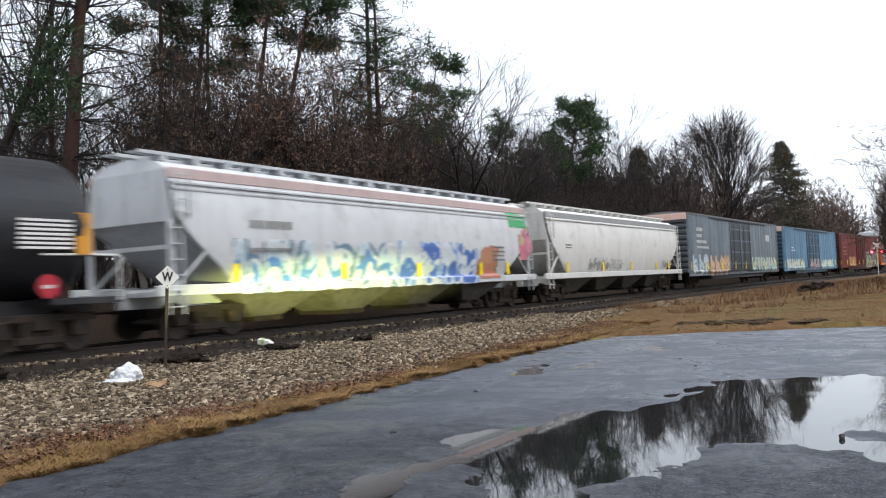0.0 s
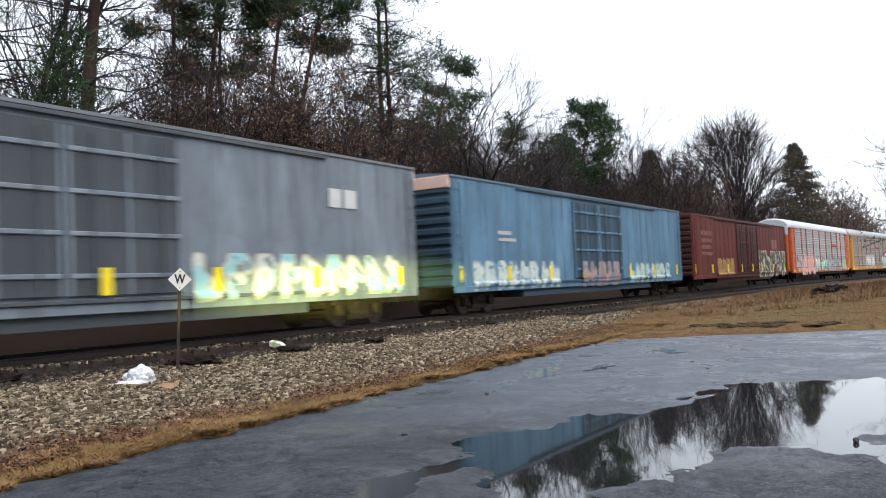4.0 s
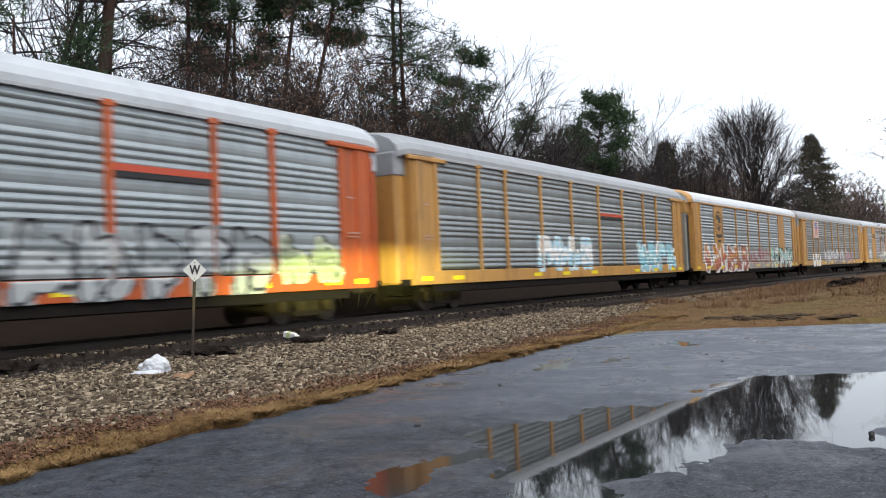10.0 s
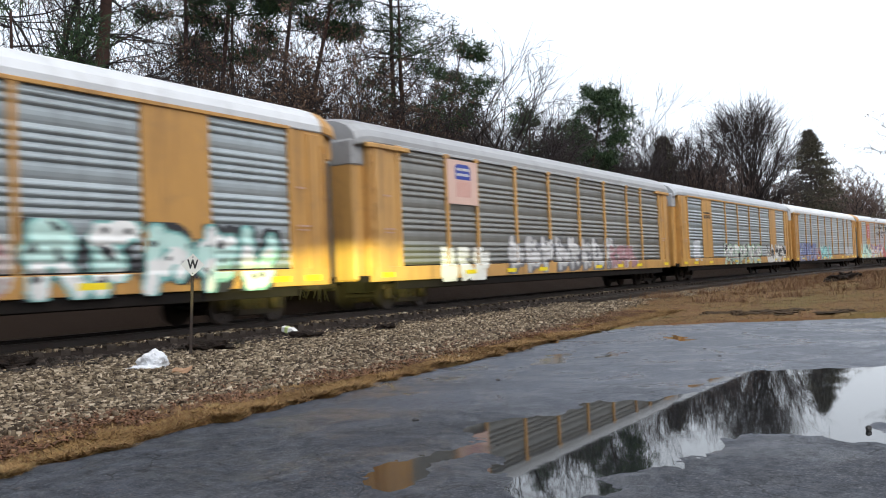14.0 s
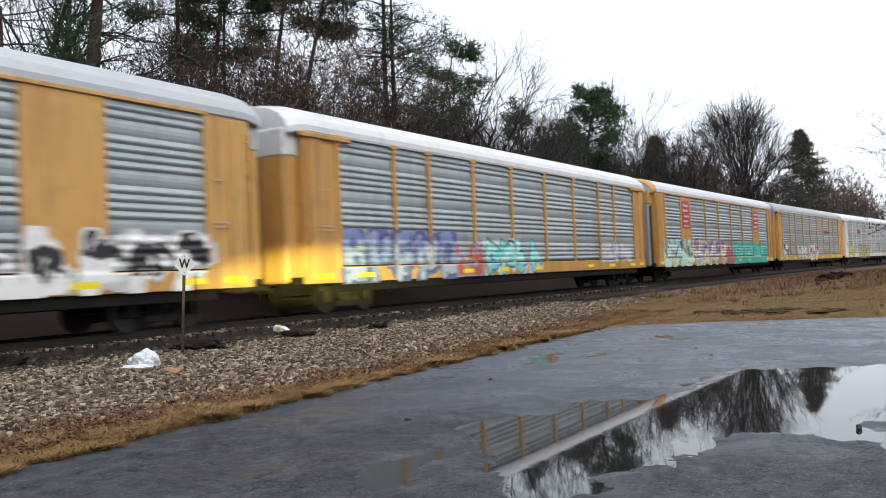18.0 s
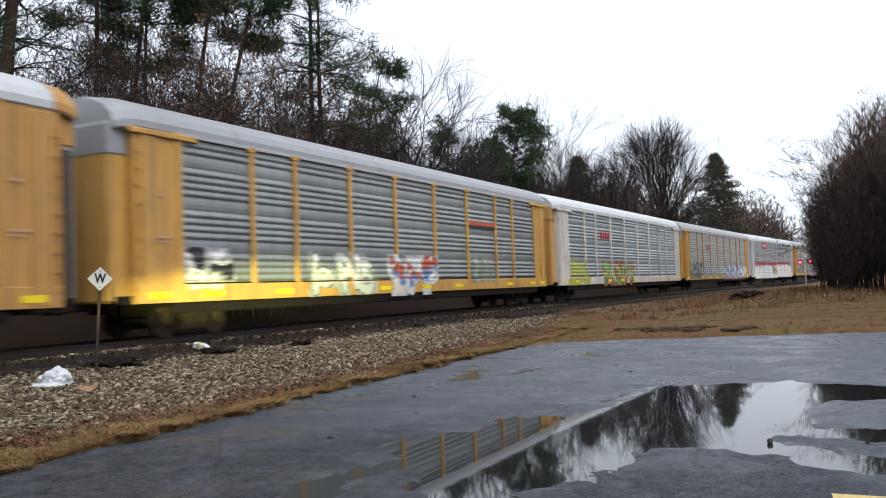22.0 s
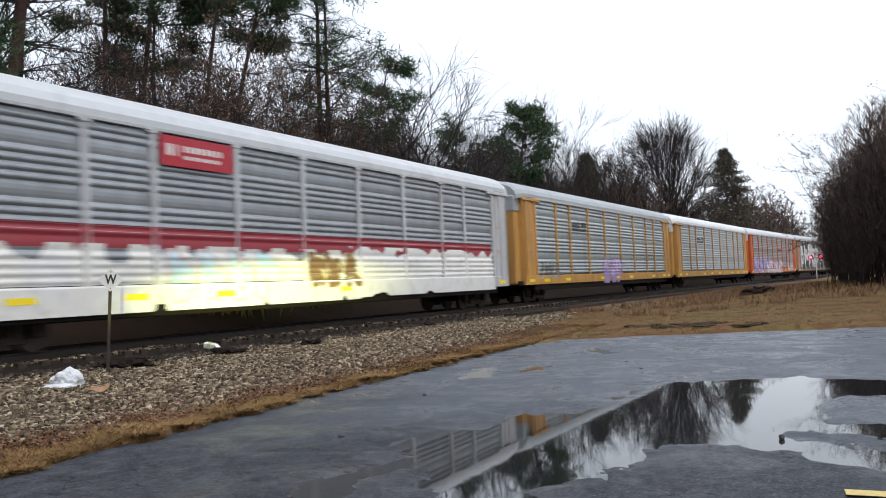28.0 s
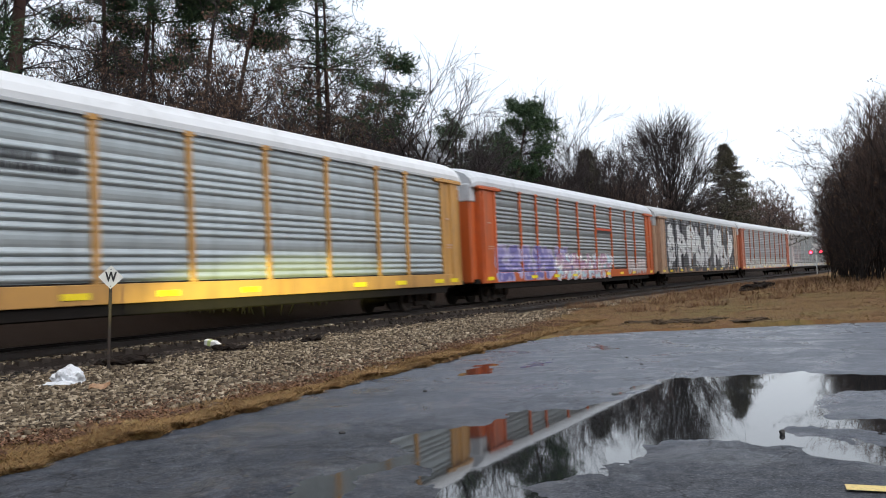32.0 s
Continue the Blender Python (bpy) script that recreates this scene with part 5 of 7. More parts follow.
box_car(-84.3, "faded blue boxcar with pale graffiti along its foot", (0.088, 0.185, 0.28),
        [(2.3, 9.6, 0.85, 1.9, 61.2, [(0.50, 0.60, 0.56), (0.58, 0.66, 0.62), (0.12, 0.22, 0.34)], (0.2, 0.32, 0.4)), (12.0, 16.4, 0.8, 1.9, 62.5, [(0.30, 0.22, 0.22), (0.42, 0.30, 0.26), (0.12, 0.2, 0.3)], (0.2, 0.2, 0.24)), (18.0, 24.4, 0.85, 1.8, 63.4, [(0.45, 0.58, 0.54), (0.52, 0.62, 0.56), (0.13, 0.25, 0.37)], (0.2, 0.34, 0.4))],
        [(4.4, 5.4, 2.9, 0.14), (4.4, 5.8, 2.65, 0.12)], None, PALE, (0.10, 0.15, 0.2), cream_end=True)
box_car(-56.4, "rusty maroon boxcar with faded lettering and black graffiti", (0.105, 0.014, 0.011),
        [(6.4, 10.3, 1.0, 2.1, 64.2, [(0.44, 0.25, 0.08), (0.36, 0.18, 0.06), (0.46, 0.32, 0.14)], (0.30, 0.13, 0.05)), (17.2, 26.4, 0.75, 2.75, 65.7, [(0.02, 0.022, 0.025), (0.03, 0.032, 0.03), (0.62, 0.62, 0.48)], (0.60, 0.60, 0.44))],
        [(3.0, 5.4, 3.6, 0.3), (3.0, 5.3, 3.15, 0.24), (3.0, 5.2, 2.7, 0.26), (3.0, 5.3, 2.3, 0.22)], (21.6, 2.75, 1.05), WORN, (0.10, 0.03, 0.03))
all_carriers()


def motions():
    for car, offset, length, sets in CARS:
        rows = []
        inset = length * 0.13
        for i in range(33):
            t = float(i)
            s = gone(t) + offset
            a, b = on_track(s + inset, 0, RAIL), on_track(s + length - inset, 0, RAIL)
            d = (b - a).normalized()
            rows.append((t, Matrix.Translation(a - d * inset) @ pose(0, 0, 0, 0, 0, math.degrees(math.atan2(d.y, d.x)))))
        walk(car, rows)
        for w in sets:
            spin(w, offset)


def spin(wheel, offset):
    """A wheelset rolls while it is near enough to be seen turning."""
    at = wheel.location.copy()
    t0 = next((t / 10 for t in range(321) if gone(t / 10) + offset < 40), None)
    if t0 is None:
        return
    t1 = min(32.0, next((t / 10 for t in range(int(t0 * 10), 400) if gone(t / 10) + offset < -32), 32.0))
    rows = [(0.0, Matrix.Translation(at))] if t0 > 0 else []
    n = int((t1 - t0) * 30)
    for i in range(n + 1):
        t = t0 + i / 30
        a = (gone(t0) - gone(t)) / 0.42
        rows.append((t, Matrix.Translation(at) @ Matrix.Rotation(-a, 4, "Y")))
    if rows[-1][0] < 32:
        rows.append((32.0, rows[-1][1]))
    walk(wheel, rows)


# ---- trees ----
def tubes(segs, sides):
    """Tapered tubes, one for each (start, end, radius, radius), as arrays."""
    a = np.array([s[0] for s in segs]); b = np.array([s[1] for s in segs])
    r0 = np.array([s[2] for s in segs])[:, None]; r1 = np.array([s[3] for s in segs])[:, None]
    d = b - a
    d /= np.linalg.norm(d, axis=1, keepdims=True) + 1e-9
    ref = np.where(np.abs(d[:, 2:3]) > 0.9, np.array([[1.0, 0, 0]]), np.array([[0, 0, 1.0]]))
    u = np.cross(d, ref)
    u /= np.linalg.norm(u, axis=1, keepdims=True) + 1e-9
    v = np.cross(d, u)
    rings = []
    for k in range(sides):
        q = 2 * math.pi * k / sides
        o = u * math.cos(q) + v * math.sin(q)
        rings.append((a + o * r0, b + o * r1))
    co = np.stack([p for pair in rings for p in pair], 1).reshape(-1, 3)
    base = np.arange(len(segs))[:, None, None] * 2 * sides
    f = np.array([[2 * k, 2 * ((k + 1) % sides), 2 * ((k + 1) % sides) + 1, 2 * k + 1] for k in range(sides)])[None]
    return co, (base + f).reshape(-1, 4)


def tube_object(name, groups, material, parent, label=""):
    cos, faces, n = [], [], 0
    for segs, sides in groups:
        if segs:
            c, f = tubes(segs, sides)
            cos.append(c); faces.append(f + n); n += len(c)
    me = bpy.data.meshes.new(name)
    fill_mesh(me, np.concatenate(cos), np.concatenate(faces))
    me.materials.append(material)
    me.shade_smooth()
    ob = new(name, me)
    ob.parent = parent
    if label:
        ob["label"] = label
    return ob


def unit(v):
    return v / (np.linalg.norm(v) + 1e-9)


def limb(rng, p, d, length, r, steps, wander, lift, taper=0.35):
    """A wandering branch: its segments and the points along it."""
    segs, nodes = [], []
    for i in range(steps):
        d = unit(d + rng.normal(0, wander, 3) + np.array([0, 0, lift]))
        q = p + d * (length / steps)
        ra, rb = r * (1 - (1 - taper) * i / steps), r * (1 - (1 - taper) * (i + 1) / steps)
        segs.append((p, q, ra, rb))
        nodes.append((q, d, rb))
        p = q
    return segs, nodes


def side_way(rng, d, angle):
    o = unit(np.cross(d, rng.normal(0, 1, 3)))
    return unit(d * math.cos(angle) + o * math.sin(angle))


def bare_tree(rng, height, r, forks=3, spread=0.5, start=0.25, lean=(0, 0), twigs=5, dense=1.0, wide=1.0, fat=1.0, lift=0.05):
    """Skeleton of a leafless tree: trunk and limbs, then branches and twigs."""
    big, mid, fine = [], [], []
    d0 = unit(np.array([lean[0], lean[1], 1.0]))
    segs, nodes = limb(rng, np.array([0, 0, -0.3]), d0, height * start, r, 4, 0.04, 0.02, 0.8)
    big += segs
    top, dt, rt = nodes[-1]
    heads = []
    for k in range(forks):
        w = side_way(rng, dt, spread * (0.55 + 0.7 * rng.rand()))
        s, nn = limb(rng, top, w, height * (1 - start) * (0.78 + 0.25 * rng.rand()), rt * (0.62 + 0.2 * rng.rand()), 9, 0.07, lift, 0.12 + (0.05 - lift) * 2)
        big += s
        heads.append(nn)
    for nn in heads:
        for i, (p, d, rr) in enumerate(nn):
            for _ in range(2 if i > 0 else 1):
                if rng.rand() > dense:
                    continue
                ln = height * 0.24 * wide * (1.15 - 0.085 * i) * (0.6 + 0.7 * rng.rand())
                s, n2 = limb(rng, p, side_way(rng, d, 0.5 + 0.5 * rng.rand()), ln, max(0.016 * fat, rr * 0.5), 5, 0.10, 0.07, 0.25)
                mid += s
                for q, e, r2 in n2:
                    for _ in range(2):
                        s, n3 = limb(rng, q, side_way(rng, e, 0.4 + 0.5 * rng.rand()), ln * 0.42 * (0.6 + 0.7 * rng.rand()), max(0.010 * fat, r2 * 0.5), 3, 0.14, 0.08, 0.5)
                        fine += s
                        for q3, e3, r3 in n3:
                            for _ in range(twigs - 3 if rng.rand() < 0.8 else 1):
                                s, _n = limb(rng, q3, side_way(rng, e3, 0.35 + 0.5 * rng.rand()), ln * 0.2 * (0.5 + 0.8 * rng.rand()), 0.0075 * fat, 1, 0.1, 0.06, 0.6)
                                fine += s
    return big, mid, fine


def needles(rng, centres, size, count, length, width, flat=0.5):
    """Clumps of thin green blades round the centres."""
    c = np.repeat(np.array(centres), count, 0)
    n = len(c)
    o = rng.normal(0, 1, (n, 3))
    o *= (rng.rand(n, 1) ** 0.5) / np.linalg.norm(o, axis=1, keepdims=True)
    o = o * np.array([1, 1, flat]) * size * 1.5
    d = rng.normal(0, 1, (n, 3)) + o * 0.8 / size
    d[:, 2] += 0.35
    d /= np.linalg.norm(d, axis=1, keepdims=True)
    w = np.cross(d, rng.normal(0, 1, (n, 3)))
    w *= width / (np.linalg.norm(w, axis=1, keepdims=True) + 1e-9)
    p = c + o
    q = p + d * length * (0.6 + 0.8 * rng.rand(n, 1))
    co = np.stack([p - w, p + w, q], 1).reshape(-1, 3)
    return co, np.arange(3 * n).reshape(-1, 3)


def blade_object(name, co, faces, material, parent, label=""):
    me = bpy.data.meshes.new(name)
    fill_mesh(me, co, faces)
    me.materials.append(material)
    ob = new(name, me)
    ob.parent = parent
    if label:
        ob["label"] = label
    return ob


def island_material(name, stops, rough=0.8):
    m, nt, p, co = blank(name)
    g = nt.nodes.new("ShaderNodeNewGeometry")
    col = ramp(nt, g.outputs["Random Per Island"], stops)
    big = noise_at(nt, co, 1.2, 3)
    col = mix(nt, maths(nt, "MULTIPLY", big, 0.5), col, tuple(c * 0.5 for c in stops[0][1]))
    nt.links.new(col, p.inputs["Base Color"])
    p.inputs["Roughness"].default_value = rough
    p.inputs["Specular IOR Level"].default_value = 0.2
    return m


BARK = surface("grey_bark", (0.034, 0.029, 0.027), 0.9, 0, 0.35, 0.5, 0.05, 0.6, 0.02, (1, 1, 0.25), (0.07, 0.066, 0.06), 0.35, spec=0.12)
TWIG = surface("twig_bark", (0.052, 0.043, 0.042), 0.9, 0, 0.3, 0.8, 0.1, spec=0.12)
BRUSHTWIG = surface("reddish_twig_bark", (0.125, 0.090, 0.077), 0.9, 0, 0.35, 0.8, 0.1, spec=0.12)
PINEBARK = surface("red_pine_bark", (0.058, 0.034, 0.028), 0.9, 0, 0.35, 0.6, 0.06, 0.6, 0.02, (1, 1, 0.3), (0.05, 0.035, 0.03), 0.5, spec=0.12)
NEEDLE = island_material("pine_needles", [(0.0, (0.024, 0.046, 0.024)), (0.6, (0.046, 0.084, 0.040)), (1.0, (0.10, 0.145, 0.055))])
SPRUCEN = island_material("spruce_needles", [(0.0, (0.045, 0.044, 0.030)), (0.7, (0.10, 0.092, 0.062)), (1.0, (0.16, 0.13, 0.09))])
DEADLEAF = island_material("dead_leaves", [(0.0, (0.09, 0.052, 0.035)), (0.6, (0.15, 0.092, 0.062)), (1.0, (0.23, 0.155, 0.11))])


def image_right(x, y):
    n = math.hypot(x, y)
    return np.array([y / n, -x / n, 0])


def plant(kind, label, x, y, turn=0.0, category="tree", group=""):
    z = float(ground_z(np.array([[x]]), np.array([[y]]))[0, 0])
    return thing(kind, label, category, group, pose(x, y, z, 0, 0, turn))


def bare(x, y, height, r, seed, label, forks=3, spread=0.5, start=0.25, lean=0.0, twigs=5, dense=1.0, wide=1.0, group="", fat=1.0, lift=0.05):
    rng = np.random.RandomState(seed)
    w = image_right(x, y) * lean
    t = plant("bare_tree", label, x, y, 0, "tree", group)
    big, mid, fine = bare_tree(rng, height * 0.87, r, forks, spread, start, (w[0], w[1]), twigs, dense, wide, fat, lift)
    tube_object("trunk", [(big, 7)], BARK, t)
    tube_object("crown", [(mid, 4), (fine, 3)], TWIG, t, "fine leafless branches")
    return t


def grown(x, y, label, blobs, trunk, r, seed, tips=700, twig=0.45, balance=0.3, lean=0.0, group="", fat=1.0, bark=None, sprays=4, fine_r=0.006):
    """A leafless tree grown from its trunk towards points in blobs: (right, away, height, radius, half height, share)."""
    rng = np.random.RandomState(seed)
    t = plant("bare_tree", label, x, y, 0, "tree", group)
    w = image_right(x, y)
    away = np.array([-w[1], w[0], 0])
    up = np.array([0, 0, 1.0])
    k = max(3, int(trunk / 0.5))
    nodes = np.zeros((tips * 14 + 60, 3))
    for i in range(k + 1):
        z = -0.3 + (trunk + 0.3) * i / k
        nodes[i] = w * (lean * z + 0.05 * math.sin(i * 1.3 + seed)) + away * 0.05 * math.cos(i * 1.1 + seed) + up * z
    parent = [-1] + list(range(k))
    length = np.zeros(len(nodes))
    length[:k + 1] = np.linspace(0, trunk, k + 1)
    n = k + 1
    goals = []
    for right, back, z, rad, half, share in blobs:
        m = int(tips * share)
        o = rng.normal(0, 1, (m, 3))
        o *= (rng.rand(m, 1) ** 0.42) / np.linalg.norm(o, axis=1, keepdims=True)
        goals.append(w * (right + rad * o[:, :1]) + away * (back + rad * o[:, 1:2]) + up * (z + half * o[:, 2:]))
    goals = np.concatenate(goals)
    far_off = np.linalg.norm(goals - nodes[k], axis=1) * (0.85 + 0.3 * rng.rand(len(goals)))
    low = max(1, k // 2)
    ends = []
    for g in goals[np.argsort(far_off)]:
        d = nodes[low:n] - g
        cost = np.sqrt((d * d).sum(1)) + balance * length[low:n] + 0.9 * np.maximum(0, d[:, 2] + 0.1)
        j = low + int(np.argmin(cost))
        p = nodes[j]
        gap = float(np.linalg.norm(g - p))
        if gap < 0.08:
            continue
        ahead = unit(p - nodes[parent[j]])
        bend = p + ahead * gap * 0.38 + up * gap * 0.06
        m = min(8, max(1, int(gap / 0.55)))
        for i in range(1, m + 1):
            if n >= len(nodes):
                break
            u = i / m
            nodes[n] = (1 - u) ** 2 * p + 2 * u * (1 - u) * bend + u * u * g + rng.normal(0, 0.025, 3) * (u < 1)
            parent.append(j if i == 1 else n - 1)
            length[n] = length[parent[-1]] + gap / m
            n += 1
        ends.append(n - 1)
    load = np.zeros(n)
    load[ends] = 1
    for i in range(n - 1, 0, -1):
        load[parent[i]] += load[i]
    tip = 0.0055 * fat
    power = math.log(r / tip) / math.log(max(2.0, load[0]))
    rad = tip * np.maximum(load, 1) ** power
    rad[:k + 1] = np.maximum(rad[:k + 1], np.linspace(r, r * 0.8, k + 1))
    big, mid = [], []
    for i in range(1, n):
        a = min(rad[parent[i]], rad[i] * 1.5)
        (big if rad[i] > 0.03 else mid).append((nodes[parent[i]], nodes[i], a, rad[i]))
    outer = np.array([i for i in range(k + 1, n) if rad[i] < 0.016 * fat])
    base = np.repeat(outer, sprays)
    d = nodes[base] - nodes[np.array(parent)[base]]
    d /= np.linalg.norm(d, axis=1, keepdims=True) + 1e-9
    d = d + rng.normal(0, 0.30, d.shape) + up * 0.10
    d /= np.linalg.norm(d, axis=1, keepdims=True) + 1e-9
    e = nodes[base] + d * twig * (0.4 + 0.8 * rng.rand(len(base), 1))
    fine = [(p, q, fine_r, fine_r * 0.6) for p, q in zip(nodes[base], e)]
    tube_object("trunk", [(big, 6)], BARK, t)
    tube_object("crown", [(mid, 3), (fine, 3)], bark or TWIG, t, "fine leafless branches")
    return t


def forked(rng, p, d, left, level, r, thin, spread, out):
    """A branch that forks again and again, until it has gone the way that is left."""
    go = left / (level + 1.0)
    for k in range(2):
        e = unit(d + rng.normal(0, 0.045, 3) + np.array([0, 0, 0.02]))
        q = p + e * go / 2
        out.append((p, q, max(thin, r * (1 - 0.12 * k)), max(thin, r * (0.88 - 0.12 * k))))
        p, d = q, e
        out.append((p, p + side_way(rng, d, 0.55) * go * (0.4 + 0.5 * rng.rand()), max(thin, r * 0.35), thin * 0.7))
    if level <= 0:
        return
    for k in range(2 if rng.rand() < 0.85 else 3):
        forked(rng, p, side_way(rng, d, spread * (0.35 + 0.9 * rng.rand())), (left - go) * (0.78 + 0.3 * rng.rand()), level - 1, r * (0.56 + 0.16 * rng.rand()), thin, spread, out)


def dome(x, y, height, wide, r, seed, label, limbs=14, levels=6, group="", spread=0.36, low=0.12, ways=None, thin=0.00015):
    """A leafless tree whose limbs fork towards an even dome; ways: (right, away, up, reach) for limbs that are set."""
    rng = np.random.RandomState(seed)
    t = plant("bare_tree", label, x, y, 0, "tree", group)
    w = image_right(x, y)
    thin = thin * math.hypot(x, y)
    s, nodes = limb(rng, np.array([0, 0, -0.3]), np.array([0, 0, 1.0]), height * 0.4, r, 8, 0.02, 0.02, 0.55)
    out = []
    mid = np.array([0, 0, height * 0.56])
    axes = np.array([wide, wide, height * 0.44])
    for k in range(limbs if ways is None else len(ways)):
        f = (k + 0.5) / limbs
        if ways is None:
            az, el = k * 2.399963 + rng.normal(0, 0.2), radians(8 + 78 * f)
            d = np.array([math.cos(az) * math.cos(el), math.sin(az) * math.cos(el), math.sin(el)])
            p, _d, rr = nodes[int(np.clip((low + (0.95 - low) * f) * 8, 0, 7))]
            a, b, c = ((d / axes) ** 2).sum(), 2 * (d * (p - mid) / axes ** 2).sum(), (((p - mid) / axes) ** 2).sum() - 1
            reach = (-b + math.sqrt(max(0.0, b * b - 4 * a * c))) / (2 * a)
        else:
            right, away, up, reach = ways[k]
            d = unit(w * right + np.array([-w[1], w[0], 0]) * away + np.array([0, 0, up]))
            p, _d, rr = nodes[min(7, 3 + k)]
        forked(rng, p, d, reach * 0.98, levels, max(min(0.10, rr * 0.36) if ways is None else rr * 0.72, thin), thin, spread, out)
    big = [q for q in out if q[2] > 0.035]
    tube_object("trunk", [(s + big, 6)], BARK, t)
    tube_object("crown", [([q for q in out if q[2] <= 0.035], 3)], TWIG, t, "fine leafless branches")
    return t


def pine(x, y, height, r, seed, label, base=0.5, lean=0.0, reach=2.6, tiers=16, clump=0.42, drop=0.1, dead=0.4, group="", count=46, bend=0.0):
    """A pine with a bare lower trunk, dead snags and flat plates of needles."""
    rng = np.random.RandomState(seed)
    w = image_right(x, y)
    t = plant("pine_tree", label, x, y, 0, "pine tree", group)
    big, mid, centres, stubs = [], [], [], []
    p = np.array([0, 0, -0.3])
    n = 16
    path = []
    for i in range(n):
        d = unit(np.array([0, 0, 1.0]) + w * (lean + bend * (i / n)) + rng.normal(0, 0.015, 3))
        q = p + d * (height + 0.3) / n
        big.append((p, q, r * (1 - 0.8 * i / n), r * (1 - 0.8 * (i + 1) / n)))
        path.append((q, r * (1 - 0.8 * (i + 1) / n)))
        p = q

    def spot(f):
        k = min(n - 1, max(0, int(f * n)))
        return path[k]
    for k in range(tiers):
        f = base + (1 - base) * (k + rng.rand()) / tiers
        q, rr = spot(min(f, 0.99))
        a = rng.rand() * 2 * math.pi
        g = (f - base) / (1 - base)
        ln = reach * (0.45 + 0.9 * math.sin(math.pi * (0.18 + 0.74 * g))) * (0.55 + 0.6 * rng.rand())
        s, nn = limb(rng, q, np.array([math.cos(a), math.sin(a), 0.12 - drop]), ln, max(0.03, rr * 0.45), 6, 0.13, 0.03, 0.25)
        mid += s
        for j, (c, e, r2) in enumerate(nn):
            if j >= 2:
                for _ in range(2):
                    o = side_way(rng, e, 0.9)
                    s2, n2 = limb(rng, c, o, ln * 0.28, 0.015, 2, 0.2, 0.08, 0.5)
                    mid += s2
                    centres += [m[0] for m in n2]
                centres.append(c + rng.normal(0, 0.1, 3))
    for k in range(int(34 * dead)):
        f = 0.2 + (base + 0.12) * rng.rand()
        q, rr = spot(min(0.95, f))
        a = rng.rand() * 2 * math.pi
        s, nn = limb(rng, q, np.array([math.cos(a), math.sin(a), 0.05]), reach * (0.3 + 0.8 * rng.rand()), 0.036, 5, 0.15, -0.02, 0.3)
        stubs += s
        for c, e, r2 in nn[1:]:
            for _ in range(3):
                s2, _n = limb(rng, c, side_way(rng, e, 0.8), reach * 0.2 * (0.4 + rng.rand()), 0.013, 2, 0.2, -0.02, 0.4)
                stubs += s2
    tube_object("trunk", [(big, 9)], PINEBARK, t, "rough reddish trunk")
    tagged(tube_object("branchwork", [(mid, 4), (stubs, 3)], BARK, t, "dead and living branches"), kind="stuff")
    co, f = needles(rng, centres, clump * 0.85, int(count * 1.15), 0.30, 0.0005 * math.hypot(x, y) + 0.003, 0.42)
    blade_object("crown", co, f, NEEDLE, t, "plates of dark green needles")
    return t


def spruce(x, y, height, radius, seed, label, tiers=34, group=""):
    rng = np.random.RandomState(seed)
    t = plant("spruce_tree", label, x, y, 0, "spruce tree", group)
    tube_object("trunk", [([(np.array([0, 0, -0.2]), np.array([0, 0, height * 0.55]), 0.22, 0.1), (np.array([0, 0, height * 0.55]), np.array([0, 0, height]), 0.1, 0.01)], 8)], BARK, t)
    centres, mid = [], []
    for k in range(tiers):
        f = (k + 0.5) / tiers
        z = height * (0.06 + 0.93 * f)
        ln = radius * (1 - f) ** 0.80 * (0.55 + 0.6 * rng.rand()) + 0.15
        for j in range(9):
            a = rng.rand() * 2 * math.pi
            l2 = ln * (0.45 + 0.7 * rng.rand())
            s, nn = limb(rng, np.array([0, 0, z]), np.array([math.cos(a), math.sin(a), -0.15]), l2, 0.03, 5, 0.08, 0.02, 0.3)
            mid += s
            centres += [c for c, e, r in nn[1:]]
    tube_object("branchwork", [(mid, 3)], BARK, t)
    co, fc = needles(rng, centres, 0.30, 15, 0.5, 0.045, 0.5)
    blade_object("crown", co, fc, SPRUCEN, t, "dense dark needles")
    return t


def shrub(x, y, height, seed, label, leaves=0.0, stems=9, group=""):
    """A clump of thin stems, some with last year's leaves."""
    rng = np.random.RandomState(seed)
    t = plant("shrub", label, x, y, 0, "shrub", group)
    big, fine, centres = [], [], []
    for k in range(stems):
        a, tilt = rng.rand() * 2 * math.pi, 0.08 + 0.4 * rng.rand()
        s, nn = limb(rng, np.array([rng.normal(0, 0.5), rng.normal(0, 0.5), -0.1]), np.array([math.cos(a) * tilt, math.sin(a) * tilt, 1]), height * (0.65 + 0.4 * rng.rand()), 0.045, 8, 0.07, 0.03, 0.15)
        big += s
        for p, d, r in nn[1:]:
            for _ in range(3):
                s, n2 = limb(rng, p, side_way(rng, d, 0.6 + 0.4 * rng.rand()), height * 0.16 * (0.5 + rng.rand()), 0.014, 3, 0.15, 0.06, 0.4)
                fine += s
                for q, e, r2 in n2:
                    centres.append(q)
                    for _ in range(3):
                        s, n3 = limb(rng, q, side_way(rng, e, 0.6), height * 0.06 * (0.5 + rng.rand()), 0.0075, 1, 0.2, 0.06, 0.5)
                        fine += s
                        centres.append(n3[-1][0])
    tagged(tube_object("stem_clump", [(big, 5)], BARK, t), kind="stuff")
    tagged(tube_object("twig_spray", [(fine, 3)], TWIG, t), kind="stuff")
    if leaves:
        keep = [c for c in centres if rng.rand() < leaves]
        co, f = needles(rng, keep, 0.12, 5, 0.10, 0.032, 0.8)
        blade_object("foliage", co, f, DEADLEAF, t, "dry brown leaves")
    return t


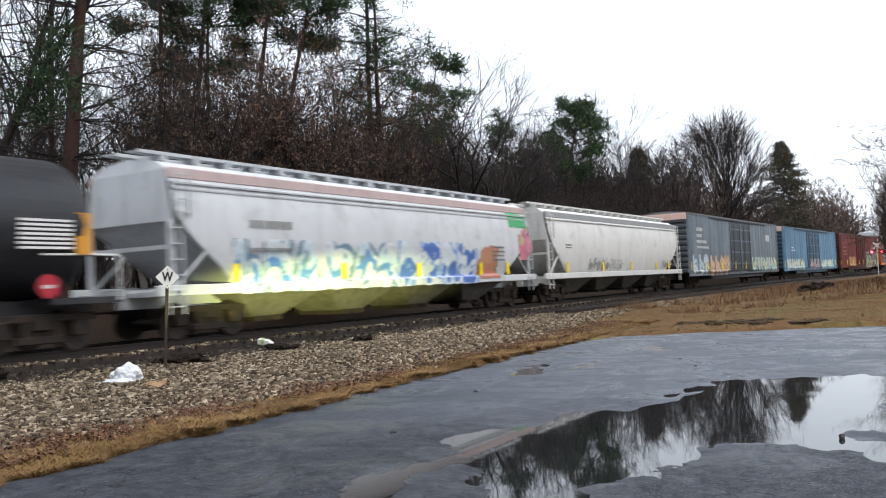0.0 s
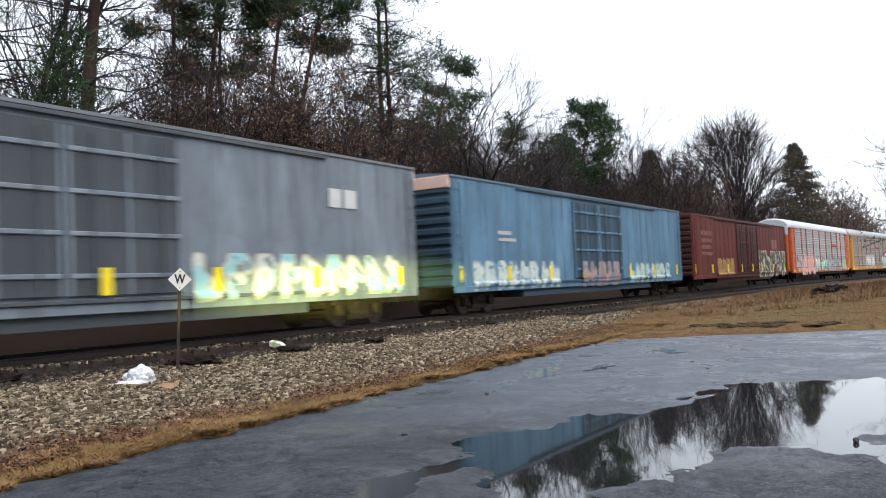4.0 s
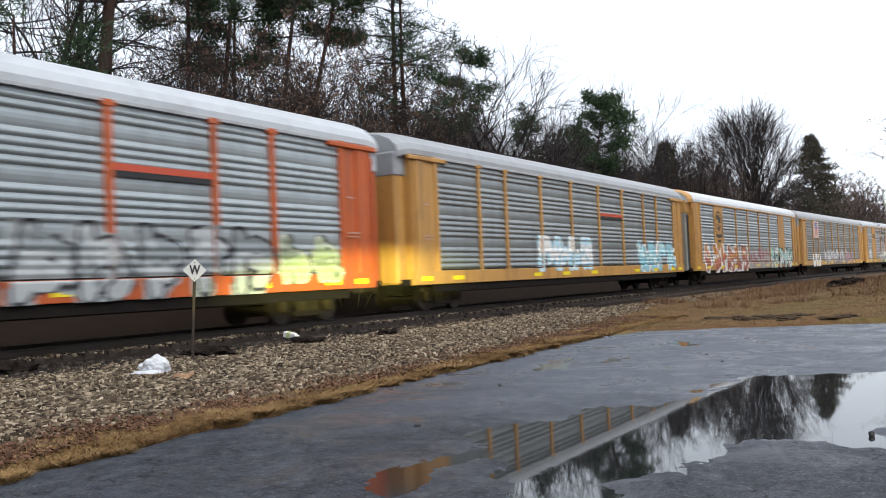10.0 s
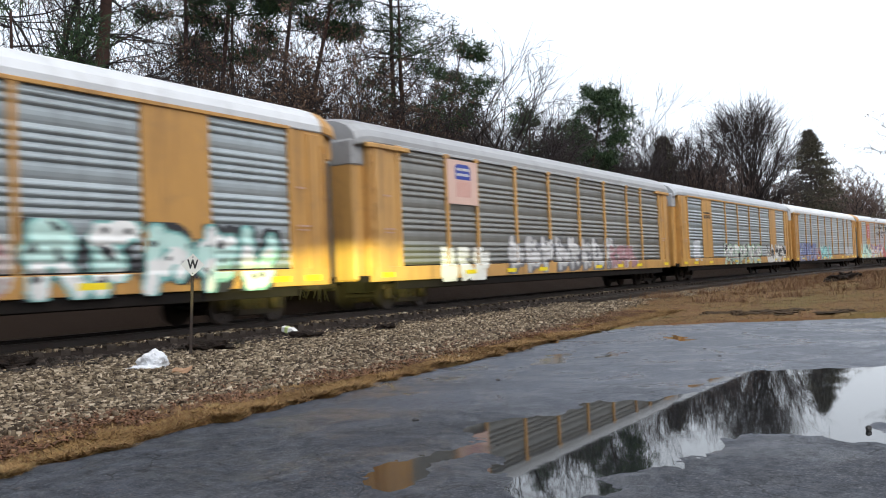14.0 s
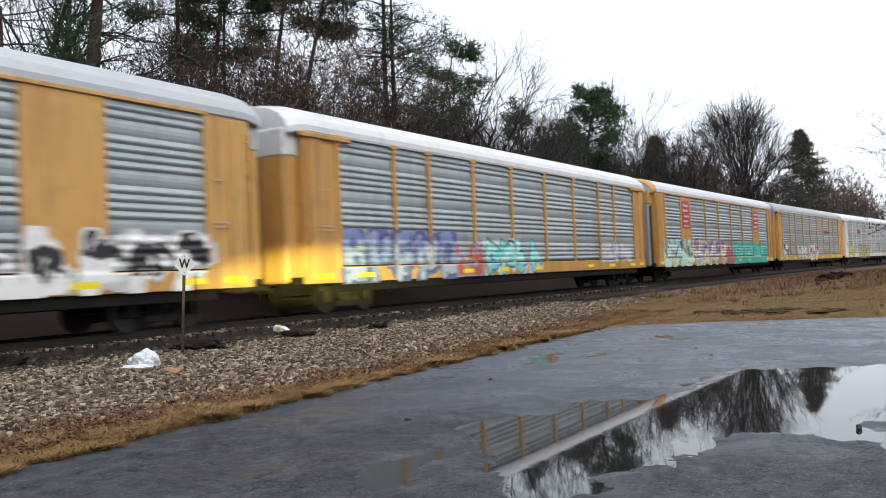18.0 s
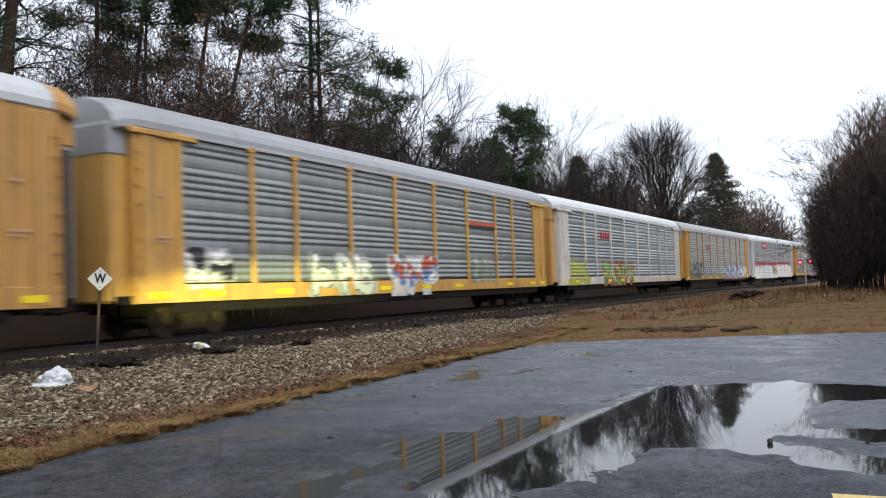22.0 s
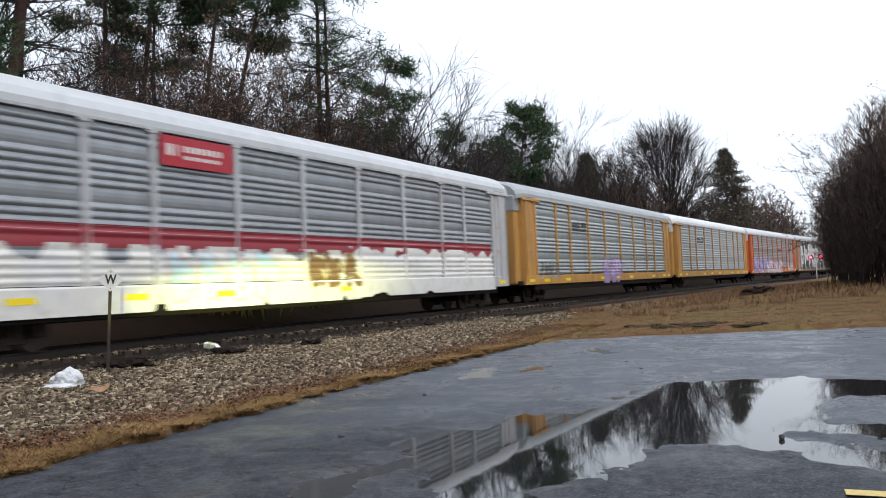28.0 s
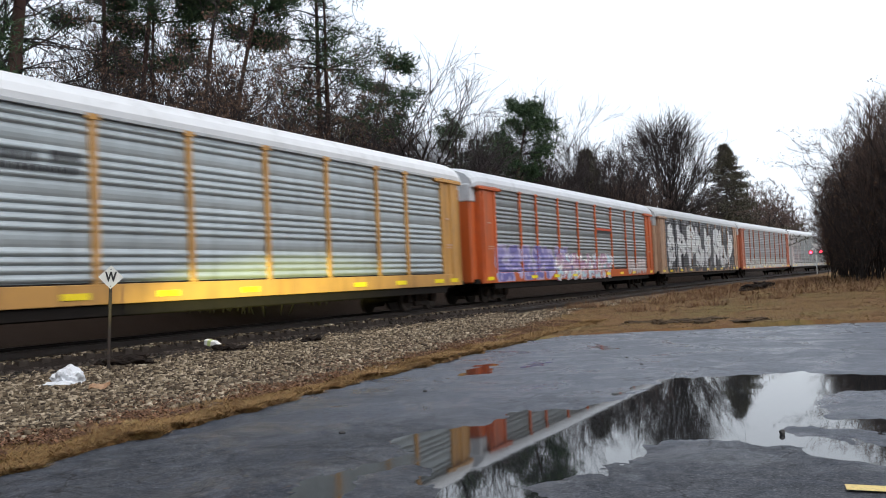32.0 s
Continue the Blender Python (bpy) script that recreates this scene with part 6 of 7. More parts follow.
OLD = "big old pine with a bare leaning trunk and drooping dead branches"
TALL = "tall red pine with a high crown behind the railway"
pine(16.8, 23.4, 19, 0.29, 1, OLD, 0.80, 0.07, 4.6, 6, 0.4, 0.3, 3.2, count=30, bend=0.05)
pine(13.9, 22.4, 8.2, 0.15, 33, "young dark pine with low drooping boughs", 0.62, 0.0, 2.5, 7, 0.34, 0.3, 0.3, count=26)
pine(14.6, 24.8, 17, 0.20, 31, OLD, 0.8, 0.0, 3.6, 5, 0.4, 0.2, 1.6, bend=0.05, count=28)
pine(18.9, 27.0, 19, 0.12, 2, TALL, 0.8, 0.03, 2.4, 6)
bare(16.4, 26.3, 19, 0.24, 3, "dark forked leafless tree at the edge of the wood", 3, 0.45, 0.3, 0.05)
pine(23.2, 26.1, 19, 0.14, 4, TALL, 0.52, 0.02, 2.1, 18, 0.42)
pine(23.3, 24.8, 19, 0.14, 5, TALL, 0.5, 0.06, 2.3, 22, 0.42, bend=0.10)
pine(25.6, 23.9, 18.5, 0.13, 6, TALL, 0.48, 0.06, 2.2, 22, 0.42, bend=0.12)
pine(26.0, 23.4, 18.5, 0.13, 7, TALL, 0.52, 0.10, 2.3, 20, 0.42, bend=0.26)
pine(26.8, 27.2, 17, 0.12, 8, TALL, 0.5, 0.02, 2.2, 18, 0.42)
pine(32.3, 21.9, 13.9, 0.21, 9, "broken dead pine snag with short stub branches", 0.45, 0.01, 2.6, 20, 0.30, 0.0, 1.9, count=10)
pine(32.1, 22.3, 18.5, 0.18, 10, "tall half-dead pine beside a broken snag", 0.5, 0.012, 2.2, 18, 0.30, 0.0, 1.9, count=10)
pine(38.9, 24.6, 11.8, 0.14, 11, "small leaning pine with a tufted top", 0.55, 0.08, 1.9, 18, 0.36, count=20, bend=0.16)
dome(41.2, 22.6, 13.5, 2, 0.25, 12, "tall forked leafless tree with two spreading tops", levels=5, spread=0.62, thin=0.00021,
     ways=[(-0.35, 0.3, 1, 10.5), (0.30, -0.2, 1, 12.6), (-0.10, -0.2, 1, 12.8), (0.55, 0.2, 1, 9.5), (-0.5, 0.0, 0.8, 6.0)])
dome(42.2, 21.9, 10.5, 2, 0.2, 13, "leafless tree leaning away from its neighbour", levels=5, spread=0.60, thin=0.00021,
     ways=[(0.50, 0.2, 1, 11.0), (0.34, -0.3, 1, 11.6), (0.8, 0.1, 1, 8.0)])
pine(58.2, 24.2, 12.3, 0.22, 14, "broad dark pine with layered branches", 0.55, 0.10, 2.3, 40, 0.30, 0.0, 1.2, count=16, bend=0.14)
pine(55.8, 27.0, 10.8, 0.18, 15, "thin dark pine with layered branches", 0.5, 0.02, 2.2, 26, 0.30, 0.0, 1.6, count=12)
dome(65.1, 22.9, 16.2, 3.4, 0.2, 16, "slender leafless tree with a feathery crown", 20, 5)
dome(70.2, 22.0, 13.8, 3.0, 0.2, 17, "slender leafless tree with a feathery crown", 20, 5)
spruce(72.8, 22.2, 11.0, 2.0, 18, "narrow brownish spruce among leafless trees", 24)
dome(77.2, 20.9, 14.0, 3.2, 0.2, 19, "slender leafless tree with a feathery crown", 20, 5)
dome(82.5, 21.4, 12.2, 3.2, 0.2, 22, "slender leafless tree with a feathery crown", 20, 5)
dome(94.4, 19.7, 18.6, 5.7, 0.40, 20, "great round leafless tree with a fan of branches", 66, 5, spread=0.34)
spruce(115.0, 16.67, 16.6, 9.2, 21, "dark conical spruce standing at the wood's end", 40)

# the wood behind: a few grown trees, repeated
WOOD = "thin leafless tree of the wood"
woods = [grown(21.0, 30.5, WOOD, [(0, 0, 9.0, 2.2, 4.6, 1.0)], 4.5, 0.12, 41, 460, 0.5, 0.6, 0.0, "trees of the wood", 1.2),
         grown(27.5, 31.5, WOOD, [(0.4, 0, 8.4, 2.5, 4.2, 1.0)], 3.5, 0.11, 42, 460, 0.5, 0.6, 0.05, "trees of the wood", 1.2),
         grown(34.0, 29.5, WOOD, [(-0.4, 0, 9.6, 1.9, 3.8, 0.7), (1.0, 0, 6.0, 1.8, 2.6, 0.3)], 5.0, 0.13, 43, 460, 0.5, 0.6, -0.03, "trees of the wood", 1.2),
         grown(46.0, 27.0, WOOD, [(0, 0, 7.6, 2.8, 4.6, 1.0)], 2.6, 0.13, 44, 500, 0.5, 0.6, 0.0, "trees of the wood", 1.2)]
rng = random.Random(5)
for i in range(150):
    f = rng.random()
    x = 13 + 85 * f
    y = float(track_y(np.array(x))) + 8 + rng.random() * 26 + (4 if x > 70 else 0)
    if (x / y > 4.6 and y < 16) or (x < 21 and i % 3):
        continue
    o = woods[i % 4]
    z = float(ground_z(np.array([[x]]), np.array([[y]]))[0, 0])
    s = 0.62 + 0.40 * rng.random()
    c = copy_thing(o, pose(x, y, z, rng.uniform(-3, 3), rng.uniform(-3, 3), rng.random() * 360))
    c.scale = (s, s, s)
leafy = [shrub(21.5, 22.4, 9.6, 51, "tall brushwood with dry brown leaves", 0.45, 14, "brushwood"), shrub(24.6, 21.6, 9.2, 52, "tall brushwood with dry brown leaves", 0.45, 14, "brushwood"),
         shrub(35.5, 22.5, 9.4, 53, "tall brushwood with a few brown leaves", 0.06, 13, "brushwood")]
for i in range(36):
    x = 19 + 62 * rng.random()
    y = float(track_y(np.array(x))) + 5.2 + rng.random() * 7
    z = float(ground_z(np.array([[x]]), np.array([[y]]))[0, 0])
    s = 0.6 + 0.35 * rng.random()
    c = copy_thing(leafy[i % 3 if 22 < x < 27 else 2], pose(x, y, z, 0, 0, rng.random() * 360))
    c.scale = (s, s, s)
for i in range(70):
    x = 46 + 46 * rng.random()
    y = float(track_y(np.array(x))) + 7 + rng.random() * 16
    z = float(ground_z(np.array([[x]]), np.array([[y]]))[0, 0])
    s = 0.62 + 0.22 * rng.random()
    c = copy_thing(woods[i % 4], pose(x, y, z, rng.uniform(-3, 3), rng.uniform(-3, 3), rng.random() * 360))
    c.scale = (s * 1.15, s * 1.15, s)
for i in range(34):
    x = 7 + 40 * rng.random()
    y = float(track_y(np.array(x))) + 6 + 9 * rng.random()
    z = float(ground_z(np.array([[x]]), np.array([[y]]))[0, 0])
    s = 0.28 + 0.14 * rng.random()
    c = copy_thing(leafy[2], pose(x, y, z - 0.05, 0, 0, rng.random() * 360))
    c.scale = (s * 1.7, s * 1.7, s)
for i, (x, y) in enumerate(((22.6, 22.3), (23.5, 21.7), (25.4, 20.9), (27.0, 21.6), (29.5, 21.4))):
    z = float(ground_z(np.array([[x]]), np.array([[y]]))[0, 0])
    copy_thing(leafy[i % 2], pose(x, y, z, 0, 0, 70 * i)).scale = (0.95, 0.95, 0.92)
# the thicket at the far end of the grass
THICK = "dense leafless thicket tree beyond the grass"
thick = [grown(60.0, -1.6, THICK, [(0, 0, 6.4, 2.9, 5.2, 1.0)], 1.4, 0.13, 61, 1100, 0.6, 0.7, 0, "thicket", 2.2, BRUSHTWIG, 3, 0.011), grown(56.5, -4.2, THICK, [(0, 0, 7.0, 3.2, 5.6, 1.0)], 1.6, 0.13, 62, 1100, 0.6, 0.7, 0, "thicket", 2.2, BRUSHTWIG, 3, 0.011),
         shrub(62.0, 0.9, 9.0, 63, "dense leafless bush at the grass edge", 0.12, 14, "thicket")]
for k, (x, y, s, w) in enumerate(((66, 0.6, 0.95, 0), (72, 1.2, 0.92, 1), (78, 1.4, 0.9, 0), (64, -1.6, 1.05, 1), (70, -0.6, 1.0, 0), (60, -4.5, 1.1, 1), (54, -5.5, 1.1, 0), (76, 0.0, 0.95, 1), (85, 1.2, 0.85, 0),
                                  (58, -0.8, 1.1, 2), (55, -2.2, 1.2, 2), (66, 1.2, 1.0, 2), (70, 1.5, 1.0, 2), (75, 1.7, 1.0, 2), (60, 0.5, 1.05, 2), (55, -3.9, 1.25, 2), (63, 0.2, 1.15, 2), (80, 1.8, 0.95, 2), (68, 0.0, 1.2, 2), (90, 1.6, 0.9, 1),
                                  (62.5, -2.4, 1.15, 2), (57, 0.9, 0.6, 2), (61, 1.7, 0.5, 2), (70, 2.4, 0.45, 2), (78, 2.8, 0.45, 2), (65, 2.0, 0.5, 2), (73, -2.5, 1.2, 2), (52, -4.8, 1.2, 2), (61, -0.9, 1.12, 1), (67, 2.2, 0.78, 0), (74, 2.6, 0.72, 1), (64, 2.6, 0.62, 2), (59, -1.8, 1.18, 0), (82, 3.0, 0.66, 0))):
    c = copy_thing(thick[w], pose(x, y - 0.1, float(ground_z(np.array([[x]]), np.array([[y]]))[0, 0]), 0, 0, k * 67))
    s *= 0.88
    c.scale = (s, s, s)
# far trees where the line runs out of sight
FAR = "distant leafless tree beside the bend"
far = [grown(148.0, 15.0, FAR, [(0, 0, 8.2, 3.6, 6.2, 1.0)], 2.5, 0.25, 71, 420, 0.9, 0.3, 0, "far trees", 2.5, BRUSHTWIG, 3, 0.03),
       grown(152.0, 19.0, FAR, [(0, 0, 7.6, 3.8, 5.8, 1.0)], 2.2, 0.25, 72, 420, 0.9, 0.3, 0, "far trees", 2.5, BRUSHTWIG, 3, 0.03)]
for k in range(30):
    x = 135 + 90 * rng.random()
    y = float(track_y(np.array(x))) + 5 + 24 * rng.random() ** 1.5
    s = 0.75 + 0.3 * rng.random()
    c = copy_thing(far[k % 2], pose(x, y, 0.2, 0, 0, rng.random() * 360))
    c.scale = (s, s, s)
for k in range(64):
    x = 76 + 50 * rng.random()
    y = float(track_y(np.array(x))) + 5.5 + 12 * rng.random()
    s = 0.5 + 0.4 * rng.random()
    c = copy_thing(far[k % 2], pose(x, y, 0.2, 0, 0, rng.random() * 360))
    c.scale = (s * 0.8, s * 0.8, s)
for k in range(14):
    x, y = 110 + 60 * rng.random(), -18 + 20 * rng.random()
    c = copy_thing(thick[k % 2], pose(x, y, 0.2, 0, 0, rng.random() * 360))
    c.scale = (0.85, 0.85, 0.85)


# unseen trees added round the car park behind the camera, darkening the sheets' reflections
for k in range(40):
    a = radians(150 + 200 * (k + 0.5 * rng.random()) / 40)
    d = 34 + 12 * rng.random()
    c = copy_thing(thick[k % 2], pose(d * math.cos(a) - 4, d * math.sin(a), 0, 0, 0, rng.random() * 360))
    c.scale = (1.3, 1.3, 1.4)


# ---- small things on the ground ----
def height_at(x, y):
    return float(ground_z(np.array([[x]]), np.array([[y]]))[0, 0])


SIGNW = surface("sign_white", (0.80, 0.80, 0.74), 0.4, 0, 0.06, 0.2, dirt=(0.45, 0.40, 0.3), dirt_amount=0.25)
POST = surface("rusty_post", (0.042, 0.032, 0.027), 0.75, 0.2, 0.4, 0.2, 0.02, 0.3, dirt=(0.13, 0.07, 0.04), dirt_amount=0.5)


def whistle_sign(x, y):
    face = math.degrees(math.atan2(-x, y)) + 4
    s = thing("whistle_post", "white diamond sign with a black letter W on a rusty post", "railway sign", "", pose(x, y, height_at(x, y) - 0.1, 0, 3.0, face))
    part("post", boxes((-0.028, 0.028, -0.01, 0.01, 0, 1.9), (-0.028, -0.02, -0.01, 0.03, 0, 1.9), (0.02, 0.028, -0.01, 0.03, 0, 1.9)), POST, s, "flanged steel post")
    h = 0.222
    plate_ = prism([(0, 1.835 - h), (h, 1.835), (0, 1.835 + h), (-h, 1.835)], -0.022, -0.014, "sign_plate", SIGNW, s, "worn white diamond plate")
    cu = bpy.data.curves.new("letter", "FONT")
    cu.body, cu.size, cu.align_x, cu.align_y, cu.extrude, cu.offset = "W", 0.25, "CENTER", "CENTER", 0.002, 0.008
    cu.materials.append(BLACK)
    w = new("letter", cu)
    w.parent = s
    w.matrix_basis = pose(0, -0.026, 1.835, 90, 0, 0) @ Matrix.Diagonal((0.74, 1, 1, 1))
    part("bolt", rod(bmesh.new(), (0, -0.03, 1.835 + 0.15), (0, -0.02, 1.835 + 0.15), 0.012, 6), POST, s)
    part("bolt", rod(bmesh.new(), (0, -0.03, 1.835 - 0.165), (0, -0.02, 1.835 - 0.165), 0.012, 6), POST, s)


whistle_sign(11.45, 12.9)


def crumpled(name, label, category, x, y, size, seed, material, z=None, turn=0, sink=0.25, cuts=3, rough=0.35):
    bm = bmesh.new()
    bmesh.ops.create_icosphere(bm, subdivisions=cuts, radius=1)
    for v in bm.verts:
        n = noise.noise(v.co * 1.7 + Vector((seed, 0, 0))) + 0.5 * noise.noise(v.co * 4.1 + Vector((0, seed, 0)))
        v.co *= 1 + rough * n
        v.co = Vector((v.co.x * size[0], v.co.y * size[1], max(-sink, v.co.z) * size[2]))
    ob = part(name, bm, material, None)
    ob.matrix_basis = pose(x, y, (height_at(x, y) if z is None else z) + sink * size[2] * 0.6, 0, 0, turn)
    return tagged(ob, label, category)


def bag_material():
    m, nt, p, co = blank("white_plastic")
    f = noise_at(nt, co, 0.09, 5, 0.7, 1.0)
    nt.links.new(mix(nt, f, (0.46, 0.49, 0.55), (0.78, 0.79, 0.80)), p.inputs["Base Color"])
    p.inputs["Roughness"].default_value = 0.35
    p.inputs["Transmission Weight"].default_value = 0.0
    bump(nt, p, f, 0.7, 0.03)
    return m


BAG = bag_material()
crumpled("plastic_bag", "crumpled white plastic bag lying on the gravel", "plastic bag", 9.85, 12.05, (0.27, 0.19, 0.23), 3.1, BAG, turn=-40, sink=0.35, cuts=4, rough=0.38)
crumpled("plastic_bag", "small torn end of a white plastic bag", "plastic bag", 9.55, 11.93, (0.28, 0.12, 0.07), 7.7, BAG, turn=-50, sink=0.3, cuts=3, rough=0.5)
EARTH = surface("wet_earth", (0.016, 0.012, 0.010), 0.9, 0, 0.5, 0.15, 0.03, 1.0, 0.02, dirt=(0.06, 0.034, 0.02), dirt_amount=0.4, spec=0.12)
SOIL = surface("churned_soil", (0.045, 0.030, 0.019), 0.9, 0, 0.5, 0.15, 0.03, 1.0, 0.02, dirt=(0.11, 0.07, 0.035), dirt_amount=0.6, spec=0.12)
KRAFT = surface("brown_card", (0.56, 0.36, 0.22), 0.75, 0, 0.12, 0.1)


def card(x, y):
    bm = bmesh.new()
    n = 6
    rows = [[bm.verts.new((-0.16 + 0.32 * i / n, -0.11 + 0.22 * j / n, 0.02 + 0.03 * math.sin(i * 1.1) + 0.02 * math.cos(j * 1.3 + i))) for j in range(n + 1)] for i in range(n + 1)]
    for i in range(n):
        for j in range(n):
            bm.faces.new((rows[i][j], rows[i + 1][j], rows[i + 1][j + 1], rows[i][j + 1]))
    bmesh.ops.solidify(bm, geom=bm.faces[:], thickness=0.004)
    ob = part("cardboard_scrap", bm, KRAFT, None)
    ob.matrix_basis = pose(x, y, height_at(x, y) + 0.06, 14, -6, -50)
    tagged(ob, "bent scrap of brown cardboard on the gravel", "litter")


card(9.61, 11.03)


def carton(x, y):
    c = thing("carton", "white drinks carton lying on the ballast shoulder", "litter", "", pose(x, y, height_at(x, y) + 0.13, 8, 12, -75) @ Matrix.Scale(1.05, 4))
    part("body", boxes((-0.20, 0.06, -0.07, 0.07, -0.06, 0.07), bevel=0.015), WHITE, c)
    prism([(0.06, -0.06), (0.06, 0.07), (0.17, 0.012), (0.17, -0.006)], -0.07, 0.07, "spout", WHITE, c)
    part("label_band", boxes((-0.12, -0.02, -0.073, 0.073, -0.063, 0.073), bevel=0.012), surface("lime_print", (0.5, 0.6, 0.25), 0.5), c)


carton(15.9, 14.35)
lump = [("dark lump of wet earth and leaves on the gravel", 13.0, 14.0, 0.42, 0.2, 0.08), ("dark lump of wet earth and leaves on the gravel", 12.2, 13.3, 0.46, 0.2, 0.09),
        ("dark lump of wet earth and leaves on the gravel", 15.2, 13.3, 0.4, 0.2, 0.09), ("dark lump of wet earth and leaves on the gravel", 8.85, 14.6, 0.42, 0.26, 0.12),
        ("dark lump of wet earth and leaves on the gravel", 18.0, 13.0, 0.4, 0.2, 0.08), ("dark lump of wet earth and leaves on the gravel", 25.7, 13.7, 0.5, 0.2, 0.08)]
for k, (label, x, y, a, b, h) in enumerate(lump):
    tagged(crumpled("earth_clod", label, "earth", x, y, (a, b, h * 1.5), 2.3 + k, EARTH, turn=-70 + 15 * k, cuts=4, rough=0.8), "", "", "clods")
for k in range(26):
    x, y = 23.4 + 4.6 * rng.random(), 2.6 + 4.2 * rng.random()
    if x < 23.0 + 0.5 * abs(y - 5):
        x += 1.2
    a = 0.08 + 0.2 * rng.random()
    tagged(crumpled("earth_clod", "churned dark earth in the dead grass", "earth", x, y, (a * 1.5, a * 1.2, 0.03 + 0.04 * rng.random()), 9.3 + k, SOIL, turn=360 * rng.random(), cuts=3, rough=0.9), "", "", "clods")
for k, (x, y, a) in enumerate(((52.5, 6.15, 0.8), (51.6, 6.35, 0.6), (53.4, 6.0, 0.55))):
    tagged(crumpled("earth_clod", "mound of dark earth in the dead grass", "earth", x, y, (a, a * 0.6, 0.3), 40.3 + k, EARTH, turn=100, cuts=3, rough=0.8), "", "", "clods")
ROCK = surface("dark_stone", (0.03, 0.028, 0.028), 0.6, 0, 0.4, 0.05, 0.02, 0.5)
crumpled("stone", "dark broken lump of asphalt standing in the puddle", "stone", 8.62, 0.88, (0.027, 0.027, 0.034), 1.9, ROCK, -0.012, 20, 0.9, 2, 0.35)
for k, (x, y) in enumerate(((15.7, 4.22), (14.55, 3.66), (10.9, 5.9), (7.7, 5.2))):
    tagged(crumpled("stone", "small dark pebble on the wet asphalt", "stone", x, y, (0.035, 0.03, 0.022), 4.4 + k, ROCK, 0.0, 40 * k, 0.5, 2), "", "", "pebbles")
STRIPE = surface("worn_yellow_line", (0.62, 0.47, 0.16), 0.6, 0, 0.2, 0.1, 0.02, 0.3, dirt=(0.08, 0.08, 0.085), dirt_amount=0.55)
tagged(link("parking_line", [(6.5, 0.27, 0.018), (6.66, 0.29, 0.018), (6.75, -1.8, 0.018), (6.59, -1.82, 0.018)], [(0, 1, 2, 3)], STRIPE), "worn yellow parking line on asphalt", "marking", "", "structure")


def glow(name, colour, strength):
    m, nt, p, co = blank(name)
    p.inputs["Base Color"].default_value = (*colour, 1)
    p.inputs["Emission Color"].default_value = (*colour, 1)
    p.inputs["Emission Strength"].default_value = strength
    return m


def crossing_signal(x, y):
    s = thing("crossing_signal", "level crossing signal with lit red lamps", "railway signal", "", pose(x, y, 0.1, 0, 0, 90))
    lampm = glow("signal_red", (1.0, 0.03, 0.06), 14)
    part("mast", rod(bmesh.new(), (0, 0, 0), (0, 0, 4.2), 0.06, 10), PALE, s)
    bm = bmesh.new()
    for a in (-45, 45):
        r = bmesh.ops.create_cube(bm, size=1)
        bmesh.ops.scale(bm, vec=(1.2, 0.03, 0.2), verts=r["verts"])
        bmesh.ops.rotate(bm, cent=(0, 0, 0), matrix=Matrix.Rotation(radians(a), 3, "Y"), verts=r["verts"])
        bmesh.ops.translate(bm, vec=(0, 0.08, 3.9), verts=r["verts"])
    part("crossbuck", bm, WHITE, s)
    part("lamp_arm", boxes((-0.75, 0.75, 0.03, 0.09, 2.95, 3.02)), BLACK, s)
    for q in (-0.62, 0.62):
        o = part("lamp_disc", rod(bmesh.new(), (q, 0.08, 3.1), (q, 0.11, 3.1), 0.3, 24), BLACK, s)
        part("lens", rod(bmesh.new(), (q, 0.11, 3.1), (q, 0.16, 3.1), 0.17, 20), lampm, o)


crossing_signal(124.0, 7.05)


# ---- what lies loose: ties, gravel, straw ----
bed = tagged(new("track_bed"), "dark timber ties of the railway", "", "", "structure")
bm = box(bmesh.new(), -0.11, 0.11, -1.3, 1.3, -0.18, 0.0, 0.01)
first = part("tie", bm, TIMBER, bed)
for k in range(190):
    s = 4.0 + 0.53 * k
    p = on_track(s, 0, RAIL - 0.165)
    m = Matrix.Translation(p) @ pose(0, 0, 0, 0, 0, -math.degrees(CURVE * s) + 1.2 * math.sin(k * 2.7))
    if k:
        again(first, m, bed)
    else:
        first.matrix_basis = m


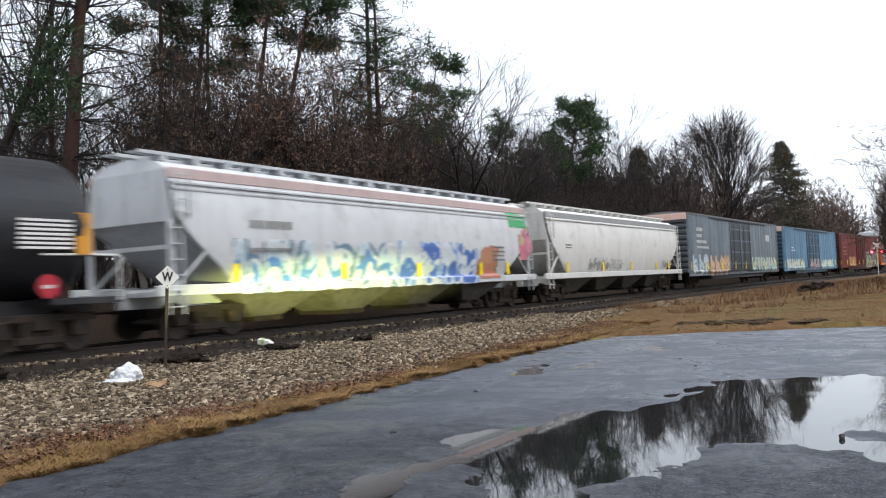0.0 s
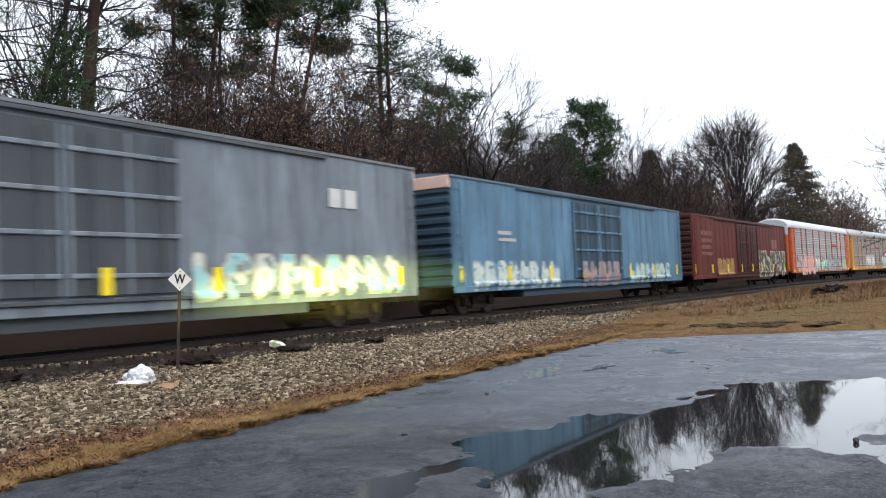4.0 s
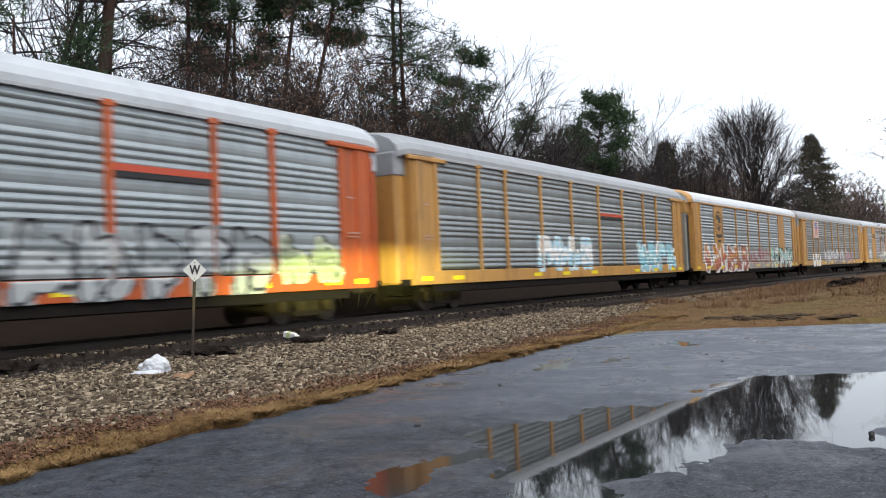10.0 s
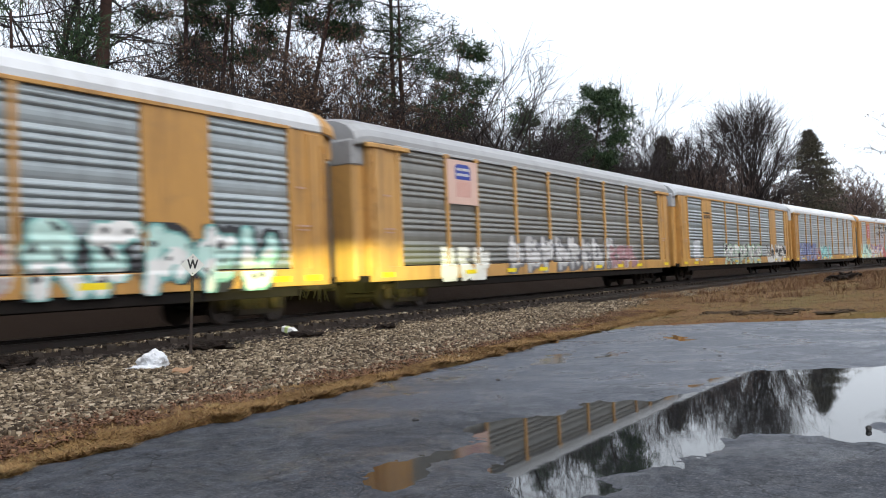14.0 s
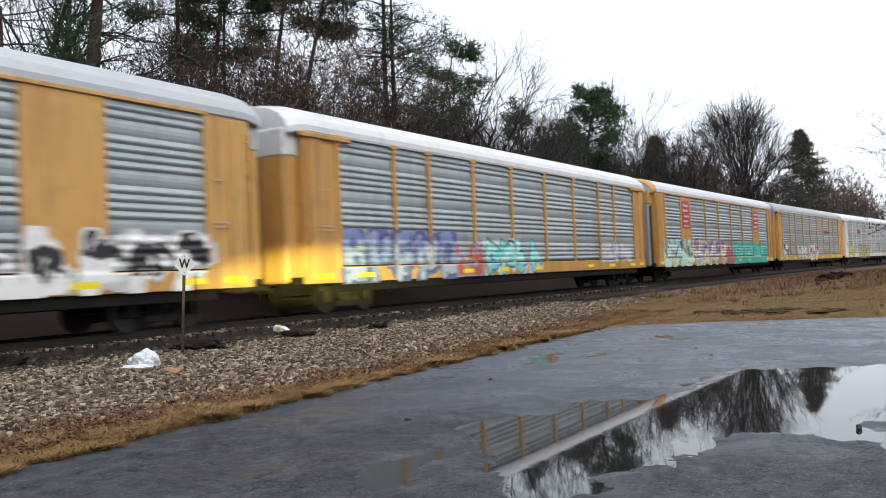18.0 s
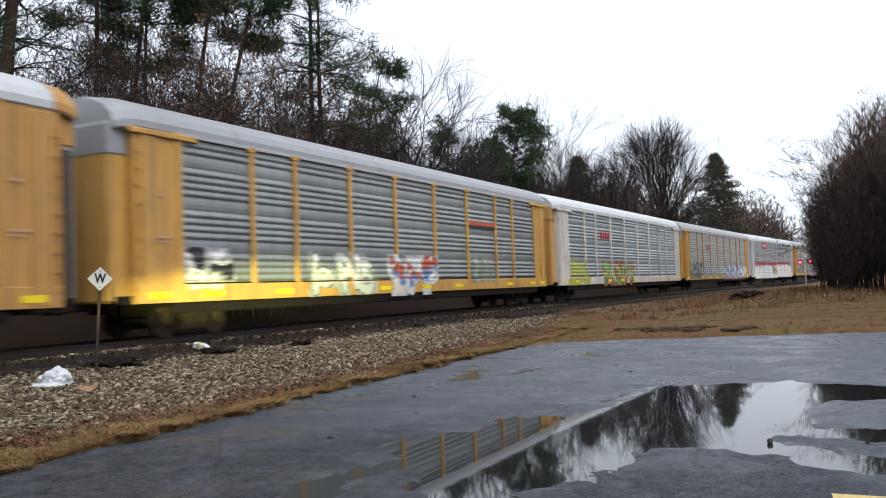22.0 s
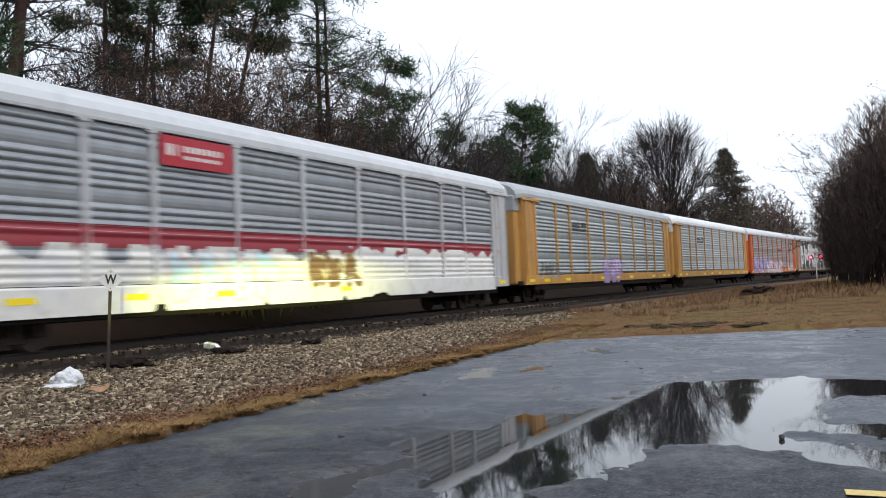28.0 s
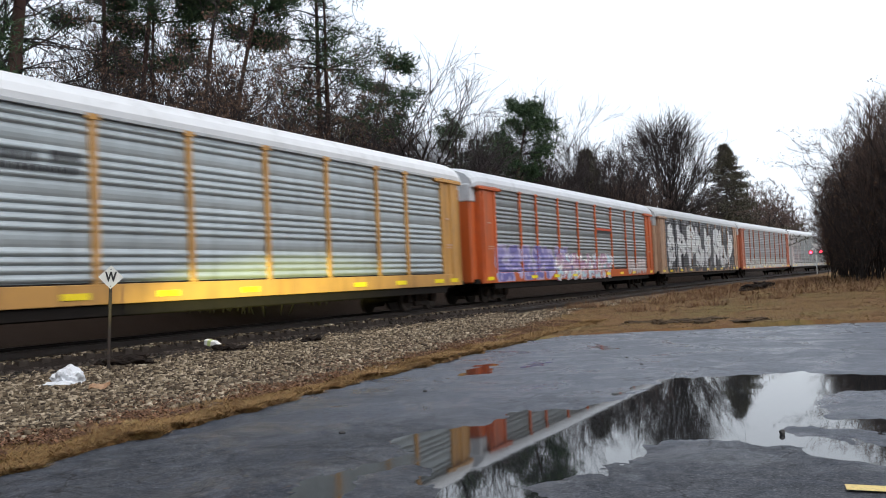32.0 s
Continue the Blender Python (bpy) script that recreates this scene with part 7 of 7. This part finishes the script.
def stones(name, label, n, seed, where, size, material):
    """Many small broken stones on the ground, joined."""
    rng = np.random.RandomState(seed)
    x, y = where(rng, n)
    keep = (depth_in(x, y, LOT) < -0.15)
    x, y = x[keep], y[keep]
    n = len(x)
    ico = np.array([(i, j, k) for i in (-0.6, 0.6) for j in (-0.6, 0.6) for k in (-0.6, 0.6)])
    tri = np.array([(0, 1, 3), (0, 3, 2), (4, 6, 7), (4, 7, 5), (0, 4, 5), (0, 5, 1), (2, 3, 7), (2, 7, 6), (1, 5, 7), (1, 7, 3)])
    r = size * (0.55 + 0.9 * rng.rand(n) ** 2)
    v = ico[None] * (1 + 0.28 * rng.normal(0, 1, (n, 8, 1)))
    v = v * r[:, None, None] * (0.7 + 0.6 * rng.rand(n, 1, 3)) * np.array([1, 1, 0.95])
    v = v + rng.normal(0, 0.2, (n, 8, 3)) * r[:, None, None]
    a = rng.rand(n) * 2 * math.pi
    c, s = np.cos(a)[:, None], np.sin(a)[:, None]
    co = np.stack([v[:, :, 0] * c - v[:, :, 1] * s, v[:, :, 0] * s + v[:, :, 1] * c, v[:, :, 2]], -1)
    co += np.stack([x, y, ground_z(x, y) + r * 0.4], -1)[:, None]
    f = (np.arange(n)[:, None, None] * 8 + tri[None]).reshape(-1, 3)
    me = bpy.data.meshes.new(name)
    fill_mesh(me, co.reshape(-1, 3), f)
    me.materials.append(material)
    return tagged(new(name, me), label, "gravel", "", "stuff")


def on_gravel(rng, n):
    x = 4.0 + 44 * rng.rand(n) ** 1.7
    lat = 2.6 + 5.25 * rng.rand(n) ** 1.1 * (1 - 0.55 * np.clip((x - 15) / 18, 0, 1)) + rng.normal(0, 0.22, n)
    return x, track_y(x) - lat


def on_bed(rng, n):
    x = 5 + 60 * rng.rand(n) ** 1.5
    lat = 3.1 - 4.4 * rng.rand(n)
    lat = np.where((lat > 1.14) & (lat < 1.6), lat + 0.9, lat)
    return x, track_y(x) - lat


GRAVEL = island_material("grey_gravel", [(0.0, (0.026, 0.017, 0.011)), (0.35, (0.10, 0.073, 0.047)), (0.8, (0.31, 0.245, 0.165)), (1.0, (0.60, 0.50, 0.37))], 0.75)
# grimy stones, darkened further for the shade under the cars
DARKG = island_material("grimy_ballast", [(0.0, (0.013, 0.011, 0.009)), (0.6, (0.042, 0.031, 0.025)), (1.0, (0.10, 0.078, 0.064))], 0.7)
stones("gravel", "loose grey-brown gravel beside the railway", 125000, 3, on_gravel, 0.030, GRAVEL)
stones("ballast", "dark grimy track ballast round the ties", 22000, 4, on_bed, 0.042, DARKG)


def on_shoulder(rng, n):
    x = 5 + 40 * rng.rand(n) ** 1.4
    return x, track_y(x) - (0.84 + 0.36 * rng.rand(n))


stones("ballast", "paler crushed stone between rail and tie ends", 5000, 8, on_shoulder, 0.04, GRAVEL)


def straw(name, label, n, seed, where, length, material, rise=1.0):
    rng = np.random.RandomState(seed)
    x, y = where(rng, n)
    keep = depth_in(x, y, LOT) + 0.10 * waves(x, y, 1.1, 7) < 0.03
    x, y = x[keep], y[keep]
    n = len(x)
    a = rng.rand(n) * 2 * math.pi
    tilt = rise * (0.12 + 0.6 * rng.rand(n))
    d = np.stack([np.cos(a) * np.cos(tilt), np.sin(a) * np.cos(tilt), np.sin(tilt)], -1)
    ln = length * (0.4 + 0.9 * rng.rand(n))[:, None]
    w = np.stack([-np.sin(a), np.cos(a), np.zeros(n)], -1) * (0.0034 + 0.00022 * np.hypot(x, y))[:, None]
    p = np.stack([x, y, ground_z(x, y) - 0.005], -1)
    e = p + d * ln * np.array([1, 1, 0.8])
    co = np.stack([p - w, p + w, e], 1).reshape(-1, 3)
    f = np.arange(3 * n).reshape(-1, 3)
    me = bpy.data.meshes.new(name)
    fill_mesh(me, co, f)
    me.materials.append(material)
    return tagged(new(name, me), label, "grass", "", "stuff")


def on_verge(rng, n):
    x = 2.0 + 26 * rng.rand(n) ** 1.4
    return x, np.interp(x, [2, 4.2, 9.6, 17.3, 28], [7.05, 7.13, 7.45, 7.75, 8.2]) + np.abs(rng.normal(0, 0.5, n)) - 0.12


def on_field(rng, n):
    x = 21.5 + 42 * rng.rand(n) ** 1.3
    return x, -6 + (track_y(x) - 4.2 + 6) * rng.rand(n)


def on_brush(rng, n):
    x = 31 + 42 * rng.rand(n)
    lat = 4.6 + (13 - 8.5 * np.clip((48 - x) / 14, 0, 1)) * rng.rand(n) ** 1.2
    y = track_y(x) - lat
    keep = waves(x, y, 4.0, 41) + (x - 50) * 0.05 > 0.0
    return x[keep], y[keep]


FIELDG = island_material("field_grass", [(0.0, (0.055, 0.032, 0.018)), (0.4, (0.14, 0.08, 0.033)), (0.8, (0.29, 0.185, 0.072)), (0.9, (0.36, 0.26, 0.12)), (1.0, (0.12, 0.115, 0.038))], 0.8)
STRAW = island_material("dead_straw", [(0.0, (0.08, 0.04, 0.02)), (0.3, (0.21, 0.11, 0.042)), (0.8, (0.42, 0.26, 0.10)), (0.9, (0.5, 0.36, 0.17)), (1.0, (0.17, 0.15, 0.05))], 0.8)
straw("dry_grass", "dead straw-coloured grass along the asphalt", 170000, 5, on_verge, 0.11, STRAW, 0.8)
straw("dry_grass", "dead straw-coloured grass field towards the thicket", 150000, 6, on_field, 0.15, FIELDG, 0.8)
BRUSHY = island_material("russet_brush", [(0.0, (0.10, 0.05, 0.03)), (0.6, (0.22, 0.125, 0.065)), (1.0, (0.34, 0.23, 0.115))], 0.8)
straw("tall_dry_weeds", "tall russet dry weeds before the thicket", 44000, 7, on_brush, 0.5, BRUSHY, 1.7)


def leaf_litter(n, seed):
    """Last year's leaves, flat on the gravel's edge and a few on the asphalt."""
    rng = np.random.RandomState(seed)
    x = 3.0 + 24 * rng.rand(n) ** 1.3
    y = np.interp(x, [2, 4.2, 9.6, 17.3, 28], [7.05, 7.13, 7.45, 7.75, 8.2]) + 0.5 + np.abs(rng.normal(0.35, 0.75, n))
    keep = waves(x, y, 1.3, 31) > -0.35
    x, y = x[keep], y[keep]
    n = len(x)
    a = rng.rand(n) * 2 * math.pi
    ln = (0.010 + 0.018 * rng.rand(n))[:, None]
    d = np.stack([np.cos(a), np.sin(a), rng.normal(0, 0.35, n)], -1) * ln
    w = np.stack([-np.sin(a), np.cos(a), rng.normal(0, 0.35, n)], -1) * ln * 0.55
    p = np.stack([x, y, ground_z(x, y) + 0.012 + 0.03 * rng.rand(n)], -1)
    co = np.stack([p - d, p + w, p + d, p - w], 1).reshape(-1, 3)
    me = bpy.data.meshes.new("leaf_litter")
    fill_mesh(me, co, np.arange(4 * n).reshape(-1, 4))
    me.materials.append(island_material("fallen_leaves", [(0.0, (0.06, 0.03, 0.018)), (0.5, (0.15, 0.07, 0.04)), (0.9, (0.24, 0.12, 0.065)), (1.0, (0.36, 0.24, 0.14))], 0.7))
    return tagged(new("leaf_litter", me), "reddish brown dead leaves along the gravel's edge", "leaves", "", "stuff")


leaf_litter(46000, 12)


motions()
